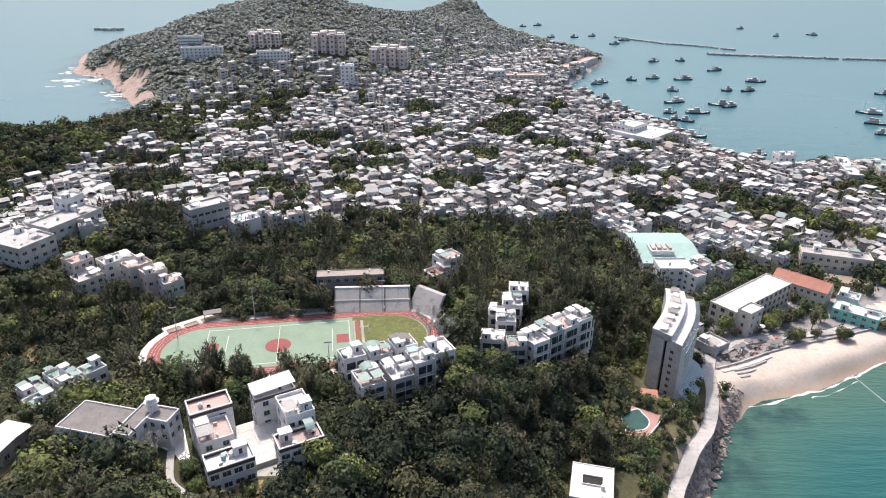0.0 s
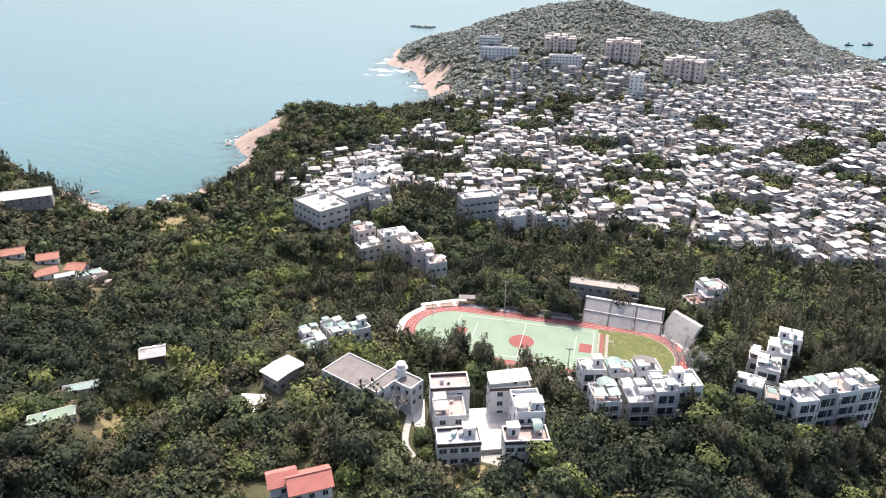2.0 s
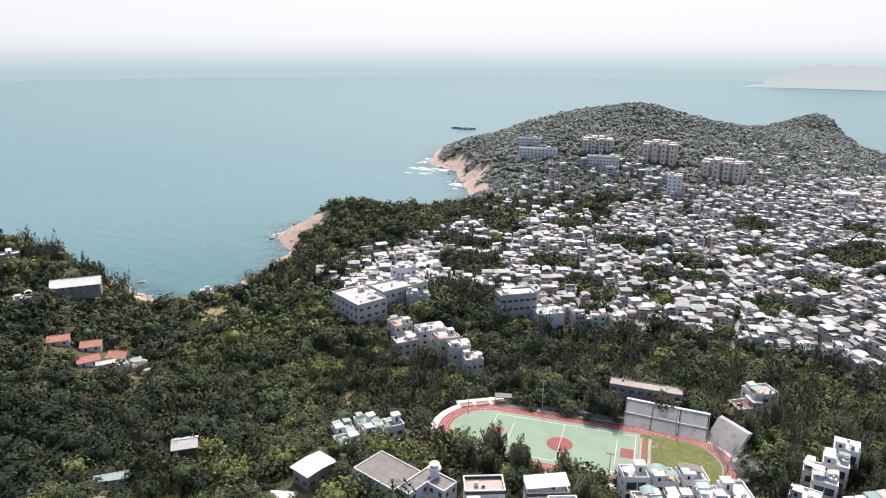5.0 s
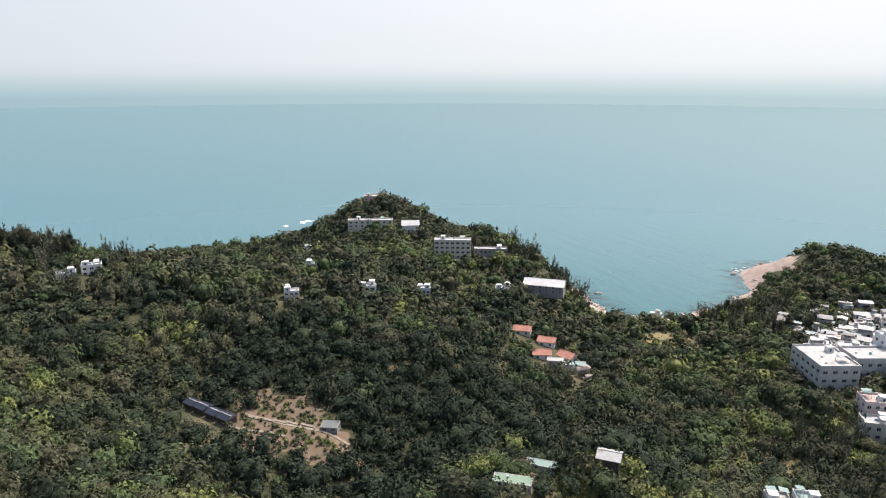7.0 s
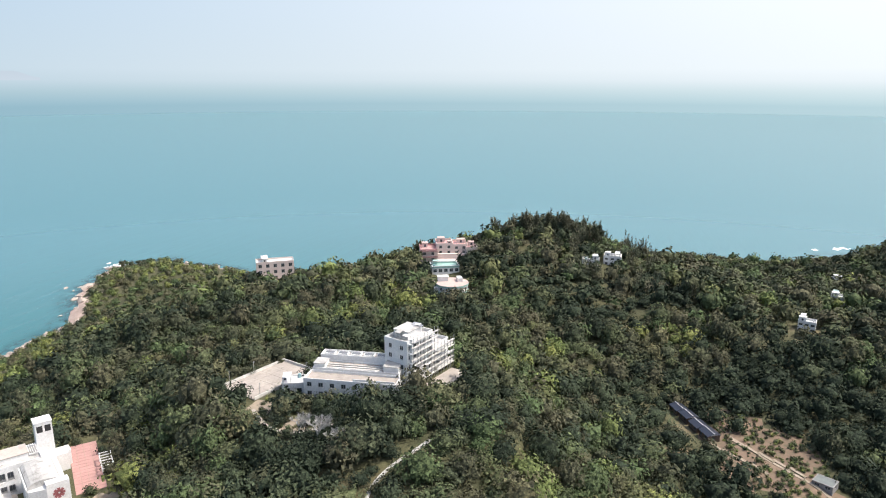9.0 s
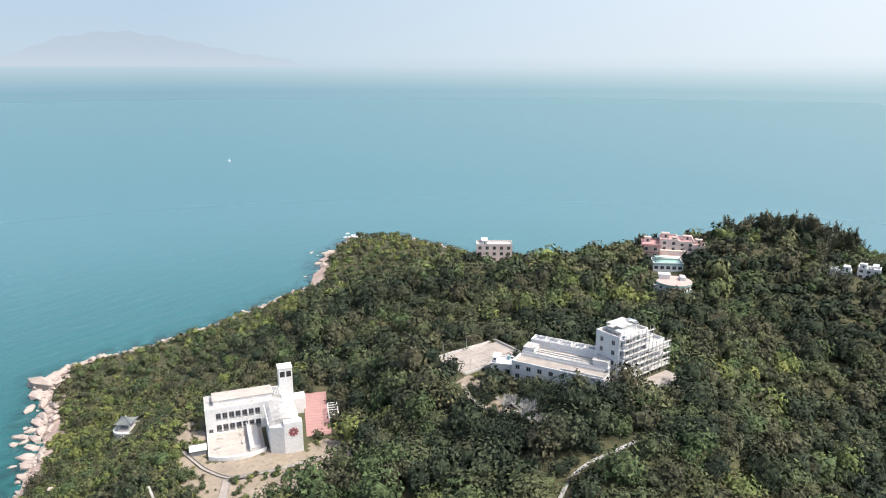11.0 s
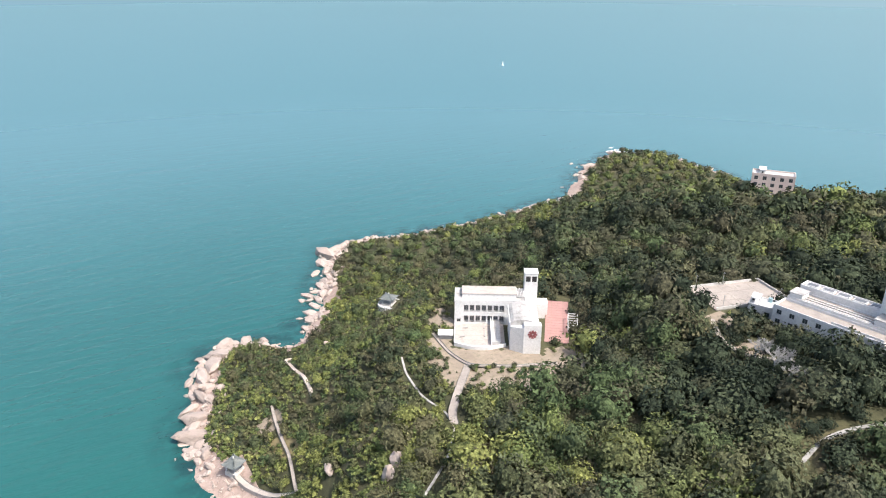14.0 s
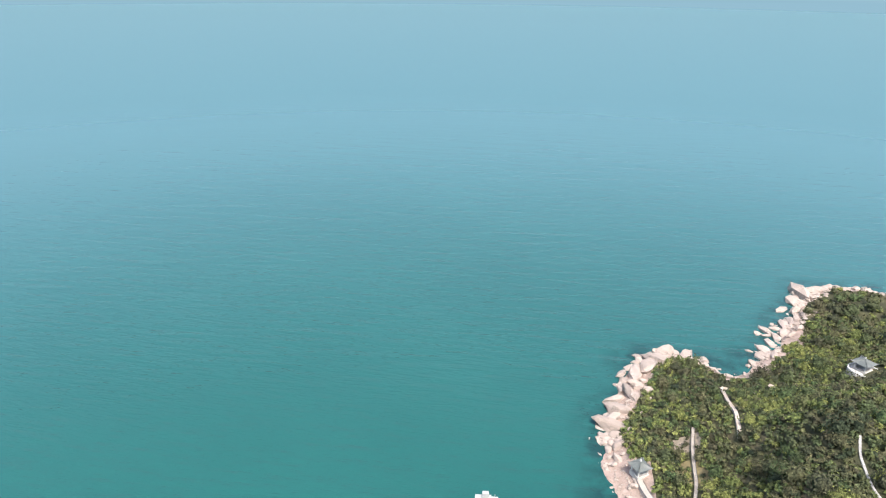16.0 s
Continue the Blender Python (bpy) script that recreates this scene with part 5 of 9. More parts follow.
flat_block("garden_house", "stone garden house under a long white sheet roof", "house", -100.5, 125, 40, 44.2, 6.4, 9, -14, 1, (2, 3, 2, 3), DULLGREY, PALEROOF, 71, rail=0.2, dress={"hut": False, "sheets": 0, "tanks": 0, "bits": 0})
s = Shell()
gable(s, 6.6, 9.2, 0, 0.4, 0.4, 0.1)
for k in range(12):
    s.box(-3.6 + 0.6 * k, -3.54 + 0.6 * k, -4.9, 4.9, 0.0, 0.1, 0)
cap = thing("sheet_roof", pose(-100.5, 125, 44.5, 0, 0, -14), "white ribbed sheet roof over a garden house", "roof")
part("sheet", s, [PALEROOF, PALEROOF], cap)
clear(-100.5, 125, 4, 6, -14, 3.0)
clear(-97, 117, 5, 5, 0, 1.0)
slab("garden_yard", "sunlit white concrete garden yard", "yard", -102, 112.5, 41.0, 7, 8, 20, PALECON, 1.0)
tiled_house("timber_hut", "dark timber hut with a silvery sheet roof", -139.5, 118, 40, 43.6, 6.0, 5.6, 43, 1, (2, 1, 1, 1), WOODDARK, TOWNROOF, 1.0)
flat_block("cottage", "low white cottage with a pale green sheet roof", "cottage", -140, 86, 41.5, 44.2, 10.5, 4.2, 50, 1, (3, 1, 3, 1), DULLWHITE, COURTGREEN, 72, rail=0.12, dress={"hut": False, "sheets": 0, "tanks": 0, "bits": 1})
for k, (x_, y_, w_, d_, z1_) in enumerate([(-103, 143.5, 6.4, 5.4, 40.4), (-99, 151, 5.6, 5.6, 41), (-95.5, 156.5, 6.0, 5.2, 41), (-108, 149, 6.0, 5.4, 39.6), (-104.5, 155.5, 5.6, 5.0, 40.2)]):
    flat_block("small_house", "white village house with green-blue sheet roof", "house", x_, y_, 34, z1_, w_, d_, 53, 2, (2, 2, 2, 2), (WHITE, GREY)[k % 2], (ROOFTEAL, PALECON)[k % 2], 80 + k, group="blue-roofed houses",
               dress={"hut": True, "sheets": 1 + k % 2, "sheet_mat": ROOFTEAL, "bits": 1}, tree_gap=0.8)
for k, (t_x, t_y, t_t) in enumerate([(-119, 170, 40), (-113, 176, 40)]):
    flat_block("shed", "low shed with a white sheet roof", "shed", t_x, t_y, ground_at(t_x, t_y) - 0.3, ground_at(t_x, t_y) + 3.2, 7.5, 5, t_t, 1, (2, 1, 2, 1), (WHITE, GREY)[k], (PALEROOF, METAL)[k], 86 + k, rail=0.15, dress={"hut": False, "sheets": 0, "tanks": 0, "bits": 0})

# ---- red-roofed cottages and farm on the left hill ----
for x_, y_, w_, d_, t_ in [(-288, 180.6, 8.5, 6.5, 50), (-275.6, 187.6, 8.5, 6.5, 45), (-262, 175.5, 8.5, 6.5, 60), (-258, 188, 8, 7, 20)]:
    g_ = ground_at(x_, y_) - 0.4
    tiled_house("red_roofed_cottage", "white cottage with a faded red tiled roof in the woods", x_, y_, g_, g_ + 3.0, w_, d_, t_, 1, (2, 1, 2, 1), WHITE, ROOFORANGE, 1.5, "red-roofed cottages")
    clear(x_ * 0.972, y_ * 0.972, 5, 5, t_, 1)
for x_, y_, w_, d_, t_ in [(-246, 184, 10, 5, 60), (-251, 176, 8, 4.5, 55), (-165, 112, 10, 4, 45)]:
    g_ = ground_at(x_, y_) + 1
    flat_block("shed", "low shed with a grey-green sheet roof", "shed", x_, y_, g_, g_ + 3, w_, d_, t_, 1, (2, 1, 2, 1), GREY, (CONCRETE, ROOFTEAL)[w_ > 9], 90, rail=0.15, dress={"hut": False, "sheets": 0, "tanks": 0, "bits": 0})
    clear(x_ * 0.975, y_ * 0.975, 3, 3, t_, 1)

# ---- left hill town edge: schools and blocks ----
flat_block("school_block", "white school block with a broad flat roof", "school", -181, 268, 19, 30.5, 17, 24, 66, 3, (4, 6, 4, 6), DULLWHITE, TOWNROOF, 101, wide=2.0, dress={"bits": 3})
flat_block("school_block", "white school block with a stepped flat roof", "school", -172, 291, 19, 31, 28, 14, 65, 3, (7, 4, 7, 4), DULLWHITE, TOWNROOF, 102, wide=1.8, dress={"bits": 3})
flat_block("school_block", "white square stair block above a school", "school", -176, 304, 19, 36, 10, 8, 65, 4, (3, 2, 3, 2), WHITE, PALEROOF, 103)
flat_block("grey_block", "grey four-storey school block with ribbon windows", "school", -117, 318, 9, 27, 20, 10, 42, 4, (6, 3, 6, 3), GREY, TOWNROOF, 104, wide=2.4)
flat_block("white_hall", "low hall with a bright white roof", "hall", -101, 322, 9, 18, 14, 12, 42, 1, (3, 2, 3, 2), WHITE, PALEROOF, 105)
for k, (x_, y_, z1_, w_, d_, t_) in enumerate([(-139, 264, 28, 13, 9, 48), (-128, 259, 28, 10, 8, 50), (-120, 255, 27, 9, 8, 45), (-112, 252, 24, 8, 8, 42), (-145, 250, 26, 10, 8, 50), (-152, 258, 27, 9, 9, 55)]):
    g_ = ground_at(x_, y_)
    flat_block("house", "white three-storey house on the wooded town edge", "house", x_, y_, g_, max(g_ + 6.4, z1_ - 5), w_, d_, t_, 2, (3, 2, 3, 2), (WHITE, CREAM, PALEPINK)[k % 3], (TOWNROOF, ROOFTAN)[k % 2], 110 + k, group="town edge houses")


# ---- sports ground ----
def oval(cx, cy, half, r, turn, n=14):
    """A stadium ring: two half circles of radius r, half metres from the middle."""
    c, s_ = math.cos(radians(turn)), math.sin(radians(turn))
    pts = [(half + r * math.cos(q), r * math.sin(q)) for q in np.linspace(-np.pi / 2, np.pi / 2, n)]
    pts += [(-half + r * math.cos(q), r * math.sin(q)) for q in np.linspace(np.pi / 2, 3 * np.pi / 2, n)]
    return [(cx + c * u - s_ * v, cy + s_ * u + c * v) for u, v in pts]


TX, TY, TZ, TT = -46.5, 189.5, 29.0, 9.0
s = Shell()
s.prism(oval(TX, TY, 29.5, 19.5, TT), TZ - 1.2, TZ + 0.10)
tagged(new("pavement_apron", s.mesh("pavement_apron", [PALECON])), "pale concrete apron round the running track", "pavement", kind="structure")
s = Shell()
s.prism(oval(TX, TY, 29.5, 17.0, TT), TZ, TZ + 0.14)
track = thing("running_track", Matrix(), "red oval running track round a green court", "running track")
part("lane_surface", s, [TRACKRED], track)
for r_ in (16.0, 15.0, 14.0):
    s = Shell()
    outer, inner = oval(TX, TY, 29.5, r_ + 0.03, TT), oval(TX, TY, 29.5, r_ - 0.03, TT)
    for k in range(len(outer)):
        j = (k + 1) % len(outer)
        s.quad([(*outer[k], TZ + 0.146), (*outer[j], TZ + 0.146), (*inner[j], TZ + 0.146), (*inner[k], TZ + 0.146)])
    part("lane_line", s, [LINEWHITE], track)
s = Shell()
s.prism(oval(TX, TY, 29.5, 13.0, TT), TZ, TZ + 0.17)
court = thing("sports_court", Matrix(), "pale green sports court with red circles and white lines", "sports court")
part("surface", s, [COURTGREEN], court)
field = pose(TX, TY, TZ, 0, 0, TT)


def marking(x0, x1, y0, y1, z=0.18, mat=LINEWHITE, name="line"):
    m_ = Shell()
    m_.box(x0, x1, y0, y1, z - 0.02, z + 0.006)
    part(name, m_, [mat], court).matrix_local = field


for q in ((-29.2, 16.8, 10.9, 11.05), (-29.2, 16.8, -11.05, -10.9), (-29.2, -29.05, -10.9, 10.9), (16.65, 16.8, -10.9, 10.9), (-6.3, -6.15, -10.9, 10.9), (11.0, 11.15, -7, 7), (-22.6, -22.45, -7, 7)):
    marking(*q)
for u0, u1 in ((12.4, 16.4), (-28.9, -24.9)):
    marking(u0, u1, -2.6, 2.6, 0.186, TRACKRED, "key")
s = Shell()
s.prism([(-6.2 + 4.1 * math.cos(q), -1.2 + 4.1 * math.sin(q)) for q in np.linspace(0, 2 * np.pi, 32, False)], 0.1, 0.184)
part("centre_circle", s, [TRACKRED], court).matrix_local = field
s = Shell()
s.prism([(18 + 0.001 * k, -12.8 + 25.6 * k / 3) for k in range(4)] + [(29.3 + 12.8 * math.cos(q), 12.8 * math.sin(q)) for q in np.linspace(np.pi / 2, -np.pi / 2, 14)], 0.1, 0.2)
turf = thing("turf", field, "worn green grass patch inside the track bend", "grass")
part("grass", s, [TURF], turf)
s = Shell()
for u0, u1, m_ in ((18.1, 18.7, 0), (19.0, 20.0, 1), (20.6, 21.5, 0)):
    s.box(u0, u1, -11, 10.5, 0.15, 0.215, m_)
pits = thing("jumping_pits", field, "tan sand run-ups beside the grass", "sand pit")
part("sand", s, [TERRACE, TRACKRED], pits)
goal = thing("goal", pose(TX + 21.0, TY + 6.0, TZ + 0.15, 0, 0, TT), "small white metal goal frame on the grass", "goal")
for q in ((-1.5, -1.4, -0.05, 0.05, 0, 2), (1.4, 1.5, -0.05, 0.05, 0, 2), (-1.5, 1.5, -0.05, 0.05, 2, 2.1), (-1.5, -1.4, 0.9, 1.0, 0, 1.9), (1.4, 1.5, 0.9, 1.0, 0, 1.9), (-1.5, 1.5, 0.9, 1.0, 1.8, 1.9)):
    s = Shell()
    s.box(*q)
    part("post", s, [WHITE], goal)
clear(TX, TY, 46, 16, TT, 0.0)


def light_pole(x, y, z, h):
    root = thing("floodlight", pose(x, y, z, 0, 0, TT), "tall slim grey floodlight pole beside the court", "floodlight", "floodlights")
    s_ = Shell()
    n = 8
    for k in range(n):
        q0, q1 = 2 * np.pi * k / n, 2 * np.pi * (k + 1) / n
        s_.quad([(0.17 * math.cos(q0), 0.17 * math.sin(q0), 0), (0.17 * math.cos(q1), 0.17 * math.sin(q1), 0), (0.08 * math.cos(q1), 0.08 * math.sin(q1), h), (0.08 * math.cos(q0), 0.08 * math.sin(q0), h)])
    part("pole", s_, [METAL], root)
    s_ = Shell()
    s_.box(-1.1, 1.1, -0.06, 0.06, h - 0.1, h + 0.05)
    part("crossbar", s_, [METAL], root)
    for u in (-0.9, -0.3, 0.3, 0.9):
        s_ = Shell()
        s_.box(u - 0.2, u + 0.2, -0.35, 0.05, h + 0.05, h + 0.4)
        part("lamp", s_, [ROOFGREY], root)


for x_, y_, h_ in ((-86, 191.2, 11.5), (-63.8, 203.6, 12), (-20.6, 209.4, 12), (-33.4, 172.2, 11)):
    light_pole(x_, y_, TZ, h_)

# concrete slope behind the bend, in bays with ribs and a drain
slope = thing("retaining_slope", pose(-24.2, 208.9, 29.2, 0, 0, 3), "tall weathered concrete retaining slope in bays", "retaining wall")
for i in range(3):
    for j in range(2):
        s = Shell()
        x0, x1, y0, y1 = -13 + i * 8.7, -13 + i * 8.7 + 8.4, j * 3.2, j * 3.2 + 3.0
        z0, z1 = j * 3.2, j * 3.2 + 3.0
        s.quad([(x0, y0, z0), (x1, y0, z0), (x1, y1, z1), (x0, y1, z1)])
        s.quad([(x0, y0, z0), (x0, y1, z1), (x0, y1 + 1.2, z1), (x0, y0 + 1.2, z0)])
        s.quad([(x1, y1, z1), (x1, y0, z0), (x1, y0 + 1.2, z0), (x1, y1 + 1.2, z1)])
        s.quad([(x0, y1, z1), (x1, y1, z1), (x1, y1 + 1.2, z1), (x0, y1 + 1.2, z1)])
        part("panel", s, [CONCRETE], slope)
s = Shell()
s.box(-13.2, 13.4, 2.9, 3.5, 2.95, 3.25)
s.box(-13.2, 13.4, 6.2, 7.4, 6.1, 6.5)
part("ledge", s, [PALECON], slope)
for k in range(4):
    s = Shell()
    u = -13.2 + 8.75 * k
    s.quad([(u, -0.25, 0), (u + 0.35, -0.25, 0), (u + 0.35, 6.2, 6.4), (u, 6.2, 6.4)])
    s.quad([(u, -0.25, 0), (u, 6.2, 6.4), (u, 7.2, 6.4), (u, 0.8, 0)])
    s.quad([(u + 0.35, 6.2, 6.4), (u + 0.35, -0.25, 0), (u + 0.35, 0.8, 0), (u + 0.35, 7.2, 6.4)])
    part("rib", s, [ROOFGREY], slope)
clear(-24, 212, 15, 6, 3, 0)
bank = thing("retaining_slope", pose(-7.0, 208.6, 29.2, 0, 0, -38), "smaller pale concrete slope beside the bend", "retaining wall")
s = Shell()
s.quad([(-6, 0, 0), (6, 0, 0), (6, 5, 6.5), (-6, 5, 6.5)])
s.quad([(-6, 0, 0), (-6, 5, 6.5), (-6, 6.5, 6.5), (-6, 1.5, 0)])
s.quad([(6, 5, 6.5), (6, 0, 0), (6, 1.5, 0), (6, 6.5, 6.5)])
s.quad([(-6, 5, 6.5), (6, 5, 6.5), (6, 6.5, 6.5), (-6, 6.5, 6.5)])
part("panel", s, [CONCRETE], bank)
clear(-5.5, 211, 7, 4, -38, 0)
s = Shell()
for k in range(14):
    s.box(-14 + 2 * k, -14 + 2 * k + 1.85, 0, 0.5, 0, 1.5 + 0.15 * (k % 2), 0)
low_wall = thing("retaining_wall", pose(-50.5, 207.6, 29.0, 0, 0, 9), "dark grey low retaining wall behind the track", "retaining wall")
part("wall", s, [ROOFGREY], low_wall)
# garden court by the far bend
slab("garden_court", "pale paved garden court with red beds", "pavement", -84.5, 199.5, 29.06, 17, 8.5, 38, PALECON, 1.5, joints=2.2)
for k in range(3):
    bed = thing("garden_bed", pose(-89 + 4.6 * k, 196.4 + 3.5 * k, 29.06, 0, 0, 38), "red-edged planting bed in a paved court", "garden bed", "garden beds")
    s = Shell()
    for q in ((-2.2, 2.2, -1.3, -1.1), (-2.2, 2.2, 1.1, 1.3), (-2.2, -2.0, -1.1, 1.1), (2.0, 2.2, -1.1, 1.1)):
        s.box(*q, 0, 0.4)
    part("kerb", s, [PAVERED], bed)
    s = Shell()
    s.box(-2.0, 2.0, -1.1, 1.1, 0, 0.25)
    part("soil", s, [EARTH], bed)
s = Shell()
s.box(-3, 3, -1.6, 1.6, 2.3, 2.5, 0)
for u in (-2.7, 2.7):
    for v in (-1.3, 1.3):
        s.box(u - 0.1, u + 0.1, v - 0.1, v + 0.1, 0, 2.3, 1)
stand = thing("shelter", pose(-78.5, 204.5, 29.1, 0, 0, 20), "dark open shelter with flat roof by the track", "shelter")
part("frame", s, [ROOFGREY, METAL], stand)
flat_block("changing_rooms", "long low building with a pale flat roof above the slope", "building", -33, 222, 34.5, 37.8, 24, 5, 6, 1, (8, 2, 8, 2), DULLGREY, TERRACE, 120, rail=0.3, dress={"hut": False, "sheets": 0, "tanks": 0, "bits": 2})
flat_block("pink_terrace_house", "white house with pink roof terraces above the slope", "house", 2.5, 257, 14, 28, 10, 8, 38, 4, (3, 2, 3, 2), WHITE, ROOFTAN, 121)
flat_block("pink_terrace_house", "white house with pink roof terraces above the slope", "house", -1.5, 250, 14, 24.5, 10, 7, 38, 3, (3, 2, 3, 2), WHITE, PAVERED, 122)
clear(1, 243, 7, 4, 20, 0)


# ---- paths ----
def ribbon(name, label, pts, width, mat, lift=0.12, category="path", kerb=None):
    """A path laid over the ground."""
    s_ = Shell()
    fine = []
    for (ax, ay), (bx, by) in zip(pts, pts[1:]):
        n = max(2, int(math.hypot(bx - ax, by - ay) / 1.5))
        fine += [(ax + (bx - ax) * k / n, ay + (by - ay) * k / n) for k in range(n)]
    fine.append(pts[-1])
    arr = np.array(fine)
    for _ in range(3):
        arr[1:-1] = (arr[:-2] + 2 * arr[1:-1] + arr[2:]) / 4
    tang = np.gradient(arr, axis=0)
    tang /= np.linalg.norm(tang, axis=1)[:, None]
    left = arr + np.stack([-tang[:, 1], tang[:, 0]], 1) * width / 2
    right = arr - np.stack([-tang[:, 1], tang[:, 0]], 1) * width / 2
    zm = np.maximum(np.maximum(land(left[:, 0], left[:, 1]), land(right[:, 0], right[:, 1])), land(arr[:, 0], arr[:, 1])) + lift
    for _ in range(4):
        zm[1:-1] = np.maximum(zm[1:-1], (zm[:-2] + 2 * zm[1:-1] + zm[2:]) / 4)
    for k in range(len(arr) - 1):
        l0, l1, r0, r1 = (*left[k], zm[k]), (*left[k + 1], zm[k + 1]), (*right[k], zm[k]), (*right[k + 1], zm[k + 1])
        s_.quad([r0, r1, l1, l0])
        for p0, p1 in ((l0, l1), (r1, r0)):
            s_.quad([p0, p1, (p1[0], p1[1], p1[2] - 1.2), (p0[0], p0[1], p0[2] - 1.2)])
            if kerb:
                s_.quad([p0, p1, (p1[0], p1[1], p1[2] + 0.35), (p0[0], p0[1], p0[2] + 0.35)], 1)
        clear((arr[k][0] + arr[k + 1][0]) / 2, (arr[k][1] + arr[k + 1][1]) / 2, width / 2, width / 2, 0, 0.5)
    ob = new(name, s_.mesh(name, [mat, kerb or mat]))
    return tagged(ob, label, category, kind="structure")


ribbon("road", "pale concrete seafront promenade", [(60, 132), (67, 148), (75, 160), (82, 169), (89, 182), (94, 195), (97, 208), (101, 217), (115, 226), (139, 232), (157, 236), (185, 250)], 4.2, CONCRETE, 0.2, "road", PALECON)
ribbon("path", "pale concrete steps down to the fork", [(-98, -143), (-90, -135), (-80, -124), (-78.5, -120)], 2.2, TERRACE, 0.15, "path", CONCRETE)
ribbon("path", "pale hillside path along the wood", [(-60, -104), (-72, -112), (-78.5, -120), (-80, -127), (-79, -137), (-81, -150), (-84, -158)], 0.6, CONCRETE, 0.15, "path")
ribbon("path", "curved path round the building's garden", [(-99, -165), (-97, -152), (-98, -143), (-108, -136), (-121, -130)], 1.0, TERRACE, 0.15, "path", CONCRETE)
ribbon("path", "white-kerbed path down to the shore shelter", [(-54, -196), (-52, -185), (-50.5, -170), (-46, -151)], 1.0, TERRACE, 0.15, "path", CONCRETE)
ribbon("path", "broad white shore path to the shelter", [(-46, -151), (-42, -160), (-37, -172), (-35.5, -179)], 1.9, YARD, 0.2, "path", CONCRETE)
ribbon("path", "worn coastal path along the cliff", [(-96, -212), (-82, -222), (-71, -232), (-68, -215), (-66, -195), (-64, -182)], 1.2, SAND, 0.15)
ribbon("path", "short path to the hill pavilion", [(-116, -212), (-108, -209), (-104, -206)], 1.5, PALECON, 0.15)
ribbon("path", "pale winding drive below the mansion", [(-152, -51), (-147, -53), (-139, -57), (-132, -59), (-124, -58)], 0.9, CONCRETE, 0.15)
ribbon("path", "stony track up to the mansion terrace", [(-156, -106), (-149, -98), (-147, -88), (-152, -78)], 1.3, TERRACE, 0.15)
ribbon("path", "pale lane past the apartment court", [(-66, 139), (-64, 128), (-60, 116), (-50, 110)], 1.6, CONCRETE, 0.15)
ribbon("path", "pale lane beside the sports ground", [(-97, 175), (-91, 183), (-90, 190), (-98, 197), (-112, 196), (-126, 190)], 3.2, PALECON, 0.15)
ribbon("path", "farm track across the terraces", [(-236, 30), (-224, 40), (-214, 50), (-205, 60)], 1.2, EARTH, 0.12)
ribbon("path", "narrow garden path with white kerb", [(-123, 100), (-118, 108), (-113, 117)], 1.8, PALECON, 0.15)

# ---- white hilltop building with chapel, tower and yard ----
CT = 146
retreat = thing("retreat_house", pose(-120.5, -164, 42, 0, 0, CT), "white two-storey building with square window grid, chapel and tower", "church")
s = Shell()
cs = walled(s, 23, 7.9, 0, 8.2, 2, (0, 3, 8, 3), 2.1, 2.4, sill=0.95, deep=0.5, off=(0, 0.65))
s.box(-11.5, -8.7, -4.6, -3.29, -2.5, 8.2)
s.box(4.8, 11.5, -4.6, -3.29, -2.5, 8.2)
part("wall", s, [WHITE], retreat)
for z0, z1 in ((-2.5, 0.75), (3.2, 4.5), (7.0, 8.2)):
    s = Shell()
    s.box(-8.69, 4.79, -4.6, -4.25, z0, z1)
    part("spandrel", s, [WHITE], retreat)
s = Shell()
s.box(-8.7, 4.8, -4.25, -3.29, 3.7, 3.95)
part("loggia_floor", s, [WHITE], retreat)
for k in range(8):
    s = Shell()
    s.box(-0.2, 0.2, -4.58, -4.2, 0.7, 7.05)
    part("column", s, [WHITE], retreat).matrix_local = pose(-8.7 + 13.5 * k / 7, 0, 0)
put_windows(retreat, cs, PALECON, True)
for k in range(7):
    for z_ in (0.75, 4.5):
        part("loggia_window", window_mesh(1.5, 2.3, PALECON), None, retreat).matrix_local = pose(-8.7 + 13.5 * (k + 0.5) / 7, -3.32, z_)
        s = Shell()
        s.box(-0.75, 0.75, -0.05, 0.05, 0.35, 0.42)
        s.box(-0.75, 0.75, -0.05, 0.05, 0.7, 0.77)
        part("loggia_rail", s, [METAL], retreat).matrix_local = pose(-8.7 + 13.5 * (k + 0.5) / 7, -4.4, z_)
for k in range(5):
    part("small_window", window_mesh(0.6, 0.6, DULLGREY), None, retreat).matrix_local = pose(5.9 + 1.2 * k, -4.62, 6.0)
part("small_window", window_mesh(1.2, 1.1, DULLGREY), None, retreat).matrix_local = pose(-10.1, -4.62, 1.0)
s = Shell()
parapet(s, 23, 9.2, 8.2, 0.6, floor=1)
s.box(-9.0, 8.6, -1.6, 4.0, 8.2, 9.6, 0)
s.box(-9.2, 8.8, -1.8, 4.2, 9.6, 9.8, 2)
for k in range(5):
    s.box(8.9 + 0.5 * k, 9.05 + 0.5 * k, -1.5, 4.0, 9.1, 9.35, 0)
s.box(8.9, 11.2, -1.6, -1.4, 8.8, 9.1, 0)
s.box(8.9, 11.2, 3.8, 4.0, 8.8, 9.1, 0)
part("roof", s, [WHITE, CONCRETE, YARD], retreat)
s = Shell()
walled(s, 4.3, 4.0, 0, 15.0, 4, (0, 0, 0, 0), 1, 1, off=(13.6, 5.0))
s.box(11.3, 15.9, 2.85, 7.15, 15.0, 15.3)
part("tower", s, [WHITE], retreat, "plain white square tower")
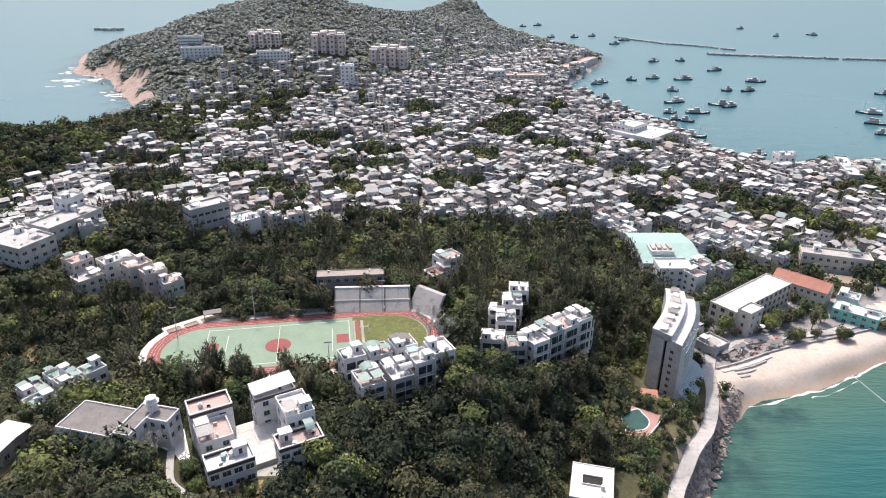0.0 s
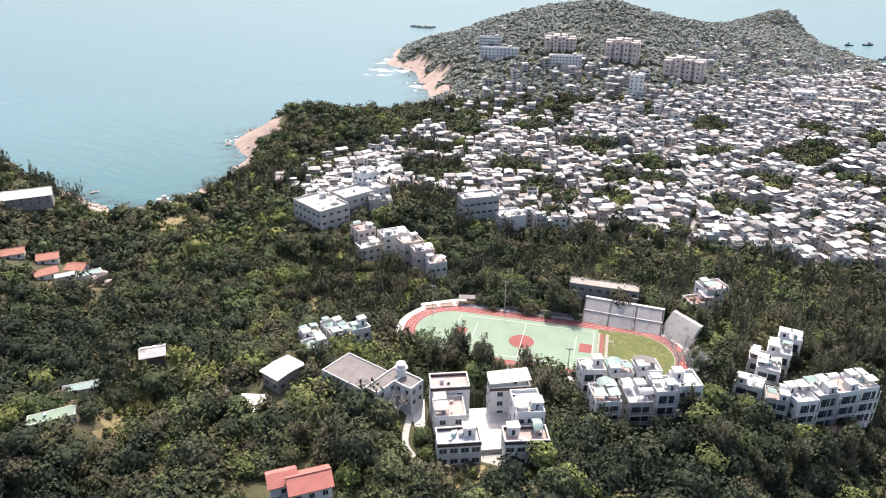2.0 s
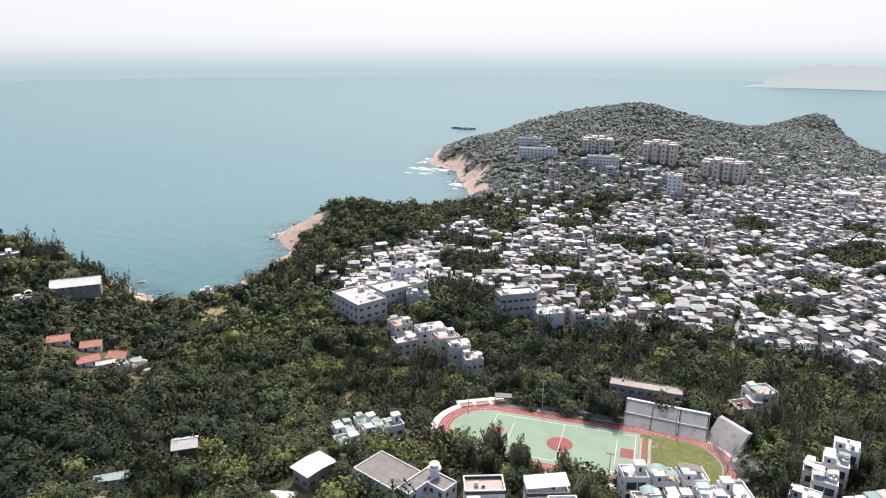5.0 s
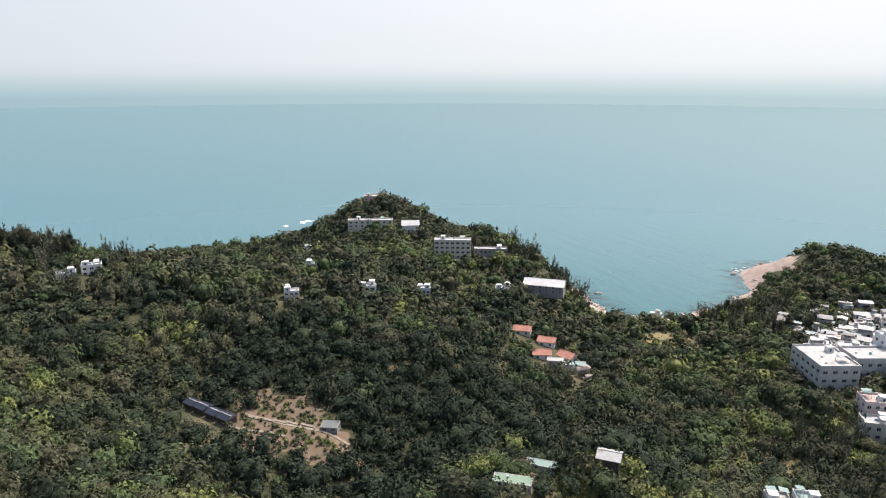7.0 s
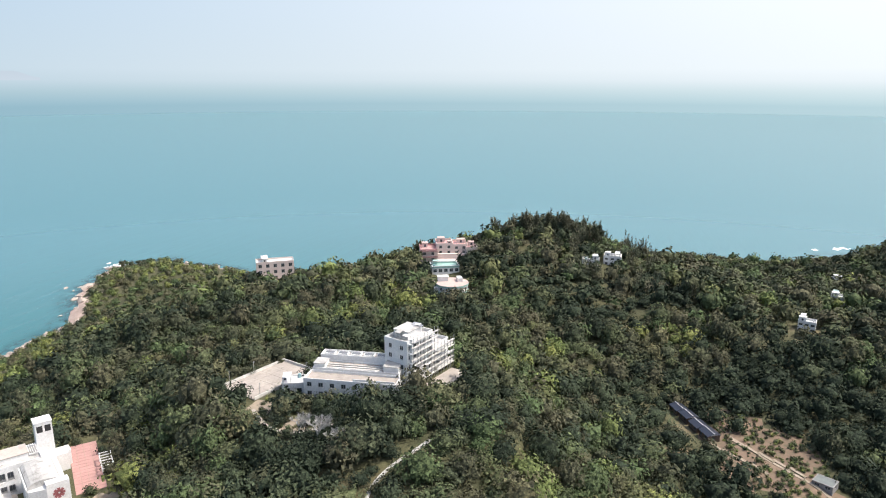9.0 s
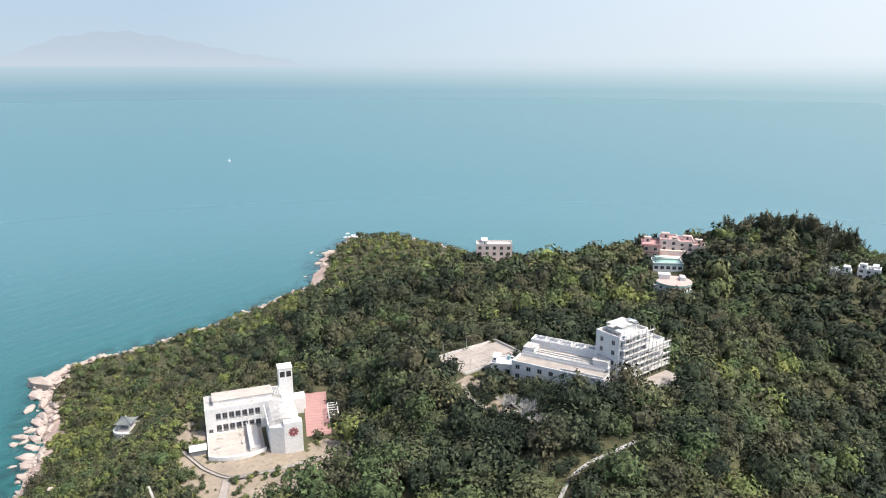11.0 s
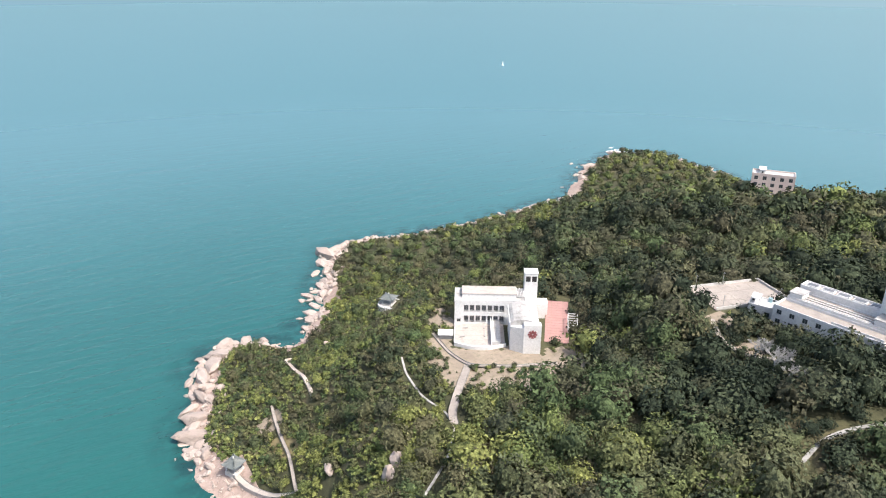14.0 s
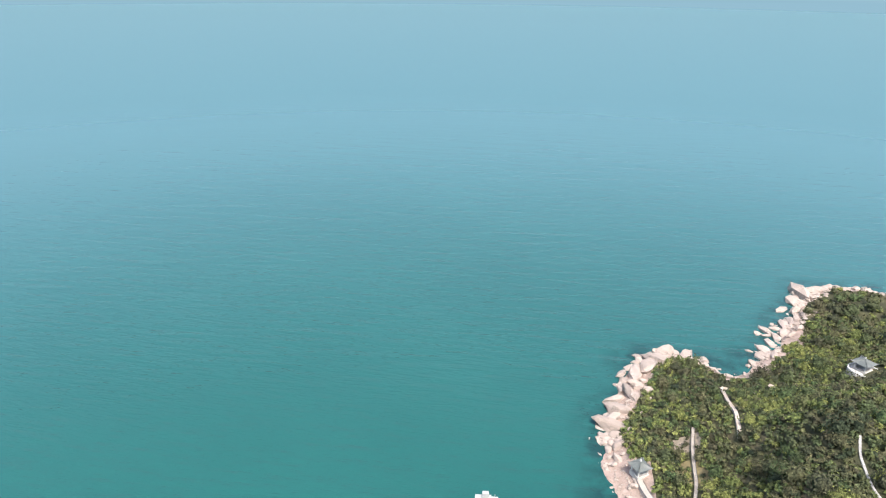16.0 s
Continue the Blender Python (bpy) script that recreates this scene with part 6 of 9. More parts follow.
# near-black panels paint the shade inside the tower's openings
for u, v, t_ in ((12.6, 2.98, 0), (14.6, 2.98, 0), (15.76, 4.1, 90), (15.76, 5.9, 90)):
    s = Shell()
    s.box(-0.75, 0.75, -0.02, 0.1, 0, 1.9)
    part("tower_opening_shade", s, [DARK], retreat).matrix_local = pose(u, v, 12.2, 0, 0, t_)
s = Shell()
s.box(11.6, 18.5, 0.5, 2.8, 0, 5.2)
s.box(15.9, 19.5, 2.9, 6.5, 0, 4.6)
s.box(13.5, 14.9, -16, 0.4, 0, 6.4)
part("link", s, [WHITE], retreat)
# chapel with a barrel roof and a tall plain front
s = Shell()
ch = walled(s, 7.6, 12.5, 0, 8.4, 2, (0, 4, 0, 4), 1.4, 2.2, off=(9.5, -13.6))
part("chapel", s, [WHITE], retreat)
put_windows(retreat, ch, PALECON)
s = Shell()
for k in range(8):
    q0, q1 = np.pi * k / 8, np.pi * (k + 1) / 8
    a0, a1 = (9.5 + 3.9 * math.cos(q0), 8.4 + 1.7 * math.sin(q0)), (9.5 + 3.9 * math.cos(q1), 8.4 + 1.7 * math.sin(q1))
    s.quad([(a0[0], -19.8, a0[1]), (a1[0], -19.8, a1[1]), (a1[0], -7.4, a1[1]), (a0[0], -7.4, a0[1])][::-1])
    s.quad([(a0[0], -19.8, a0[1]), (9.5, -19.8, 8.3), (9.5, -19.8, 8.31), (a1[0], -19.8, a1[1])])
s.box(5.4, 5.7, -19.8, -7.4, 8.3, 8.9, 1)
s.box(13.3, 13.6, -19.8, -7.4, 8.3, 8.9, 1)
part("chapel_roof", s, [CONCRETE, WHITE], retreat, "grey barrel roof")
s = Shell()
s.box(9.6, 14.8, -22.4, -20.0, 0, 9.6)
s.quad([(5.7, -20.4, 0), (9.6, -22.4, 0), (9.6, -22.4, 8.6), (5.7, -20.4, 8.0)])
s.quad([(5.7, -19.9, 8.0), (5.7, -20.4, 8.0), (9.6, -22.4, 8.6), (9.6, -19.9, 8.6)])
s.quad([(5.7, -19.9, 0), (5.7, -20.4, 0), (5.7, -20.4, 8.0), (5.7, -19.9, 8.0)])
part("front", s, [WHITE], retreat, "tall plain white front with folded wall")
emblem = Shell()
for k in range(8):
    q = radians(k * 45)
    emblem.box(0.25, 1.4, -0.34, 0.34, 0, 0.06, 0, math.degrees(q))
part("emblem", emblem, [EMBLEMRED], retreat, "dull red flower-shaped emblem").matrix_local = pose(12.2, -22.42, 6.6, 90)
slab("yard_plaza", "pale paved yard with a curved parapet", "pavement", -112.5, -158, 42.3, 15.5, 18, CT, YARD, 3.5, joints=3.0)
s = Shell()
curve = [(-8.0 + 16.0 * k / 14, -9.2 - 2.4 * math.sin(math.pi * k / 14)) for k in range(15)]
for (ax, ay), (bx, by) in zip(curve, curve[1:]):
    s.quad([(ax, ay, -3), (bx, by, -3), (bx, by, 0.9), (ax, ay, 0.9)])
    s.quad([(bx, by + 0.3, -0.2), (ax, ay + 0.3, -0.2), (ax, ay + 0.3, 0.9), (bx, by + 0.3, 0.9)])
    s.quad([(ax, ay, 0.9), (bx, by, 0.9), (bx, by + 0.3, 0.9), (ax, ay + 0.3, 0.9)])
    s.quad([(ax, ay + 0.3, 0), (bx, by + 0.3, 0), (bx, -8.9, 0), (ax, -8.9, 0)], 1)
s.box(-8.1, -7.8, -9, 9, -3, 0.9)
yard_wall = thing("yard_wall", pose(-112.5, -158, 42.3, 0, 0, CT), "curved white parapet round a paved yard", "parapet")
part("wall", s, [WHITE, PALECON], yard_wall)
s = Shell()
s.box(3.6, 6.4, -8.6, 7, -0.5, 1.0, 0)
s.box(3.4, 3.7, -8.8, 7.2, -0.5, 1.9, 1)
passage = thing("raised_walkway", pose(-112.5, -158, 42.3, 0, 0, CT), "white raised walkway with a side wall beside the chapel", "walkway")
part("floor", s, [PALECON, WHITE], passage)
slab("red_yard", "red paved yard beside the white building", "pavement", -138.3, -150.5, 42.2, 7.6, 29, 139, PAVERED, 3.0, joints=1.8, joint_mat=EARTH)
s = Shell()
for k in range(7):
    s.box(-1.6, 1.6, k * 1.6, k * 1.6 + 0.18, 2.4, 2.6)
for u in (-1.5, 1.5):
    s.box(u - 0.1, u + 0.1, 0, 9.9, 2.2, 2.4)
    for k in range(4):
        s.box(u - 0.12, u + 0.12, k * 3.2, k * 3.2 + 0.24, 0, 2.2)
pergola = thing("pergola", pose(-136.2, -140.5, 42.2, 0, 0, 139), "white pergola frame on the red yard", "pergola")
part("frame", s, [WHITE], pergola)
slab("garden_kerb", "low white planting kerb below the chapel", "garden", -106, -137.5, 42.0, 18, 1.2, CT + 4, WHITE, 2.0)
clear(-116, -152, 17, 20, CT, -1)
# shrubs clipped round, benches and a forked sculpture in the yard
bush_rng = np.random.default_rng(71)
bush_meshes = [mesh_of("leaves", *crown_shape(200 + k, 2, 200, 0.9, 7, 0.16), TREELEAVES, None, True) for k in range(3)]
for k in range(17):
    u = -9.5 + 1.25 * k
    bx, by = -106 + math.cos(radians(CT + 4)) * u, -137.5 + math.sin(radians(CT + 4)) * u
    bx, by = bx + bush_rng.uniform(-0.7, 0.7), by + bush_rng.uniform(-1.2, 2.4)
    e = bush_rng.uniform(0.55, 1.0)
    bush = thing("round_shrub", pose(bx, by, max(ground_at(bx, by), 41.2) - 0.1, 0, 0, 50 * k), "dark green clipped round shrub in a garden border", "shrub", "clipped shrubs")
    part("leaves", bush_meshes[k % 3], None, bush).matrix_local = Matrix.Diagonal((e, e, e * 0.8, 1))
yard_m = pose(-112.5, -158, 42.3, 0, 0, CT)
for u, v, t_ in ((-4.6, 1.5, 0), (-1.0, 6.4, 90), (1.6, -3.0, 90), (-5.6, -4.2, 20), (1.4, 2.2, 90)):
    s = Shell()
    s.box(-0.9, 0.9, -0.25, 0.25, 0.38, 0.46)
    s.box(-0.75, -0.6, -0.2, 0.2, 0, 0.38)
    s.box(0.6, 0.75, -0.2, 0.2, 0, 0.38)
    bench = thing("bench", yard_m @ pose(u, v, 0.005, 0, 0, t_), "low stone bench on the paved yard", "bench", "yard benches")
    part("seat", s, [CONCRETE], bench)
s = Shell()
for sx_1 in (-1, 1):
    s.quad([(sx_1 * 0.15, -0.3, 0), (sx_1 * 0.15, 0.3, 0), (sx_1 * 1.25, 0.3, 2.3), (sx_1 * 1.25, -0.3, 2.3)])
    s.quad([(sx_1 * 0.55, 0.3, 0), (sx_1 * 0.55, -0.3, 0), (sx_1 * 1.5, -0.3, 2.3), (sx_1 * 1.5, 0.3, 2.3)])
    s.quad([(sx_1 * 0.15, -0.3, 0), (sx_1 * 0.55, -0.3, 0), (sx_1 * 1.5, -0.3, 2.3), (sx_1 * 1.25, -0.3, 2.3)])
    s.quad([(sx_1 * 0.55, 0.3, 0), (sx_1 * 0.15, 0.3, 0), (sx_1 * 1.25, 0.3, 2.3), (sx_1 * 1.5, 0.3, 2.3)])
    s.quad([(sx_1 * 1.25, -0.3, 2.3), (sx_1 * 1.5, -0.3, 2.3), (sx_1 * 1.5, 0.3, 2.3), (sx_1 * 1.25, 0.3, 2.3)])
s.box(-0.9, 0.9, -0.6, 0.6, 0, 0.35)
fork = thing("sculpture", yard_m @ pose(-2.6, 6.0, 0.005, 0, 0, 10), "tan forked stone sculpture on the paved yard", "sculpture")
part("stone", s, [TERRACE], fork)
glasshouse = thing("glasshouse", pose(-101.5, -161, 41.6, 0, 0, CT), "small pale glasshouse by the yard wall", "glasshouse")
s = Shell()
s.box(-2.2, 2.2, -1.6, 1.6, 0, 2.0, 0)
gable(s, 4.4, 3.2, 2.0, 1.0, 0.2, 0.06, mat=1, end=1)
part("panes", s, [FARGLASS, PALEROOF], glasshouse)

# ---- mansion under repair on the crest ----
mansion_m = pose(-179, -67, 58.5, 0, 0, 73)
mansion = thing("mansion", mansion_m, "white five-storey mansion with stepped wing and ledges, under repair", "mansion")
s = Shell()
ms = walled(s, 8.6, 13.0, 0, 15.2, 5, (2, 5, 2, 4), 1.2, 1.4, off=(-4.3, 6.5))
part("wall", s, [WHITE], mansion)
put_windows(mansion, ms, METAL, True)
s = Shell()
parapet(s, 8.6, 13.0, 15.2, 1.0, off=(-4.3, 6.5))
s.box(-7.6, -2.2, 3.5, 10.5, 15.2, 17.6, 0)
s.box(-7.9, -1.9, 3.2, 10.8, 17.6, 17.8, 1)
part("roof", s, [WHITE, CONCRETE], mansion)
s = Shell()
ms = walled(s, 8.2, 9.4, 0, 9.6, 3, (0, 4, 2, 2), 1.3, 1.4, off=(-4.5, 17.7))
part("wing", s, [WHITE], mansion)
put_windows(mansion, ms, METAL, True)
s = Shell()
parapet(s, 8.2, 9.4, 9.6, 1.0, off=(-4.5, 17.7))
s.box(-7.5, -2.0, 13.1, 16.6, 9.6, 12.4, 0)
s.box(-7.7, -1.6, 13.1, 17.0, 12.4, 12.6, 1)
part("wing_roof", s, [WHITE, CONCRETE], mansion)
for k in range(5):
    s = Shell()
    s.box(0.0, 1.1, 0.4, 12.6 if k < 4 else 8.0, 3.0 + 3.04 * k, 3.16 + 3.04 * k)
    s.box(1.0, 1.1, 5.2, 12.6 if k < 4 else 8.0, 3.16 + 3.04 * k, 3.9 + 3.04 * k)
    part("ledge", s, [WHITE], mansion)
for k in range(4):
    s = Shell()
    s.box(0.0, 0.9, 1.3 + 3.4 * k, 1.75 + 3.4 * k, -1, 16.6 - 0.8 * k)
    part("pilaster", s, [WHITE], mansion)
for k in range(3):
    s = Shell()
    s.box(-0.4, 1.6, 13.2, 22.2, 3.05 * k + 2.9, 3.05 * k + 3.05)
    s.box(1.5, 1.6, 13.2, 22.2, 3.05 * k + 3.05, 3.05 * k + 3.9)
    part("balcony", s, [WHITE], mansion)
mr = random.Random(19)
for k in range(9):
    part("roof_frame", canopy_shell(mr.uniform(1.2, 2.6), mr.uniform(1.2, 2.8), mr.uniform(1.0, 2.0), 0.1), [(PALEROOF, CONCRETE, METAL)[k % 3], METAL], mansion).matrix_local = pose(mr.uniform(-7, -1.5), mr.uniform(1.2, 12), 15.25 if k % 2 else 16.2, 0, 0, mr.choice((0, 90)))
scaffold = thing("scaffold", mansion_m, "slender bamboo and metal scaffold standing against the white mansion", "scaffold")
for k in range(13):
    s = Shell()
    v_ = 0.6 + 1.8 * k
    top_ = 18.0 - 0.5 * (k % 3) if k < 8 else 12.0
    s.box(1.9, 2.02, v_, v_ + 0.12, -2, top_)
    part("standard", s, [METAL], scaffold)
for k in range(9):
    s = Shell()
    z_ = 1.0 + 1.9 * k
    end_ = 22.6 if k < 6 else 14.0
    s.box(1.88, 2.0, 0.4, end_, z_, z_ + 0.12)
    s.box(1.2, 2.0, 0.4, end_, z_ - 0.1, z_ - 0.04)
    part("ledger", s, [PALECON], scaffold)
for k in range(6):
    s = Shell()
    s.quad([(2.05, 1.0 + 3.6 * k, 0.5), (2.05, 1.14 + 3.6 * k, 0.5), (2.05, 4.6 + 3.6 * k, 9.5), (2.05, 4.46 + 3.6 * k, 9.5)])
    s.quad([(2.1, 4.46 + 3.6 * k, 9.5), (2.1, 4.6 + 3.6 * k, 9.5), (2.1, 1.14 + 3.6 * k, 0.5), (2.1, 1.0 + 3.6 * k, 0.5)])
    part("brace", s, [METAL], scaffold)
clear(-191, -67.8, 4.8, 11.7, 73, 0.3)
clear(-188.8, -61.4, 2.5, 9, 73, 0)
slab("mansion_yard", "bare tan yard at the foot of the mansion", "yard", -188.5, -57.5, 60.15, 7, 16, 73, TERRACE, 4.0)
annex_m = pose(-174.5, -82.0, 58.5, 0, 0, 97)
annex = thing("mansion_annex", annex_m, "long low white annex with stepped terrace roofs and roof lights", "annex")
s = Shell()
ax_spots = walled(s, 28, 6.4, 0, 5.6, 2, (8, 2, 0, 3), 1.4, 1.4, off=(0, -3.0))
ax_spots += walled(s, 27, 6.0, 0, 6.6, 2, (0, 2, 0, 2), 1.4, 1.4, off=(0, 3.2))
ax_spots += walled(s, 26, 4.0, 0, 8.4, 2, (0, 1, 6, 1), 1.4, 1.4, off=(0, 8.2))
part("wall", s, [WHITE], annex)
put_windows(annex, ax_spots, METAL, True)
s = Shell()
for w_, d_, z_, e, v_ in ((28, 6.4, 5.6, 0.7, -3.0), (27, 6.0, 6.6, 0.5, 3.2), (26, 4.0, 8.4, 0.6, 8.2)):
    s = Shell()
    parapet(s, w_, d_, z_, e, off=(0, v_))
    part("roof", s, [WHITE, TERRACE], annex, "roof terrace of stained tan concrete")
for k in range(3):
    s = Shell()
    s.box(-12.5, 8.0, 1.1 + 1.4 * k, 1.5 + 1.4 * k, 6.6, 6.95)
    part("roof_rib", s, [PALECON], annex)
s = Shell()
s.box(8.6, 13.2, 0.6, 5.8, 6.6, 8.6, 0)
s.box(-13.2, -9.8, 0.6, 4.8, 6.6, 8.2, 0)
s.box(-13.4, -9.6, 0.4, 5.0, 8.2, 8.35, 1)
s.box(8.4, 13.4, 0.4, 6.0, 8.6, 8.75, 1)
part("roof_room", s, [WHITE, CONCRETE], annex)
for k in range(9):
    s = Shell()
    s.box(-0.35, 0.35, -0.25, 0.25, 0, 0.7)
    part("planter", s, [(DULLGREY, PALEROOF)[k % 2]], annex).matrix_local = pose(2.5 + 1.2 * k, -4.8, 5.64)
s = Shell()
s.box(1.0, 13.6, -5.9, -5.75, 5.6, 6.9)
part("screen_wall", s, [WHITE], annex)
for k in range(6):
    s = Shell()
    s.box(-1.7, 1.7, -1.1, 1.1, 0, 0.55, 0)
    s.box(-1.4, 1.4, -0.8, 0.8, 0.55, 0.62, 1)
    part("roof_light", s, [WHITE, FARGLASS], annex).matrix_local = pose(-10.5 + 4.2 * k, 8.2, 8.45)
clear(-177, -82, 9.5, 15, 7, 0)

slab("forecourt_terrace", "bare tan concrete terrace with a low wall", "terrace", -175.5, -112, 58.3, 15, 25, 72, TERRACE, 5.0, joints=5.0)
s = Shell()
for q in ((-7.6, 7.6, 12.4, 12.65), (-7.6, -7.35, -12.5, 12.4), (7.35, 7.6, -12.5, 12.4)):
    s.box(*q, 0, 0.8)
edge = thing("terrace_wall", pose(-175.5, -112, 58.3, 0, 0, 72), "low pale wall round a bare terrace", "parapet")
part("wall", s, [PALECON], edge)
for k in range(5):
    s = Shell()
    s.box(-0.05, 0.05, -0.05, 0.05, 0, 4.2)
    s.box(-0.05, 0.6, -0.08, 0.08, 4.2, 4.32)
    lp = thing("lamp_post", pose(-175.5, -112, 58.3, 0, 0, 72) @ pose(7.0 if k < 3 else -7.0, -10 + 9.5 * (k % 3), 0), "thin grey lamp post on the terrace", "lamp post", "terrace lamps")
    part("pole", s, [METAL], lp)
flat_block("gatehouse", "small white gatehouse beside the terrace", "gatehouse", -171.5, -101, 57.5, 61.2, 7, 6, 112, 1, (2, 2, 2, 2), WHITE, PALEROOF, 133, rail=0.4, dress={"sheets": 1, "hut": False, "bits": 2})

# ---- houses along the ridge ----
pink_m = pose(-349, -106, 54.5, 0, 0, 112)
pink = thing("pink_mansion", pink_m, "pink stepped apartment house with red railings on the ridge", "apartment house")
PINK_BLOCKS = [(-11.0, 0.0, 9.0, 13.0, 6.6, 2), (-2.0, 3.5, 9.0, 12.0, 8.8, 3), (6.5, 4.0, 8.0, 12.0, 8.0, 3), (12.5, 0.5, 6.0, 12.0, 7.2, 2)]
for u, v, w_, d_, h_, n_ in PINK_BLOCKS:
    s = Shell()
    pk = walled(s, w_, d_, 0, h_, n_, (2, 2, 2, 2), 1.5, 1.6, off=(u, v))
    part("wall", s, [PALEPINK], pink)
    put_windows(pink, pk, DULLGREY, True)
    s = Shell()
    parapet(s, w_, d_, h_, 0.9, off=(u, v))
    part("roof", s, [PINKROOF if u < -5 else PALEPINK, PINKROOF], pink)
for k in range(2):
    s = Shell()
    s.box(-16.0, -6.3, -8.0, -6.5, 3.0 + 3.2 * k, 3.15 + 3.2 * k, 0)
    s.box(-16.0, -6.3, -8.0, -7.9, 3.15 + 3.2 * k, 4.0 + 3.2 * k, 1)
    part("balcony", s, [PALEPINK, PINKROOF], pink)
for u, v, w_, d_, z_, h_ in ((-12.5, 3.0, 3.0, 3.4, 6.6, 2.4), (-3.5, 5.0, 3.6, 4.0, 8.8, 2.4), (0.6, 0.6, 2.0, 2.4, 8.8, 1.4), (7.5, 6.0, 4.2, 3.6, 8.0, 2.0), (13.0, 2.5, 3.0, 3.0, 7.2, 2.0)):
    s = Shell()
    walled(s, w_, d_, 0, h_, 1, (1, 1, 0, 1), 1.1, 1.5, sill=0.3, pane=1, foot=0)
    s.box(-w_ / 2 - 0.2, w_ / 2 + 0.2, -d_ / 2 - 0.2, d_ / 2 + 0.2, h_, h_ + 0.18, 2)
    part("roof_room", s, [PALEPINK, GLASS, ROOFTAN], pink).matrix_local = pose(u, v, z_)
s = Shell()
s.box(-6.0, 9.8, -4.6, -2.6, -2, 4.2, 0)
s.box(-6.2, 10.0, -9.0, -4.0, -2, 1.6, 0)
part("terrace", s, [PALEPINK], pink)
clear(-345, -108, 17, 10, 112, 0)
teal_house = flat_block("white_house", "white house with a pale green glazed roof below the pink one", "house", -326, -101, 51, 57.4, 14, 9, 118, 2, (5, 2, 4, 2), WHITE, PALETEAL, 141, trim=PALETEAL, dress={"hut": False, "sheets": 1, "sheet_mat": PALETEAL, "bits": 2}, wide=1.8, high=1.7)
s = Shell()
s.box(-11.0, -7.0, -6.0, 2.0, -3, 1.2, 0)
s.box(-10.7, -7.3, -5.7, 1.7, 1.2, 1.26, 1)
part("pool_deck", s, [WHITE, ROOFBLUE], teal_house, "pale blue pool on a white deck")
rot = thing("round_house", pose(-303, -90, 48.5, 0, 0, 115), "round white house with a teal ring and terraces", "house")
s = Shell()
circ = [(math.cos(q), math.sin(q)) for q in np.linspace(0, 2 * np.pi, 28, False)]
s.prism([(7.6 * u, 7.6 * v) for u, v in circ], -3, 7.0, 0)
s.prism([(8.0 * u, 8.0 * v) for u, v in circ], 3.0, 4.2, 1)
s.prism([(8.0 * u, 8.0 * v) for u, v in circ], 6.6, 7.5, 1, 2)
s.box(-6.5, -1.5, 1.5, 5.0, 7.5, 9.6, 0)
s.box(-9, -5, -3, 8, -3, 6.0, 0)
s.box(2.8, 5.2, 0, 4.5, 7.5, 9.2, 0)
s.box(-6.7, -1.3, 1.3, 5.2, 9.6, 9.8, 0)
part("wall", s, [WHITE, PALETEAL, ROOFTAN], rot)
for k in range(14):
    q = 360 * k / 14
    for z_ in (0.9, 4.9):
        part("window", window_mesh(1.5, 1.4, WHITE), None, rot).matrix_local = pose(7.62 * math.sin(radians(q)), -7.62 * math.cos(radians(q)), z_, 0, 0, q)
clear(-303, -90, 9, 9, 0, 1)
flat_block("pink_house", "pale pink villa with arcades on the headland ridge", "villa", -337, -207, 38.0, 48.6, 21, 9, 124, 3, (5, 2, 5, 2), PALEPINK, PALEROOF, 142, wide=1.9, high=2.0)
for k, (x_, y_, w_, d_, t_, h_) in enumerate([(-357, -30, 9, 6, 95, 2.2), (-363, -19, 9, 6, 90, 4.5), (-476, 116, 9, 7, 75, 5), (-363, 90, 8, 6, 75, 5), (-318, 106, 9, 6, 70, 5), (-322, 139, 7, 6, 65, 6), (-336, 196, 9, 6, 60, 5), (-320, 68, 7, 5, 75, 4)]):
    g_ = ground_at(x_, y_)
    flat_block("hill_house", "white house half hidden in the hillside wood", "house", x_, y_, g_ - 1, g_ + 0.2 + 0.8 * h_, w_, d_, t_, 2, (3, 2, 3, 2), WHITE, PALEROOF, 150 + k, group="hillside houses", tree_gap=0.5)
flat_block("brown_flats", "tan four-storey flats among casuarinas", "flats", -396, 192, 31, 43.2, 24, 8, 62, 4, (7, 2, 7, 2), CREAM, PALEROOF, 160, wide=2.0, tree_gap=4)
flat_block("long_house", "long low grey house on the slope", "house", -388, 216, 30, 36.4, 22, 7, 62, 2, (7, 2, 7, 2), DULLGREY, PALEROOF, 161, tree_gap=4)
flat_block("long_house", "long pale house below the cape", "house", -477, 163, 38, 43.5, 33, 7, 68, 2, (8, 2, 8, 2), CREAM, PALEROOF, 162, tree_gap=4)
tiled_house("gabled_hall", "grey hall with a big sloping white roof", -337, 226, 20.5, 25.5, 24, 12, 48, 2, (6, 3, 6, 3), DULLGREY, PALEROOF, 2.5)
tiled_house("gabled_hall", "small white hall with a gabled roof", -450, 184, 38, 44, 12, 9, 70, 1, (4, 2, 4, 2), WHITE, PALEROOF, 2.5)
flat_block("lookout", "tan walled lookout on top of the cape", "lookout", -540, 188, 42, 50, 16, 10, 68, 2, (4, 2, 4, 2), PINK, PALECON, 163, tree_gap=3)

for x_, y_, e in ((-396, 192, 12), (-388, 216, 10), (-474, 162, 12), (-337, 226, 11), (-450, 184, 7), (-540, 188, 9), (-337, -207, 9), (-340, -107, 10), (-325, -97, 7)):
    r_ = math.hypot(x_, y_)
    for step_ in (7, 11):
        clear(x_ * (1 - step_ / r_), y_ * (1 - step_ / r_), e, 4, math.degrees(math.atan2(y_, x_)) + 90, 0)

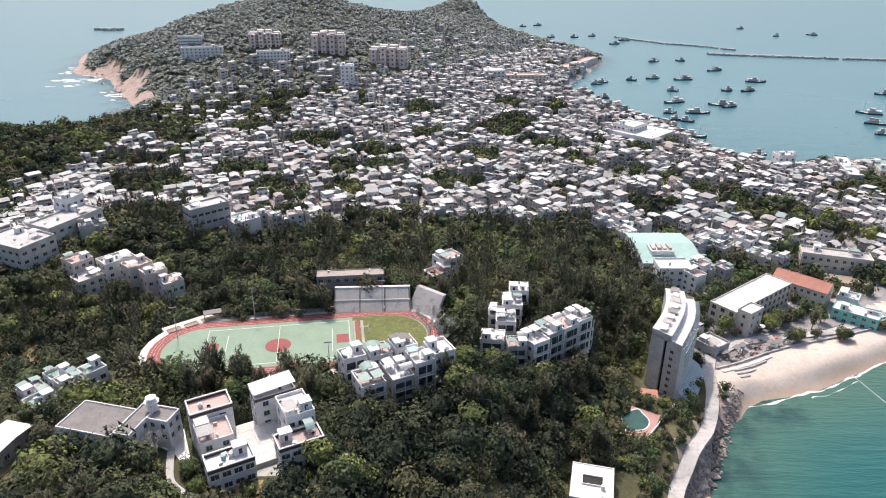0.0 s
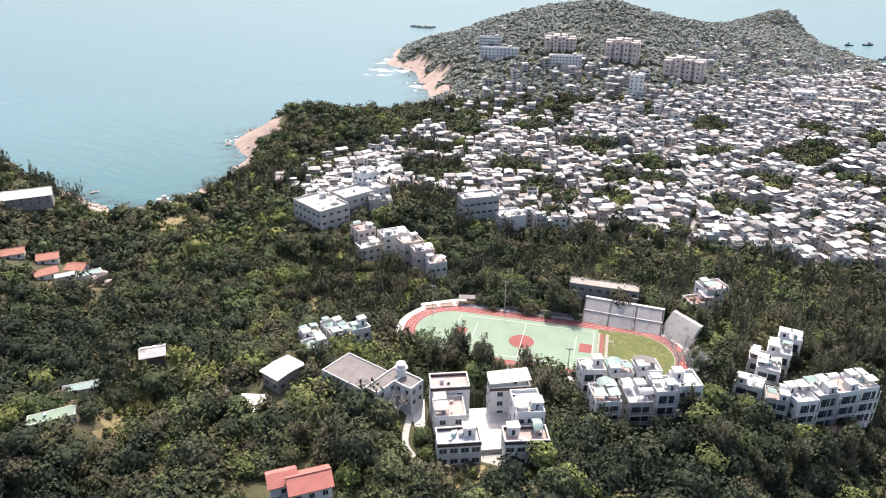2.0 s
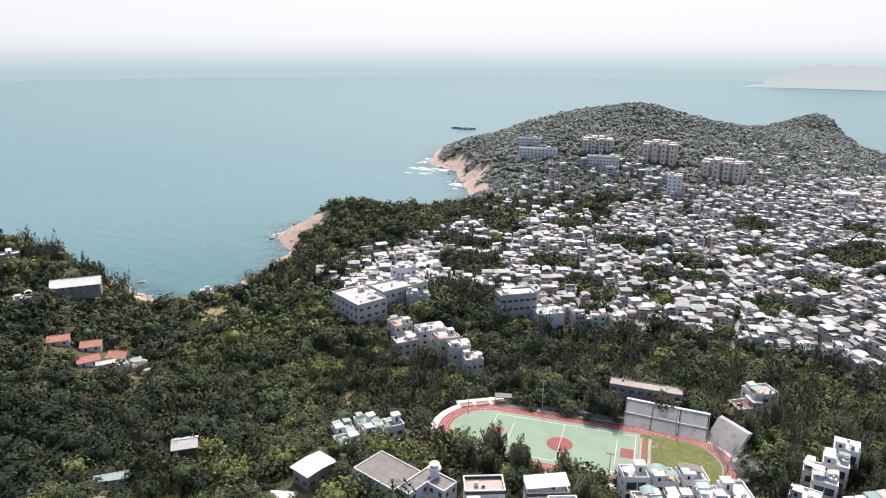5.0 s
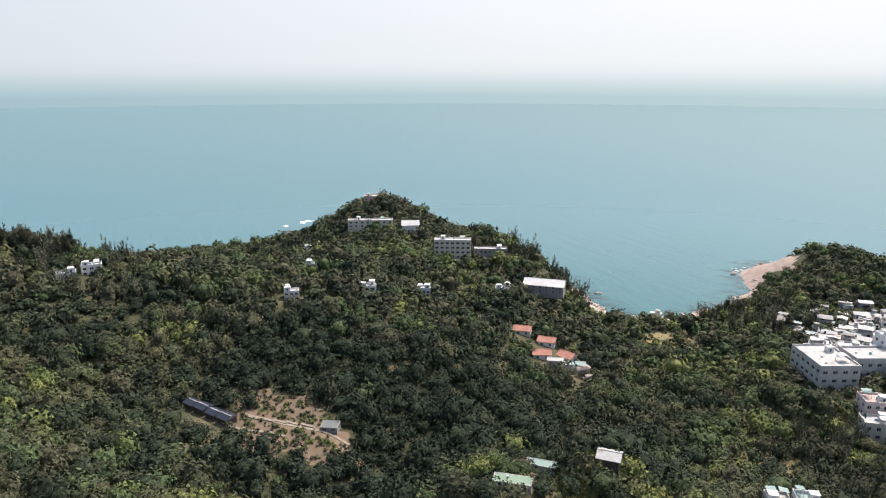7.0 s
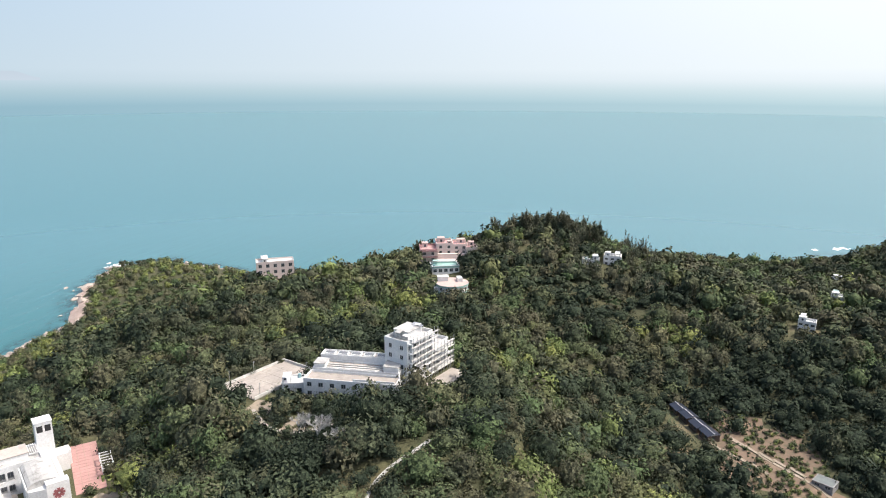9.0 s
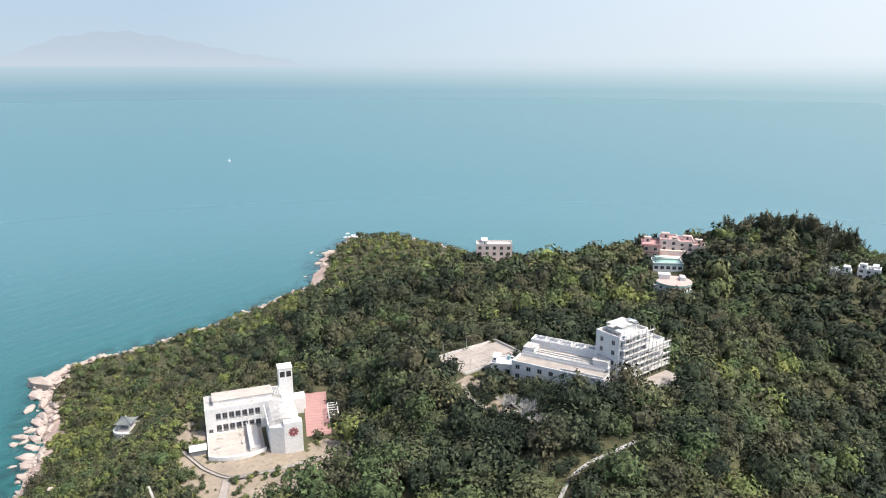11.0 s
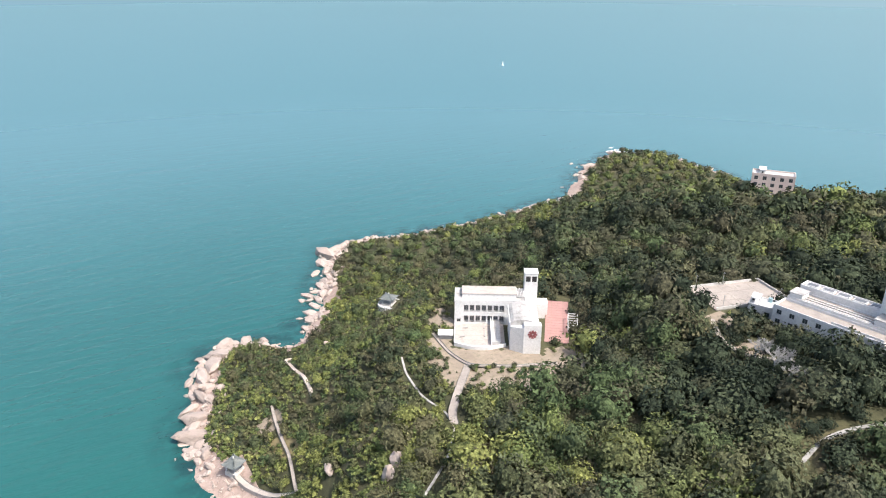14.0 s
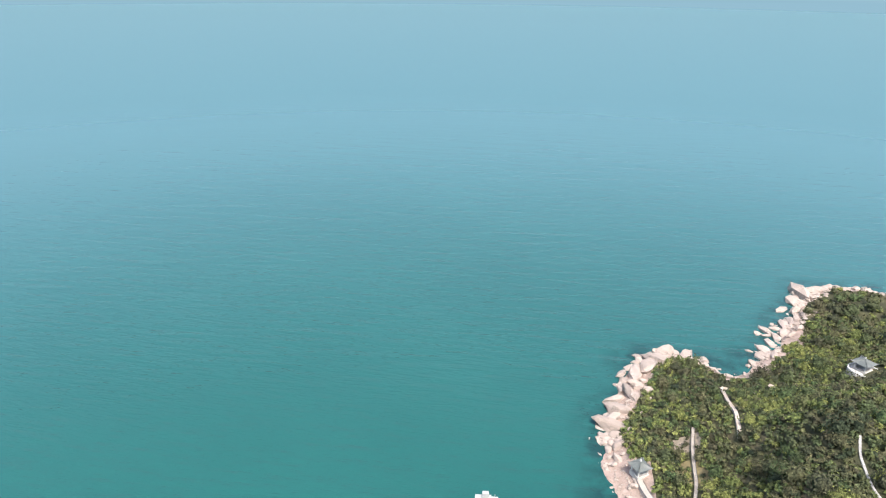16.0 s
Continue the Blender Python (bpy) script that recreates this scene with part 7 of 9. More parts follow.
# ---- farm in the valley ----
for k in range(4):
    farm = thing("farm_shed", pose(-249 + 5.7 * k, 14.2 + 3.2 * k, 29.8 + 0.25 * (k % 2), 0, 0, 29), "low farm shed under dark panels", "shed", "dark-roofed sheds")
    s = Shell()
    walled(s, 5.4, 4.6, 0, 2.4, 1, (2, 1, 2, 1), 1.2, 1.2, pane=1)
    part("wall", s, [WOODDARK, GLASS], farm)
    s = Shell()
    gable(s, 5.4, 4.6, 2.4, 0.7, 0.25, 0.1)
    part("roof", s, [SOLAR, GREY], farm)
    s = Shell()
    s.box(-2.95, 2.95, -0.12, 0.12, 3.1, 3.3)
    part("ridge", s, [PALEROOF], farm)
clear(-238, 18, 14, 6, 29, 0)
flat_block("farm_shed", "small grey-green shed at the edge of the plots", "shed", -213, 56, 29, 31.2, 6, 5, 60, 1, (2, 1, 1, 1), DULLGREY, ROOFSLATE, 171, rail=0.1, dress={"hut": False, "sheets": 0, "tanks": 0, "bits": 0})
for k in range(9):
    s = Shell()
    x_, y_ = -231 + 3.4 * (k % 5) + 5 * (k // 5), 33 + 4.0 * (k % 5) - 7 * (k // 5)
    s.box(-3.2, 3.2, -0.6, 0.6, 0, 0.35)
    bed = thing("vegetable_bed", pose(x_, y_, ground_at(x_, y_), 0, 0, 40), "raised earth bed on a farm terrace", "garden bed", "farm beds")
    part("soil", s, [EARTH], bed)

# ---- pavilions ----
def pavilion(x, y, z, size, turn, label):
    root = thing("pavilion", pose(x, y, z, 0, 0, turn), label, "pavilion", "shore pavilions")
    s_ = Shell()
    s_.box(-size * 0.85, size * 0.85, -size * 0.85, size * 0.85, -1.2, 0.3)
    part("base", s_, [PALECON], root)
    for u in (-0.68, 0.68):
        for v in (-0.68, 0.68):
            s_ = Shell()
            s_.box(u * size - 0.15, u * size + 0.15, v * size - 0.15, v * size + 0.15, 0.3, 2.9)
            part("post", s_, [WHITE], root)
    for q in (0, 90, 180):
        s_ = Shell()
        s_.box(-size * 0.62, size * 0.62, -size * 0.74, -size * 0.62, 0.3, 0.75, 0, q)
        part("bench", s_, [CONCRETE], root)
    # four curved slopes that sweep up at the corners
    s_ = Shell()
    rings = [(1.12, 2.85), (0.85, 3.0), (0.55, 3.4), (0.28, 3.95), (0.04, 4.6)]
    for (k0, z0), (k1, z1) in zip(rings, rings[1:]):
        for q in range(4):
            c_, n_ = math.cos(radians(90 * q)), math.sin(radians(90 * q))
            for w0, w1 in ((-1, -0.6), (-0.6, 0.6), (0.6, 1)):
                p_ = []
                for kk, zz, w in ((k0, z0, w0), (k0, z0, w1), (k1, z1, w1), (k1, z1, w0)):
                    lift = 0.35 * kk * (abs(w) == 1)
                    u, v = w * kk * size, -kk * size * (1 + 0.05 * (abs(w) == 1))
                    p_.append((c_ * u - n_ * v, n_ * u + c_ * v, zz + lift))
                s_.quad(p_)
    s_.box(-size, size, -size, size, 2.75, 2.84)
    part("roof", s_, [ROOFSLATE], root, "grey glazed tile roof with upturned corners")
    s_ = Shell()
    s_.box(-0.18, 0.18, -0.18, 0.18, 4.5, 5.1)
    part("finial", s_, [WHITE], root)
    clear(x, y, size, size, 0, 1.5)


pav_z = ground_at(-122, -240)
pavilion(-122, -240, pav_z + 1.2, 2.9, 35, "open pavilion with grey tiled roof on the hill")
s = Shell()
edge_ = [(5.6 * math.cos(q), 5.0 * math.sin(q)) for q in np.linspace(0, 2 * np.pi, 28, False)]
s.prism(edge_, -4, 0)
for k in range(22):
    (ax, ay), (bx, by) = edge_[k], edge_[k + 1]
    s.quad([(ax, ay, 0), (bx, by, 0), (bx, by, 0.9), (ax, ay, 0.9)], 1)
    s.quad([(0.95 * bx, 0.95 * by, 0), (0.95 * ax, 0.95 * ay, 0), (0.95 * ax, 0.95 * ay, 0.9), (0.95 * bx, 0.95 * by, 0.9)], 1)
    s.quad([(ax, ay, 0.9), (bx, by, 0.9), (0.95 * bx, 0.95 * by, 0.9), (0.95 * ax, 0.95 * ay, 0.9)], 1)
lookout_floor = thing("pavilion_terrace", pose(-122, -238.5, pav_z + 0.9, 0, 0, 150), "round pale terrace with a white parapet beneath a pavilion", "terrace")
part("floor", s, [PALECON, WHITE], lookout_floor)
clear(-122, -238.5, 5, 5, 0, 1)
clear(-118.6, -231.5, 5, 4, 60, 0)
pavilion(-36, -180, ground_at(-36, -180) + 0.6, 2.5, 30, "small open shore pavilion with grey tiled roof")


# ---- the town ----
GROVES = [(-60, 395, 13), (-15, 360, 12), (25, 470, 14), (118, 372, 15), (205, 350, 14), (180, 300, 12), (75, 345, 13), (-130, 430, 15), (-175, 380, 14), (-105, 500, 16), (60, 560, 20),
          (-20, 590, 18), (235, 385, 10), (-150, 335, 18), (20, 400, 9), (-40, 470, 10), (145, 420, 8), (-190, 450, 16), (60, 620, 15)]
GROVES += [(-180, 400, 24), (-54, 478, 14), (48, 532, 22), (183, 368, 20), (262, 404, 14), (-150, 318, 24), (-136, 438, 14), (-35, 440, 12), (-95, 505, 16), (-150, 575, 24), (76, 398, 10), (-150, 535, 16), (0, 408, 12), (-210, 445, 18), (-196, 502, 18),
           (30, 455, 9), (138, 292, 13), (168, 298, 12), (-62, 436, 15), (92, 452, 12), (-104, 396, 14), (142, 482, 10), (-12, 522, 14), (100, 604, 14), (-40, 345, 14), (30, 336, 13), (-90, 352, 15)]
flat_block("market_hall", "big white market hall with a two-level flat roof", "hall", 154, 517, 3, 12, 36, 36, 45, 2, (8, 8, 8, 8), WHITE, PALEROOF, 200, wide=2.5, dress={"bits": 4, "sheets": 0})
flat_block("market_hall", "raised white roof storey of the market hall", "hall", 146, 524, 12.2, 16, 20, 18, 45, 1, (5, 5, 5, 5), WHITE, PALEROOF, 201, wide=2.0, dress={"bits": 2, "sheets": 0})
flat_block("harbour_block", "plain white block on the harbour front", "building", 231, 447, 3, 15, 12, 9, 5, 3, (3, 2, 3, 2), WHITE, PALEROOF, 202)
flat_block("pier_house", "long pale pier building on the harbour", "pier building", 272, 441, 2, 9, 9, 44, -15, 2, (2, 10, 2, 10), GREY, PALEROOF, 203)
flat_block("pier_house", "long pale pier building with teal roof", "pier building", 300, 445, 2, 8, 14, 30, -15, 2, (3, 7, 3, 7), CREAM, ROOFTEAL, 204)
flat_block("town_school", "long tan school with a pale roof near the shore", "school", 84, 702, 12, 20, 40, 14, 2, 3, (10, 4, 10, 4), CREAM, ROOFTAN, 205, wide=2.0)
flat_block("town_school", "pale school hall near the far shore", "school", 52, 706, 14, 24, 20, 18, 4, 3, (5, 5, 5, 5), WHITE, PALEROOF, 206, wide=2.0)
flat_block("wharf_shed", "long tan wharf shed by the far quay", "shed", 165, 850, 2, 8, 90, 12, 55, 1, (14, 3, 14, 3), CREAM, ROOFTAN, 207, dress={"hut": False, "sheets": 0})
for x_, y_, z_, h_, w_, t_ in ((-116, 722, 38, 17, 34, 3), (-181, 726, 43, 12, 32, 10), (-54, 710, 28, 15, 38, -4)):
    apt = flat_block("apartment_house", "pale pink apartment house with stepped roofline on the far hill", "apartment house", x_, y_, z_, z_ + h_, w_, 12, t_, max(4, h_ // 4), (9, 3, 9, 3), PALEPINK, PALEROOF, 210, wide=1.6, group="far apartment houses", tree_gap=5)
    s = Shell()
    for k in range(4):
        s.box(-w_ / 2 + 1 + k * w_ / 4, -w_ / 2 + w_ / 4 - 1 + k * w_ / 4, -4, 4, h_, h_ + 2.5 + 2.0 * (k in (1, 2)))
    part("roof_house", s, [PALEPINK], apt)
    for k in range(4):
        s = Shell()
        n_ = max(4, h_ // 4)
        walled(s, w_ / 4 - 3.2, 3.6, 0, h_ + (0.8, 3.6, 2.4, 1.2)[k], n_, (1, 1, 0, 1), 1.7, 1.6, pane=1)
        s.box(-w_ / 8 + 1.2, w_ / 8 - 1.2, -2.1, 2.1, h_ + (0.8, 3.6, 2.4, 1.2)[k], h_ + (0.8, 3.6, 2.4, 1.2)[k] + 0.4, 2)
        part("stair_tower", s, [PALEPINK, GLASS, PALEROOF], apt).matrix_local = pose(-w_ / 2 + (k + 0.5) * w_ / 4, -7.6, 0)
        for i in range(1, n_):
            s = Shell()
            s.box(-1.3, 1.3, -1.0, 0.0, i * h_ / n_ - 0.1, i * h_ / n_ + 0.9)
            part("balcony", s, [WHITE], apt).matrix_local = pose(-w_ / 2 + (k + 1) * w_ / 4 - 0.4, -6.0, 0)
    clear(x_ + 3, y_ - 14, w_ / 2, 8, 0, 1)
flat_block("tower_block", "slim white six-storey block at the foot of the far hill", "tower block", -88, 645, 18, 38, 12, 9, 5, 6, (3, 3, 3, 3), WHITE, PALEROOF, 215)
for x_, y_, w_ in ((-240, 706, 40), (-166, 692, 32), (-262, 738, 24)):
    flat_block("terrace_row", "pale terrace row on the far hillside", "terrace", x_, y_, ground_at(x_, y_), ground_at(x_, y_) + 9, w_, 8, 10, 3, (10, 2, 10, 2), WHITE, PALEROOF, 216, group="far terraces", tree_gap=5)

house_rng = random.Random(11)
HOUSES = []
for k, (w_, d_, n_, wall_, roof_) in enumerate([(6.6, 6.2, 2, DULLWHITE, TOWNROOF), (5.8, 6.6, 2, DULLWHITE, PALECON), (7.4, 6.0, 3, GREY, TOWNROOF), (5.6, 5.6, 2, CREAM, PALECON), (6.4, 7.4, 2, DULLWHITE, PALEROOF), (7.6, 6.2, 3, WHITE, ROOFTAN),
                                                (5.8, 6.0, 3, GREY, PALEROOF), (6.6, 5.4, 2, GREY, PALEROOF)]):
    HOUSES.append((w_, d_, n_, wall_, roof_))


def town_angle(x, y):
    return 32 + 26 * float(ripple(np.array(x), np.array(y), 60.0)) + 8 * house_rng.uniform(-1, 1)


tr = np.random.default_rng(3)
hx, hy = jitter_grid(-260, 590, 220, 1000, 6.6, tr)
ok = in_ring(TOWN, hx, hy) & is_clear(hx, hy) & (coast_distance(hx, hy) > 5)
for cx, cy, r in GROVES:
    ok &= np.hypot(hx - cx, hy - cy) > r
ok &= (tr.random(len(hx)) < 0.93) & (ripple(hx, hy, 17) < 0.56)
spots = list(zip(hx[ok], hy[ok]))
# houses climbing the far hill and the slopes round the town
for cx, cy, r, n in ((-150, 660, 45, 60), (-60, 650, 40, 40), (-210, 610, 40, 30), (0, 760, 50, 36), (60, 860, 60, 40), (110, 960, 50, 25), (-30, 900, 60, 16), (60, 1250, 60, 16), (-190, 560, 30, 26), (-215, 330, 26, 26), (-235, 380, 22, 18)):
    for k in range(n):
        q, u = house_rng.uniform(0, 2 * math.pi), r * math.sqrt(house_rng.random())
        spots.append((cx + 1.6 * u * math.cos(q), cy + u * math.sin(q)))
spots = [p_ for p_ in spots if float(coast_distance(np.array(p_[0]), np.array(p_[1]))) > 5]
spots.sort(key=lambda p_: math.hypot(*p_))
base_z = land(np.array([p_[0] for p_ in spots]), np.array([p_[1] for p_ in spots]))
NEAREST = 64
made = {}
for k, ((x_, y_), g_) in enumerate(zip(spots[:NEAREST], base_z)):
    j = house_rng.randrange(len(HOUSES))
    w_, d_, n_, wall_, roof_ = HOUSES[j]
    ang = town_angle(x_, y_) + house_rng.choice((0, 90))
    if j not in made:
        made[j] = flat_block("town_house", ("white", "dull white", "grey", "cream", "dull white", "white", "grey", "grey")[j] + " flat-roofed town house with rooftop clutter", "house", x_, y_, g_ - 0.2, g_ - 0.2 + 2.9 * n_, w_, d_, ang, n_,
                             (2, 0, 2, 0), wall_, roof_, 300 + j, group="town houses", dress={"hut": j % 2 == 0, "sheets": 1 + j % 2, "tanks": 1, "bits": 0}, wide=1.4)
    else:
        copy_thing(made[j], pose(x_, y_, g_ - 0.2, 0, 0, ang))
    clear(x_, y_, 3.5, 3.5, 0, 0.5)

# the rest of the town, too many to count
MATS = [TOWNWALLS, TOWNROOFS, TOWNSHEETS, FARGLASS, METAL, DARK]


def town_kind(k, plain=False):
    """One small house: storeys with window holes and a canopy line, parapet roof, stair hut, tilted sheet roofs, tanks."""
    rng = random.Random(500 + k)
    w_, d_, n_ = rng.choice((5.0, 5.6, 6.2, 7.0)), rng.choice((5.2, 6.0, 6.8)), rng.choice((1, 2, 2, 2, 3, 3))
    s = Shell()
    h_ = 2.8 * n_
    walled(s, w_, d_, 0, h_, 1, (0, 0, 0, 0), 1, 1)
    for (cx, cy), (ux, uy), (nx_, ny_), length, turn in wall_sides(w_, d_):
        m_ = 1 if plain else rng.choice((2, 2, 3))
        for i in range(n_):
            for j in range(m_):
                u, z_, e = length * (j + 0.5) / m_, 2.8 * i + 0.9, length * 0.3 if plain else rng.choice((0.4, 0.55, 0.75))
                s.quad([(cx + ux * (u + q) + nx_ * 0.03, cy + uy * (u + q) + ny_ * 0.03, z_ + t_) for q, t_ in ((-e, 0), (e, 0), (e, 1.35), (-e, 1.35))], 3 if rng.random() < 0.75 else 5)
            if rng.random() < 0.35 and not plain:
                s.box(*sorted((cx + ux * 0.3, cx + ux * (length - 0.3) + nx_ * 0.7)), *sorted((cy + uy * 0.3, cy + uy * (length - 0.3) + ny_ * 0.7)), 2.8 * i + 2.5, 2.8 * i + 2.62, 0)
    parapet(s, w_, d_, h_, rng.choice((0.3, 0.7, 0.9)), 0.16, floor=1)
    style = rng.randrange(6)
    if style in (0, 1, 4):
        u0, v0 = rng.choice((-w_ / 2 + 0.2, 0.3)), rng.choice((-d_ / 2 + 0.2, 0.2))
        s.box(u0, u0 + 2.3, v0, v0 + 2.4, h_, h_ + 2.2, 0)
        s.box(u0 - 0.2, u0 + 2.5, v0 - 0.2, v0 + 2.6, h_ + 2.2, h_ + 2.32, 1)
    if style != 1:
        cover = {0: (-0.5, 0.05, -0.5, 0.5), 2: (-0.54, 0.54, -0.54, 0.54), 3: (-0.54, 0.54, -0.54, 0.1), 4: (-0.1, 0.54, -0.5, 0.5), 5: (-0.54, 0.54, -0.54, 0.54)}[style]
        u0, u1, v0, v1 = cover[0] * w_, cover[1] * w_, cover[2] * d_, cover[3] * d_
        za, zb = h_ + rng.choice((1.2, 1.6, 2.0)), h_ + rng.choice((2.0, 2.3, 2.6))
        halves = [(v0, v1, za, zb)] if style != 5 else [(v0, (v0 + v1) / 2, za, zb + 0.3), ((v0 + v1) / 2, v1, zb + 0.3, za)]
        for a0, a1, z0, z1 in halves:
            s.quad([(u0, a0, z0), (u1, a0, z0), (u1, a1, z1), (u0, a1, z1)], 2)
            s.quad([(u0, a0, z0 - 0.12), (u0, a1, z1 - 0.12), (u1, a1, z1 - 0.12), (u1, a0, z0 - 0.12)], 2)
            s.quad([(u0, a0, z0 - 0.12), (u1, a0, z0 - 0.12), (u1, a0, z0), (u0, a0, z0)], 2)
            s.quad([(u1, a0, z0 - 0.12), (u1, a1, z1 - 0.12), (u1, a1, z1), (u1, a0, z0)], 2)
            s.quad([(u0, a1, z1 - 0.12), (u0, a0, z0 - 0.12), (u0, a0, z0), (u0, a1, z1)], 2)
            for i in range(0 if plain else 3):
                q = u0 + (u1 - u0) * (i + 0.5) / 3
                s.quad([(q - 0.05, a0, z0 + 0.03), (q + 0.05, a0, z0 + 0.03), (q + 0.05, a1, z1 + 0.03), (q - 0.05, a1, z1 + 0.03)], 1)
        for px, py in () if plain else ((u0 + 0.2, v0 + 0.2), (u1 - 0.2, v0 + 0.2), (u0 + 0.2, v1 - 0.2), (u1 - 0.2, v1 - 0.2)):
            s.box(px - 0.05, px + 0.05, py - 0.05, py + 0.05, h_ - 0.1, min(za, zb) - 0.05, 4)
    for i in range(0 if plain else rng.randrange(3)):
        px, py = rng.uniform(-0.4, 0.4) * w_, rng.uniform(-0.4, 0.4) * d_
        s.box(px - 0.5, px + 0.5, py - 0.5, py + 0.5, h_, h_ + 1.1, rng.choice((0, 2, 4)))
    return np.array(s.v), np.array(s.f), np.array(s.m)


kinds, plain_kinds = [town_kind(k) for k in range(22)], [town_kind(k, True) for k in range(22)]
vs, fs, ms_, tones, base = [], [], [], [], 0
for (x_, y_), g_ in zip(spots[NEAREST:], base_z[NEAREST:]):
    v, f, m_ = (kinds if math.hypot(x_, y_) < 430 else plain_kinds)[house_rng.randrange(len(kinds))]
    q = radians(town_angle(x_, y_) + house_rng.choice((0, 90, 180, 270)))
    c, s_ = math.cos(q), math.sin(q)
    g = house_rng.uniform(0.68, 1.06)
    tall_ = house_rng.choice((0.65, 0.75, 0.85, 0.95))
    p_ = np.stack([x_ + g * (v[:, 0] * c - v[:, 1] * s_), y_ + g * (v[:, 0] * s_ + v[:, 1] * c), g_ - 0.2 + v[:, 2] * tall_], 1)
    vs.append(p_)
    fs.append(f + base)
    ms_.append(m_)
    tones.append(np.full(len(v), house_rng.random(), np.float32))
    base += len(v)
    if math.hypot(x_, y_) > 560:
        clear(x_, y_, 3.0, 3.0, 0, 0.5)
far_mesh = mesh_of("far_town", np.concatenate(vs), np.concatenate(fs), MATS, np.concatenate(ms_))
far_mesh.attributes.new("house_tone", "FLOAT", "POINT").data.foreach_set("value", np.concatenate(tones))
tagged(new("far_town", far_mesh), "dense white and grey flat-roofed town houses", "houses", kind="stuff")


# ---- boats, breakwaters ----
def boat(length, seed):
    rng = random.Random(seed)
    b_ = thing("fishing_boat", Matrix(), "moored fishing boat with dark hull and pale cabin", "boat", "moored boats")
    s_ = Shell()
    wide_ = length * 0.3
    secs = [(-0.5, 0.7, 1.6), (-0.25, 1.0, 1.3), (0.1, 1.0, 1.3), (0.35, 0.7, 1.7), (0.5, 0.08, 2.4)]
    for (u0, k0, h0), (u1, k1, h1) in zip(secs, secs[1:]):
        for sy in (-1, 1):
            q = [(u0 * length, sy * k0 * wide_ * 0.3, -0.3), (u1 * length, sy * k1 * wide_ * 0.3, -0.3), (u1 * length, sy * k1 * wide_ / 2, h1), (u0 * length, sy * k0 * wide_ / 2, h0)]
            s_.quad(q if sy < 0 else q[::-1])
        s_.quad([(u0 * length, -k0 * wide_ / 2, h0 - 0.3), (u1 * length, -k1 * wide_ / 2, h1 - 0.3), (u1 * length, k1 * wide_ / 2, h1 - 0.3), (u0 * length, k0 * wide_ / 2, h0 - 0.3)], 1)
    k0, h0 = secs[0][1:]
    s_.quad([(-length / 2, wide_ * k0 * 0.3, -0.3), (-length / 2, -wide_ * k0 * 0.3, -0.3), (-length / 2, -wide_ * k0 / 2, h0), (-length / 2, wide_ * k0 / 2, h0)])
    part("hull", s_, [HULL, CABIN], b_)
    s_ = Shell()
    s_.box(-0.38 * length, 0.05 * length, -wide_ * 0.32, wide_ * 0.32, 1.0, 3.4)
    s_.box(-0.44 * length, 0.1 * length, -wide_ * 0.4, wide_ * 0.4, 3.4, 3.6)
    s_.box(-0.2 * length, 0.02 * length, -wide_ * 0.24, wide_ * 0.24, 3.6, 5.4)
    part("cabin", s_, [CABIN], b_)
    for u in (0.22, -0.3):
        s_ = Shell()
        s_.box(u * length - 0.09, u * length + 0.09, -0.09, 0.09, 1.0, length * (0.42 if u > 0 else 0.3) + 1)
        part("mast", s_, [METAL], b_)
    return b_


BOATS = [(272, 902), (307, 907), (327, 840), (212, 778), (238, 788), (271, 783), (241, 721), (298, 723), (320, 723), (349, 772), (226, 668), (267, 657), (273, 650), (235, 625), (209, 624), (207, 599), (215, 593), (537, 1148),
         (603, 1164), (515, 1239), (393, 626), (373, 590), (378, 587), (363, 553), (236, 493), (177, 764), (168, 755), (161, 687), (138, 667), (159, 653), (146, 719), (171, 607), (204, 546), (208, 1123), (168, 1273), (141, 1256), (255, 1053),
         (171, 1122), (278, 1089), (238, 1137), (454, 709)]
fleet = [boat(17, 1), boat(22, 2), boat(12, 3)]
placed = set()
for k, (x_, y_) in enumerate(BOATS):
    j = 1 if k in (2, 5, 9, 10, 11, 13, 20, 32) else (2 if k in (6, 14, 15, 16, 24, 25, 26, 27, 28, 29, 30, 31) else k % 2 * 2)
    m = pose(x_, y_, 0, 0, 0, house_rng.uniform(-30, 30) + house_rng.choice((0, 180)))
    if j in placed:
        copy_thing(fleet[j], m)
    else:
        fleet[j].matrix_world = m
        placed.add(j)
ferry = boat(13, 4)
ferry.matrix_world = pose(-312, 296, 0, 0, 0, 40)
tagged(ferry, "small wooden boat moored in the cove")
ferry.name = "wooden_boat"
launch = boat(9, 5)
launch.matrix_world = pose(9.8, -163.0, 0.1, 0, 0, 185)
launch.name = "motor_launch"
tagged(launch, "white motor launch running close to shore", group="launches")
part("white_topsides", canopy_shell(7, 2.6, 1.9, 0.0), [WHITE, WHITE], launch).matrix_local = pose(-0.5, 0, 0.8)
# a far sailing vessel, simplified to a float and a post
sail = thing("channel_buoy", pose(-702, -941, 0, 0, 0, 0), "small white sailing vessel out at sea, simplified to float and post", "buoy")
s = Shell()
s.prism([(2.2 * math.cos(radians(45 * k)), 2.2 * math.sin(radians(45 * k))) for k in range(8)], -0.5, 1.5)
s.prism([(0.8 * math.cos(radians(45 * k)), 0.8 * math.sin(radians(45 * k))) for k in range(8)], 1.5, 6)
part("float", s, [WHITE], sail)


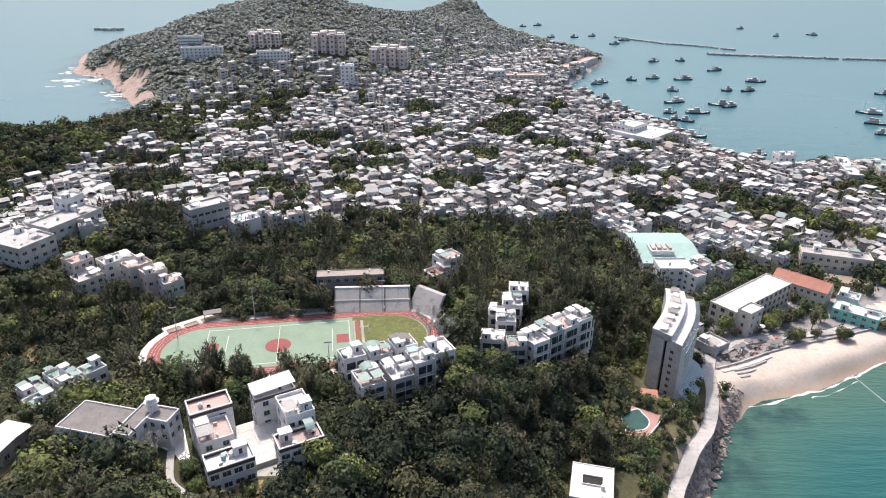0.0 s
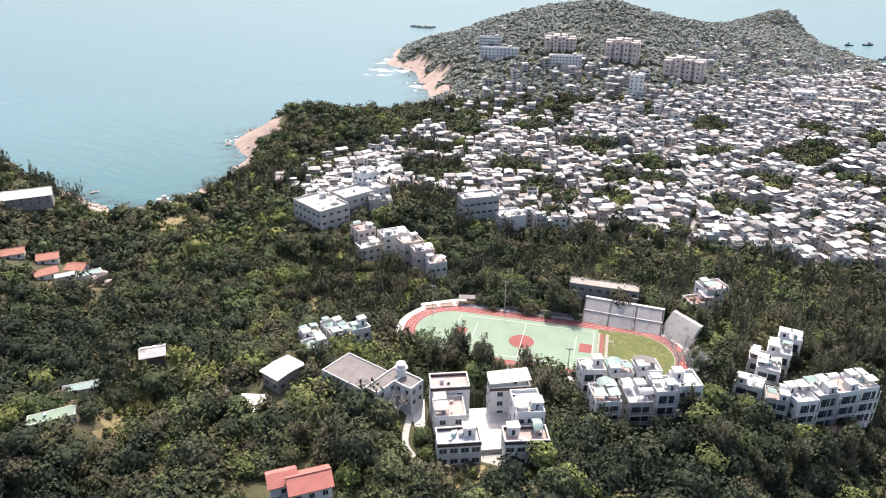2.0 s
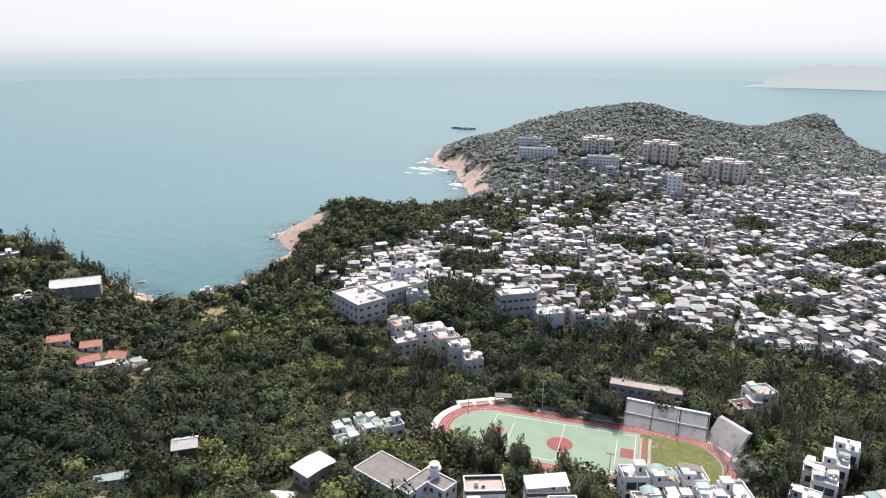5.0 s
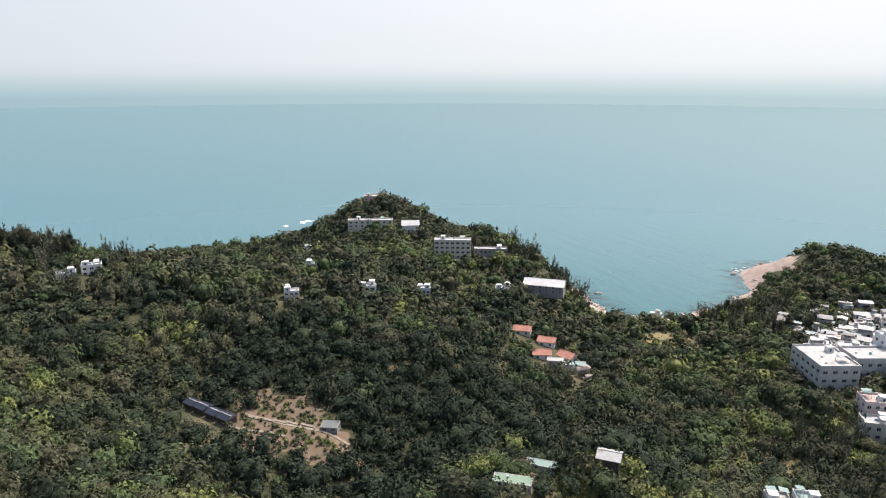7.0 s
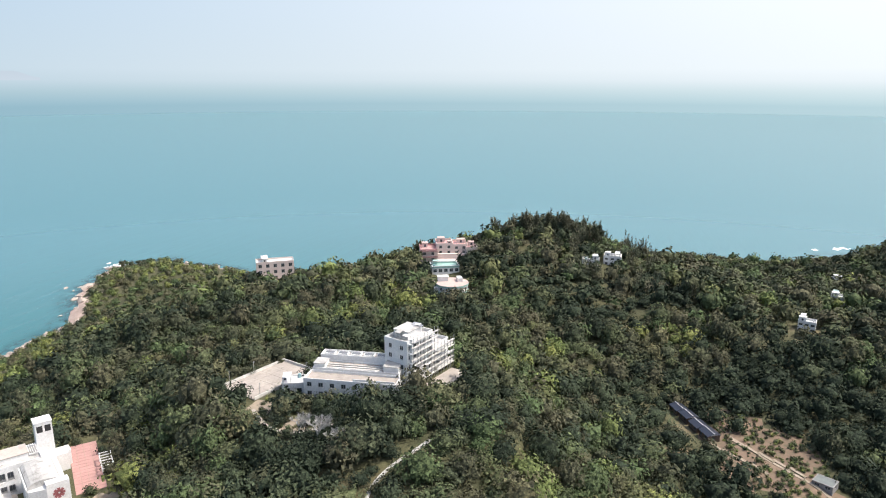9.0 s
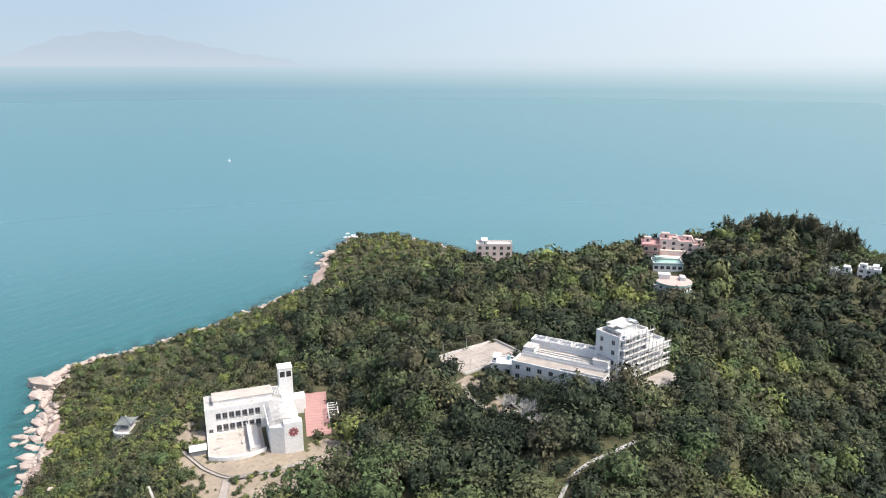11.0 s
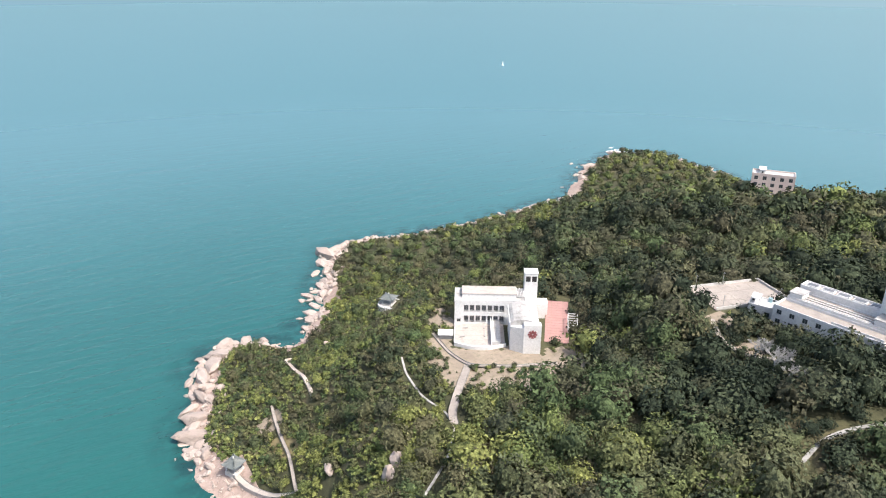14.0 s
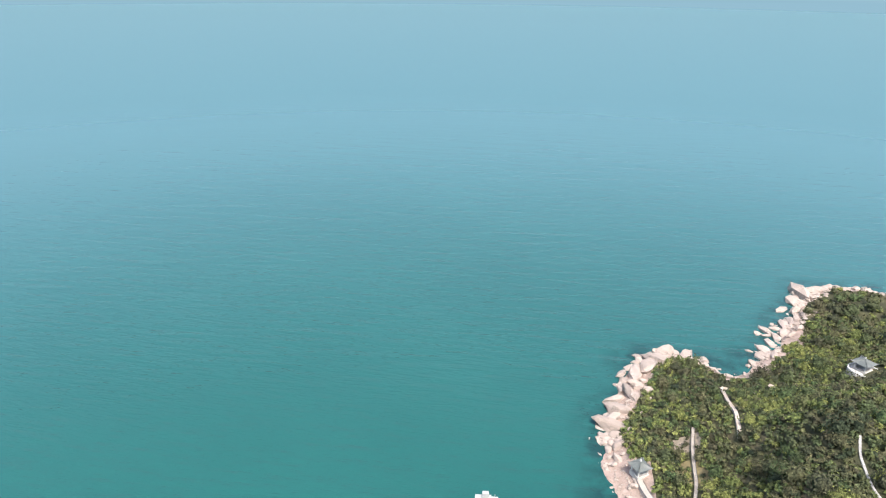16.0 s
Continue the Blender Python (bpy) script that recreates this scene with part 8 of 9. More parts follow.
def mound(name, label, pts, width, high):
    rng = np.random.default_rng(len(pts))
    s_ = Shell()
    for (ax, ay), (bx, by) in zip(pts, pts[1:]):
        n = max(2, int(math.hypot(bx - ax, by - ay) / 4))
        for k in range(n):
            for r_ in range(2):
                px, py = ax + (bx - ax) * k / n + rng.uniform(-width, width) / 2, ay + (by - ay) * k / n + rng.uniform(-width, width) / 2
                e = rng.uniform(1.2, 2.6)
                s_.box(-e, e, -e, e, -1, high * rng.uniform(0.6, 1.1), 0, rng.uniform(0, 90), (px, py, 0))
    return tagged(new(name, s_.mesh(name, [CONCRETE])), label, "breakwater", kind="structure")


mound("breakwater_1", "low grey stone breakwater across the harbour", [(364, 962), (470, 938), (580, 918), (900, 860)], 5, 2.6)
mound("breakwater_2", "further low stone breakwater", [(274, 1125), (330, 1060), (377, 1034), (413, 999)], 4, 2.2)
mound("reef", "dark rocks awash off the far point", [(-569, 1184), (-538, 1178), (-530, 1192)], 9, 4)


# ---- shore rocks ----
def rock_shape(seed, rough_=0.28, detail=2):
    rng = np.random.default_rng(seed)
    bm = bmesh.new()
    bmesh.ops.create_icosphere(bm, subdivisions=detail, radius=1)
    v = np.array([q.co[:] for q in bm.verts])
    f = np.array([[q.index for q in t_.verts] for t_ in bm.faces])
    bm.free()
    for _ in range(13):
        n = rng.normal(size=3)
        n /= np.linalg.norm(n)
        cut = rng.uniform(0.5, 0.85)
        d = v @ n
        v = v - np.where(d > cut, d - cut, 0)[:, None] * n
    v *= 1 + rough_ * 0.25 * rng.normal(size=(len(v), 1))
    v *= np.array([1.0, rng.uniform(0.65, 0.95), rng.uniform(0.5, 0.85)])
    return v, f


ROCKS = [rock_shape(s_) for s_ in range(8)]
SMALLROCKS = [rock_shape(30 + s_, 0.28, 1) for s_ in range(8)]
rock_meshes = [mesh_of("boulder", v, f, PALEROCK) for v, f in ROCKS]
rr = np.random.default_rng(21)
ring_ = np.array(COAST + COAST[:1], float)
cand = []
for (ax, ay), (bx, by) in zip(ring_, ring_[1:]):
    length = math.hypot(bx - ax, by - ay)
    rocky = ay < 170 and by < 205 and ax < 100 or (ax < -280 and by < 860)
    if not rocky:
        continue
    far_ = math.hypot((ax + bx) / 2, (ay + by) / 2) > 450
    n = int(length * (0.3 if far_ else 3.4))
    u = rr.random(n)
    nx_, ny_ = -(by - ay) / length, (bx - ax) / length
    off = rr.normal(-1.2 if not far_ else 0.6, 3.0 if not far_ else 6, n)
    for k in range(n):
        px, py = ax + (bx - ax) * u[k] + nx_ * off[k], ay + (by - ay) * u[k] + ny_ * off[k]
        heap = 0.5 + 0.5 * float(ripple(np.array(px), np.array(py), 6.0))
        size = (0.3 + 2.6 * rr.random() ** 3.2 * (0.35 + heap)) * (1.35 if far_ else 1.0)
        if off[k] < 3.0 or heap > 0.6:
            cand.append((px, py, size))
for x_, y_, e in [(-45, -257, 3.2), (-50, -262, 2.6), (-57, -266, 5.0), (-64, -263, 4.5), (-70, -259, 3.0), (-41, -250, 3.5), (-37, -240, 3.0), (-33, -226, 3.5), (-29, -212, 6.0), (-28, -202, 4.0), (-28, -196, 2.5),
                  (-91, -262, 3.0), (-99, -274, 4.0), (-103, -281, 3.0), (-112, -292, 3.5), (-118, -303, 4.0), (-124, -316, 4.5), (-128, -326, 5.0), (-135, -337, 6.0), (-141, -342, 5.0), (-149, -345, 4.5), (-156, -345, 3.5),
                  (-100, -290, 2.6), (-103, -288, 2.0), (-109, -300, 1.8), (-360, -376, 6), (-385, -394, 6), (-408, -404, 5), (-430, -412, 6),
                  (-36, -245, 3.0), (-35, -236, 2.6), (-43, -255, 2.4), (-52.7, -266, 2.2), (-60.8, -266, 2.6), (-72, -261, 2.8), (-47, -249, 6.5), (-42, -243, 5.5), (-53, -256, 6.0), (-38, -229, 4.5), (-33, -218, 5.0), (-31, -208, 6.0),
                  (-26, -203, 2.4), (-104, -293, 4.0), (-118, -316, 4.5), (-126, -327, 6.0), (-133, -335, 7.0), (-146, -344, 5.0), (-152, -342, 4.0), (-96, -268, 4.0), (-107, -286, 3.6), (-114, -300, 4.4)]:
    cand.append((x_, y_, e))
cand.sort(key=lambda c_: math.hypot(c_[0] + 60, c_[1] + 220) - 12 * c_[2])
vs, fs, base = [], [], 0
for k, (x_, y_, e) in enumerate(cand):
    z_ = max(-0.2, ground_at(x_, y_)) + 0.12 * e
    if k < 150:
        ob = new("boulder", rock_meshes[k % 8])
        ob.matrix_world = pose(x_, y_, z_, rr.uniform(-15, 15), rr.uniform(-15, 15), rr.uniform(0, 360)) @ Matrix.Diagonal((e * rr.uniform(0.9, 1.7), e * rr.uniform(0.7, 1.1), e * rr.uniform(0.6, 1.15), 1))
        tagged(ob, "pale weathered granite boulder on the shore", "boulder", "shore boulders")
    else:
        v, f = SMALLROCKS[k % 8]
        q = rr.uniform(0, 2 * np.pi)
        c, s_ = math.cos(q), math.sin(q)
        v = v * np.array([rr.uniform(0.9, 1.8), rr.uniform(0.7, 1.1), 1.0])
        vs.append(np.stack([x_ + e * (v[:, 0] * c - v[:, 1] * s_), y_ + e * (v[:, 0] * s_ + v[:, 1] * c), z_ + e * rr.uniform(0.6, 1.2) * v[:, 2]], 1))
        fs.append(f + base)
        base += len(v)
tagged(new("shore_rocks", mesh_of("shore_rocks", np.concatenate(vs), np.concatenate(fs), PALEROCK)), "pinkish granite rocks along the shore", "rocks", kind="stuff")
for k, (x_, y_, e) in enumerate([(-58, -117, 2.6), (-61.5, -120, 2.3), (-52, -141, 2.0), (-100, -205, 1.5), (-88, -230, 1.6), (-238, 178, 3.4), (-240, 184, 3.0), (-234, 182, 2.4)]):
    ob = new("hill_boulder", rock_meshes[(k * 3 + 1) % 8])
    ob.matrix_world = pose(x_, y_, ground_at(x_, y_) + (0.9 if k < 5 else 1.4) * e, 10, 70 if k < 2 else 12, 40 * k) @ Matrix.Diagonal((e * 1.3, e, e, 1))
    tagged(ob, "large pale boulder lying in the scrub", "boulder", "hill boulders")
    clear(x_ * 0.975, y_ * 0.975, 1.4, 1.4, 0, 0.2)

BAMBOO = [(-141, 109, 6, 26), (-134, 104, 5, 18), (-92, -48, 4, 10), (-196, 150, 7, 22)]

# riprap below the promenade
vs, fs, base = [], [], 0
for k in range(560):
    u = rr.random()
    i = min(int(u * 5), 4)
    line = [(66, 124), (74, 146), (81, 158), (90, 170), (98, 184), (107, 198)]
    (ax, ay), (bx, by) = line[i], line[i + 1]
    f_ = u * 5 - i
    x_, y_, e = ax + (bx - ax) * f_ + rr.normal(-2.6, 1.5), ay + (by - ay) * f_ + rr.normal(0, 1.0), rr.uniform(0.4, 1.0)
    v, f = SMALLROCKS[k % 8]
    q = rr.uniform(0, 6.28)
    c, s_ = math.cos(q), math.sin(q)
    z_ = max(0.0, ground_at(x_, y_)) + 0.2
    vs.append(np.stack([x_ + e * (v[:, 0] * c - v[:, 1] * s_), y_ + e * (v[:, 0] * s_ + v[:, 1] * c), z_ + e * v[:, 2]], 1))
    fs.append(f + base)
    base += len(v)
tagged(new("riprap", mesh_of("riprap", np.concatenate(vs), np.concatenate(fs), RIPRAP)), "grey-brown tumbled rocks below the promenade", "rocks", kind="stuff")

# white water where swell meets the points
vs, fs, base = [], [], 0
for cx, cy, r, n in ((-445, -424, 11, 34), (-395, 760, 30, 22), (-425, 815, 26, 18), (-330, 690, 22, 14), (-372, 430, 10, 8), (-690, 170, 22, 12), (-412, 727, 8, 4)):
    for k in range(n):
        px, py, e = cx + rr.normal(0, r * 0.45), cy + rr.normal(0, r * 0.45), r * rr.uniform(0.04, 0.14)
        m = 11
        q = np.linspace(0, 2 * np.pi, m, False)
        rad = e * rr.uniform(0.45, 1.2, m)
        v = np.concatenate([[[px, py, 0.12]], np.stack([px + rad * 1.8 * np.cos(q), py + rad * np.sin(q), np.full(m, 0.05)], 1)])
        vs.append(v)
        i = np.arange(m)
        fs.append(np.stack([0 * i, i + 1, (i + 1) % m + 1], 1) + base)
        base += m + 1
# the thin white lines that wash up the beach
wash = np.array([(104, 193.0), (120, 198.2), (137, 203.6), (154, 212.2), (170, 220.6), (200, 235.0), (230, 249.6), (265, 275.0), (300, 299.6)])
for out_, thick_, gap_ in ((0.1, 0.75, -9.0), (-2.6, 0.35, 0.1)):
    n = 420
    u = np.linspace(0, len(wash) - 1, n)
    px, py = np.interp(u, np.arange(len(wash)), wash[:, 0]), np.interp(u, np.arange(len(wash)), wash[:, 1])
    tx, ty = np.gradient(px), np.gradient(py)
    tl = np.hypot(tx, ty)
    nx_, ny_ = -ty / tl, tx / tl
    sway = 0.9 * ripple(px, py, 6) + 0.4 * ripple(px, py, 1.7)
    half = thick_ * (0.55 + 0.45 * ripple(px + 50, py, 2.3)) * (0.7 + 0.3 * rr.random(n))
    edge_a = np.stack([px + nx_ * (out_ + sway - half), py + ny_ * (out_ + sway - half), np.full(n, 0.07)], 1)
    edge_m = np.stack([px + nx_ * (out_ + sway), py + ny_ * (out_ + sway), np.full(n, 0.17)], 1)
    edge_b = np.stack([px + nx_ * (out_ + sway + half), py + ny_ * (out_ + sway + half), np.maximum(land(px + nx_ * (out_ + sway + half), py + ny_ * (out_ + sway + half)), 0.0) + 0.07], 1)
    edge_m[:, 2] = np.maximum(edge_m[:, 2], land(edge_m[:, 0], edge_m[:, 1]) + 0.06)
    vs.append(np.concatenate([edge_a, edge_m, edge_b]))
    i = np.where(ripple(px, py, 9)[:-1] > gap_)[0]
    for lo_ in (0, n):
        fs.append(np.concatenate([np.stack([i + lo_, i + lo_ + 1, i + lo_ + 1 + n], 1), np.stack([i + lo_, i + lo_ + 1 + n, i + lo_ + n], 1)]) + base)
    base += 3 * n
tagged(new("surf", mesh_of("surf", np.concatenate(vs), np.concatenate(fs), FOAM)), "white surf round the rocky points", "surf", kind="stuff")

# beach parasols, low promenade walls
for k, (x_, y_, m_) in enumerate([(118, 233, ROOFRED), (121, 235, ROOFORANGE), (124, 233.5, ROOFRED), (116, 236, ROOFBLUE), (128, 236, WHITE), (133, 237, WHITE)]):
    root = thing("parasol", pose(x_, y_, ground_at(x_, y_)), "open beach parasol on a thin pole", "parasol", "parasols")
    s = Shell()
    s.box(-0.04, 0.04, -0.04, 0.04, 0, 2.4)
    part("pole", s, [METAL], root)
    s = Shell()
    for j in range(8):
        q0, q1 = radians(45 * j), radians(45 * j + 45)
        s.quad([(1.5 * math.cos(q0), 1.5 * math.sin(q0), 2.0), (1.5 * math.cos(q1), 1.5 * math.sin(q1), 2.0), (0.05 * math.cos(q1), 0.05 * math.sin(q1), 2.6), (0.05 * math.cos(q0), 0.05 * math.sin(q0), 2.6)])
    part("canopy", s, [m_], root)
ribbon("promenade_wall", "low pale wall along the beach", [(100.5, 208.6), (109, 212.6), (117, 216.2), (126, 220.2), (135, 224.0), (157, 232), (182, 241)], 0.6, CONCRETE, 0.7, "wall")
ribbon("promenade_steps", "pale concrete steps on to the sand", [(102, 206.8), (112, 211.5), (124, 217.0)], 1.1, PALECON, 0.35, "steps")

# stepped terrace between the school and the sand: low walls, tables, racks, planting
for k in range(3):
    q = 1.0 - 0.14 * k
    ribbon("terrace_step", "low stepped concrete terrace wall above the sand", [(106.5 + 0.4 * k, 207.8 - 1.9 * k), (112 + 0.6 * k, 210.2 - 1.9 * k), (121 - 5.5 * k, 214.4 - 4.4 * k)], 0.5, CONCRETE, 0.5 - 0.1 * k, "wall")
cl = random.Random(8)
leg_shell = Shell()
leg_shell.box(0, 0.04, 0, 0.04, 0, 0.4)
LEG = leg_shell.mesh("leg", [METAL])
for k in range(40):
    u = k / 39
    x_, y_ = 103.5 + 36 * u + cl.uniform(-1.2, 1.2), 213.5 + 14.5 * u + cl.uniform(-1.0, 5.5)
    z_ = max(ground_at(x_, y_), 2.0)
    if k % 3:
        t_b = thing("cafe_table", pose(x_, y_, z_, 0, 0, cl.uniform(0, 180)), "plain plastic table on the beach terrace", "table", "terrace tables")
        s = Shell()
        s.box(-0.6, 0.6, -0.45, 0.45, 0.7, 0.75)
        s.box(-0.05, 0.05, -0.05, 0.05, 0, 0.7)
        part("top", s, [(ROOFRED, DULLGREY, WOODDARK, DARK)[k % 4]], t_b)
        for sx_1 in (-1, 1):
            chair_ = thing("cafe_chair", t_b.matrix_world @ pose(0, sx_1 * 0.85, 0, 0, 0, 0 if sx_1 > 0 else 180), "plastic chair at a terrace table", "chair", "terrace chairs")
            s = Shell()
            s.box(-0.25, 0.25, -0.25, 0.25, 0.4, 0.46)
            part("seat", s, [(DARK, WHITE, ROOFRED)[k % 3]], chair_)
            s = Shell()
            s.box(-0.25, 0.25, 0.2, 0.25, 0.46, 0.95)
            part("backrest", s, [(DARK, WHITE, ROOFRED)[k % 3]], chair_)
            for u_, v_ in ((-0.23, -0.23), (0.19, -0.23), (-0.23, 0.19), (0.19, 0.19)):
                part("leg", LEG, None, chair_).matrix_local = pose(u_, v_, 0)
    else:
        rk = thing("stall", pose(x_, y_, z_, 0, 0, cl.uniform(10, 40)), "small dark awning stall on the beach terrace", "stall", "terrace stalls")
        part("frame", canopy_shell(cl.uniform(2.2, 3.4), 2.2, 2.3, 0.15), [(DULLGREY, TERRACE, ROOFGREY)[k % 3 - 1], METAL], rk)

# the planted bed on the terrace, red and yellow in flower
bed = thing("flower_bed", pose(119.5, 223.2, 3.1, 0, 0, 24), "dark-edged flower bed with red and yellow blooms", "flower bed")
s = Shell()
for q in ((-4.2, 4.2, -2.2, -1.9), (-4.2, 4.2, 1.9, 2.2), (-4.2, -3.9, -1.9, 1.9), (3.9, 4.2, -1.9, 1.9)):
    s.box(*q, -1.5, 0.5)
part("kerb", s, [WOODDARK], bed)
s = Shell()
s.box(-3.9, 3.9, -1.9, 1.9, -1.5, 0.3)
part("soil", s, [FARMSOIL], bed)
for k in range(14):
    e = 0.45 + 0.25 * (k % 3)
    part("plant", bush_meshes[k % 3] if k % 2 else mesh_of("plant", *crown_shape(300 + k, 1, 90, 0.8, 6, 0.2), (ROOFRED, ROOFORANGE)[k % 4 // 2], None, False), None, bed).matrix_local = pose(-3.3 + 1.05 * (k % 7), -0.9 + 1.8 * (k // 7), 0.3) @ Matrix.Diagonal((e, e, e, 1))

# floating boom that fences off the bathing water
BOOM, BOOM_TURN = ((153, 218.5), (160, 180)), -79.7
boom = thing("swimming_boom", Matrix(), "thin pale floating boom running out from the beach", "boom")
for k in range(46):
    u = k / 45
    s = Shell()
    s.box(-0.55, 0.55, -0.16, 0.16, -0.1, 0.14)
    part("float", s, [PALEROOF], boom).matrix_local = pose(BOOM[0][0] + (BOOM[1][0] - BOOM[0][0]) * u, BOOM[0][1] + (BOOM[1][1] - BOOM[0][1]) * u, 0.05, 0, 0, BOOM_TURN)


# ---- woods over the hills ----
tree_rng = np.random.default_rng(5)


def wooded(x, y):
    d = coast_distance(x, y)
    rocky = np.where((x > 30) & (y > 100), 5, np.where(y < -185, 8.5, 11) + 4 * ripple(x, y, 13))
    ok = (d > rocky) & is_clear(x, y)
    for zx, zy, zr, zm in ZONES:
        ok &= (np.hypot(x - zx, y - zy) > zr) | ((zm > 3) & (tree_rng.random(x.shape) < {4: 0.03, 7: 0.03}.get(zm, 0.3)))
    town = in_ring(TOWN, x, y)
    for cx, cy, r in GROVES:
        town &= np.hypot(x - cx, y - cy) > r * (1 + 0.2 * ripple(x, y, 5))
    return ok & ~town & ~((np.hypot(x - 190, y - 240) < 130) & (d < 32) & (x > 99))


# stretches of lighter olive or darker wood: centre, radius, shift of tone
STRETCHES = [(-187, -22, 48, 0.12), (-245, -50, 34, 0.22), (-300, -40, 40, 0.12), (-141, -75, 34, -0.28), (-150, -130, 42, -0.24), (-230, 60, 75, -0.42), (-290, 75, 60, -0.18), (-195, -215, 50, -0.24), (-190, 150, 60, -0.08), (-128, 112, 22, 0.12), (-60, 105, 40, 0.0), (-5, 125, 50, -0.22), (40, 175, 40, -0.1)]


def tint_of(x, y, n):
    t_ = 0.43 + 0.18 * scrub(x, y) - 0.16 * smooth_step(190, 90, np.hypot(x + 210, (y - 20) * 0.9)) + 0.24 * ripple(x, y, 34) + 0.28 * ripple(x + 300, y, 13) + tree_rng.normal(0, 0.22, n) - 0.02 * smooth_step(-40, -120, y)
    for cx, cy, r, shift in STRETCHES:
        t_ = t_ + shift * smooth_step(r, 0.45 * r, np.hypot(x - cx, y - cy))
    return np.clip(t_, 0, 1)


def scrub(x, y):
    """0 in tall wood, 1 in the low scrub of the windy headlands."""
    d = coast_distance(x, y)
    south = smooth_step(-95, -150, y)
    return np.clip(south * smooth_step(115, 55, d) + 0.55 * smooth_step(60, 20, d), 0, 1)


x, y = jitter_grid(-700, 620, -440, 420, 5.3, tree_rng)
far_off = np.hypot(x, y)
keep = wooded(x, y) & (far_off < 310)
keep &= (scrub(x, y) < 0.5) | (y > -100) | (x < -155) | (tree_rng.random(len(x)) < 0.65)
x, y = x[keep], y[keep]
low = scrub(x, y)
radius = (2.3 + 3.0 * tree_rng.random(len(x)) ** 1.6) * (1 - 0.45 * low)
# crowns keep off walls, paving and paths; smaller ones stand nearer
roomy = np.select([is_clear(x, y, 3.4), is_clear(x, y, 2.2), is_clear(x, y, 1.2)], [9.0, 3.4, 2.3], 1.5)
radius = np.minimum(radius, roomy)
tone = tint_of(x, y, len(x))
far_off = np.hypot(x, y)
behind = (x > 60) & (y < 120)
for name_, label_, pick, shapes_ in (("near_woods", "dense mixed green woodland on the nearest slopes", ~behind & (far_off < 180), NEARCROWNS), ("slope_woods", "dense mixed green woodland on the middle slopes", ~behind & (far_off >= 180), SLOPECROWNS)):
    woods(name_, label_, x[pick], y[pick], radius[pick], shapes_, tree_rng, tone[pick])
x, y = jitter_grid(-700, 620, -440, 640, 6.3, tree_rng)
far_off = np.hypot(x, y)
keep = wooded(x, y) & (far_off >= 310) & (far_off < 640)
x, y = x[keep], y[keep]
radius = (2.8 + 2.6 * tree_rng.random(len(x)) ** 1.5) * (1 - 0.4 * scrub(x, y))
woods("ridge_woods", "dense mixed woodland on the further ridges", x, y, radius, MIDCROWNS, tree_rng, tint_of(x, y, len(x)))
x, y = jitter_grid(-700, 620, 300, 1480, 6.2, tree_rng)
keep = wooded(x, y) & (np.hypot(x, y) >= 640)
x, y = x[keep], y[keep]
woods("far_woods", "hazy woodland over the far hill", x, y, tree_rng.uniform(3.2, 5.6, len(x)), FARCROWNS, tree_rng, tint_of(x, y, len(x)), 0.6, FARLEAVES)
x, y = jitter_grid(-260, 590, 220, 1000, 8.6, tree_rng)
keep = in_ring(TOWN, x, y) & is_clear(x, y) & ((ripple(x, y, 17) > 0.58) | (tree_rng.random(len(x)) < 0.22))
x, y = x[keep], y[keep]
woods("town_trees", "small trees among the town houses", x, y, tree_rng.uniform(2.2, 5.2, len(x)), MIDCROWNS, tree_rng, tint_of(x, y, len(x)))

# tall casuarinas that stand over the lower wood
PLUMES = [plume_shape(140 + k, 11, 26) for k in range(5)]
cas_x, cas_y = [], []
for x0, x1, y0, y1, n in ((-105, 98, 228, 345, 330), (10, 75, 190, 240, 70), (-172, -95, 300, 350, 90), (-215, -165, 395, 445, 50), (-402, -372, 205, 262, 46), (-420, -395, 196, 214, 12), (-372, -325, 240, 282, 36), (-290, -235, 300, 350, 40), (-160, -90, 200, 262, 50), (-420, -330, -70, 20, 70)):
    cas_x.append(tree_rng.uniform(x0, x1, n))
    cas_y.append(tree_rng.uniform(y0, y1, n))
x, y = np.concatenate(cas_x), np.concatenate(cas_y)
keep = wooded(x, y) & is_clear(x, y, 1.5)
x, y = x[keep], y[keep]
woods("casuarina_wood", "tall feathery casuarinas rising from the wood", x, y, tree_rng.uniform(2.6, 4.4, len(x)), PLUMES, tree_rng, np.clip(tree_rng.normal(0.4, 0.28, len(x)), 0, 1), 1.35, WOODNEEDLES)

# low scrub that covers the windy south headland
x, y = jitter_grid(-150, -20, -300, -100, 1.75, tree_rng)
keep = (coast_distance(x, y) > np.where(y < -185, 5.5, 8) + 2 * ripple(x, y, 9)) & is_clear(x, y, 0.6) & (scrub(x, y) > 0.12) & (ripple(x, y, 6) < 0.9)
for zx, zy, zr, zm in ZONES:
    if zm > 3:
        keep &= (np.hypot(x - zx, y - zy) > zr) | (tree_rng.random(len(x)) < (0.0 if zm == 4 else 0.35))
x, y = x[keep], y[keep]
woods("headland_scrub", "low dense green scrub on the headland", x, y, tree_rng.uniform(0.75, 1.5, len(x)), FARCROWNS, tree_rng, tint_of(x, y, len(x)) + 0.16)


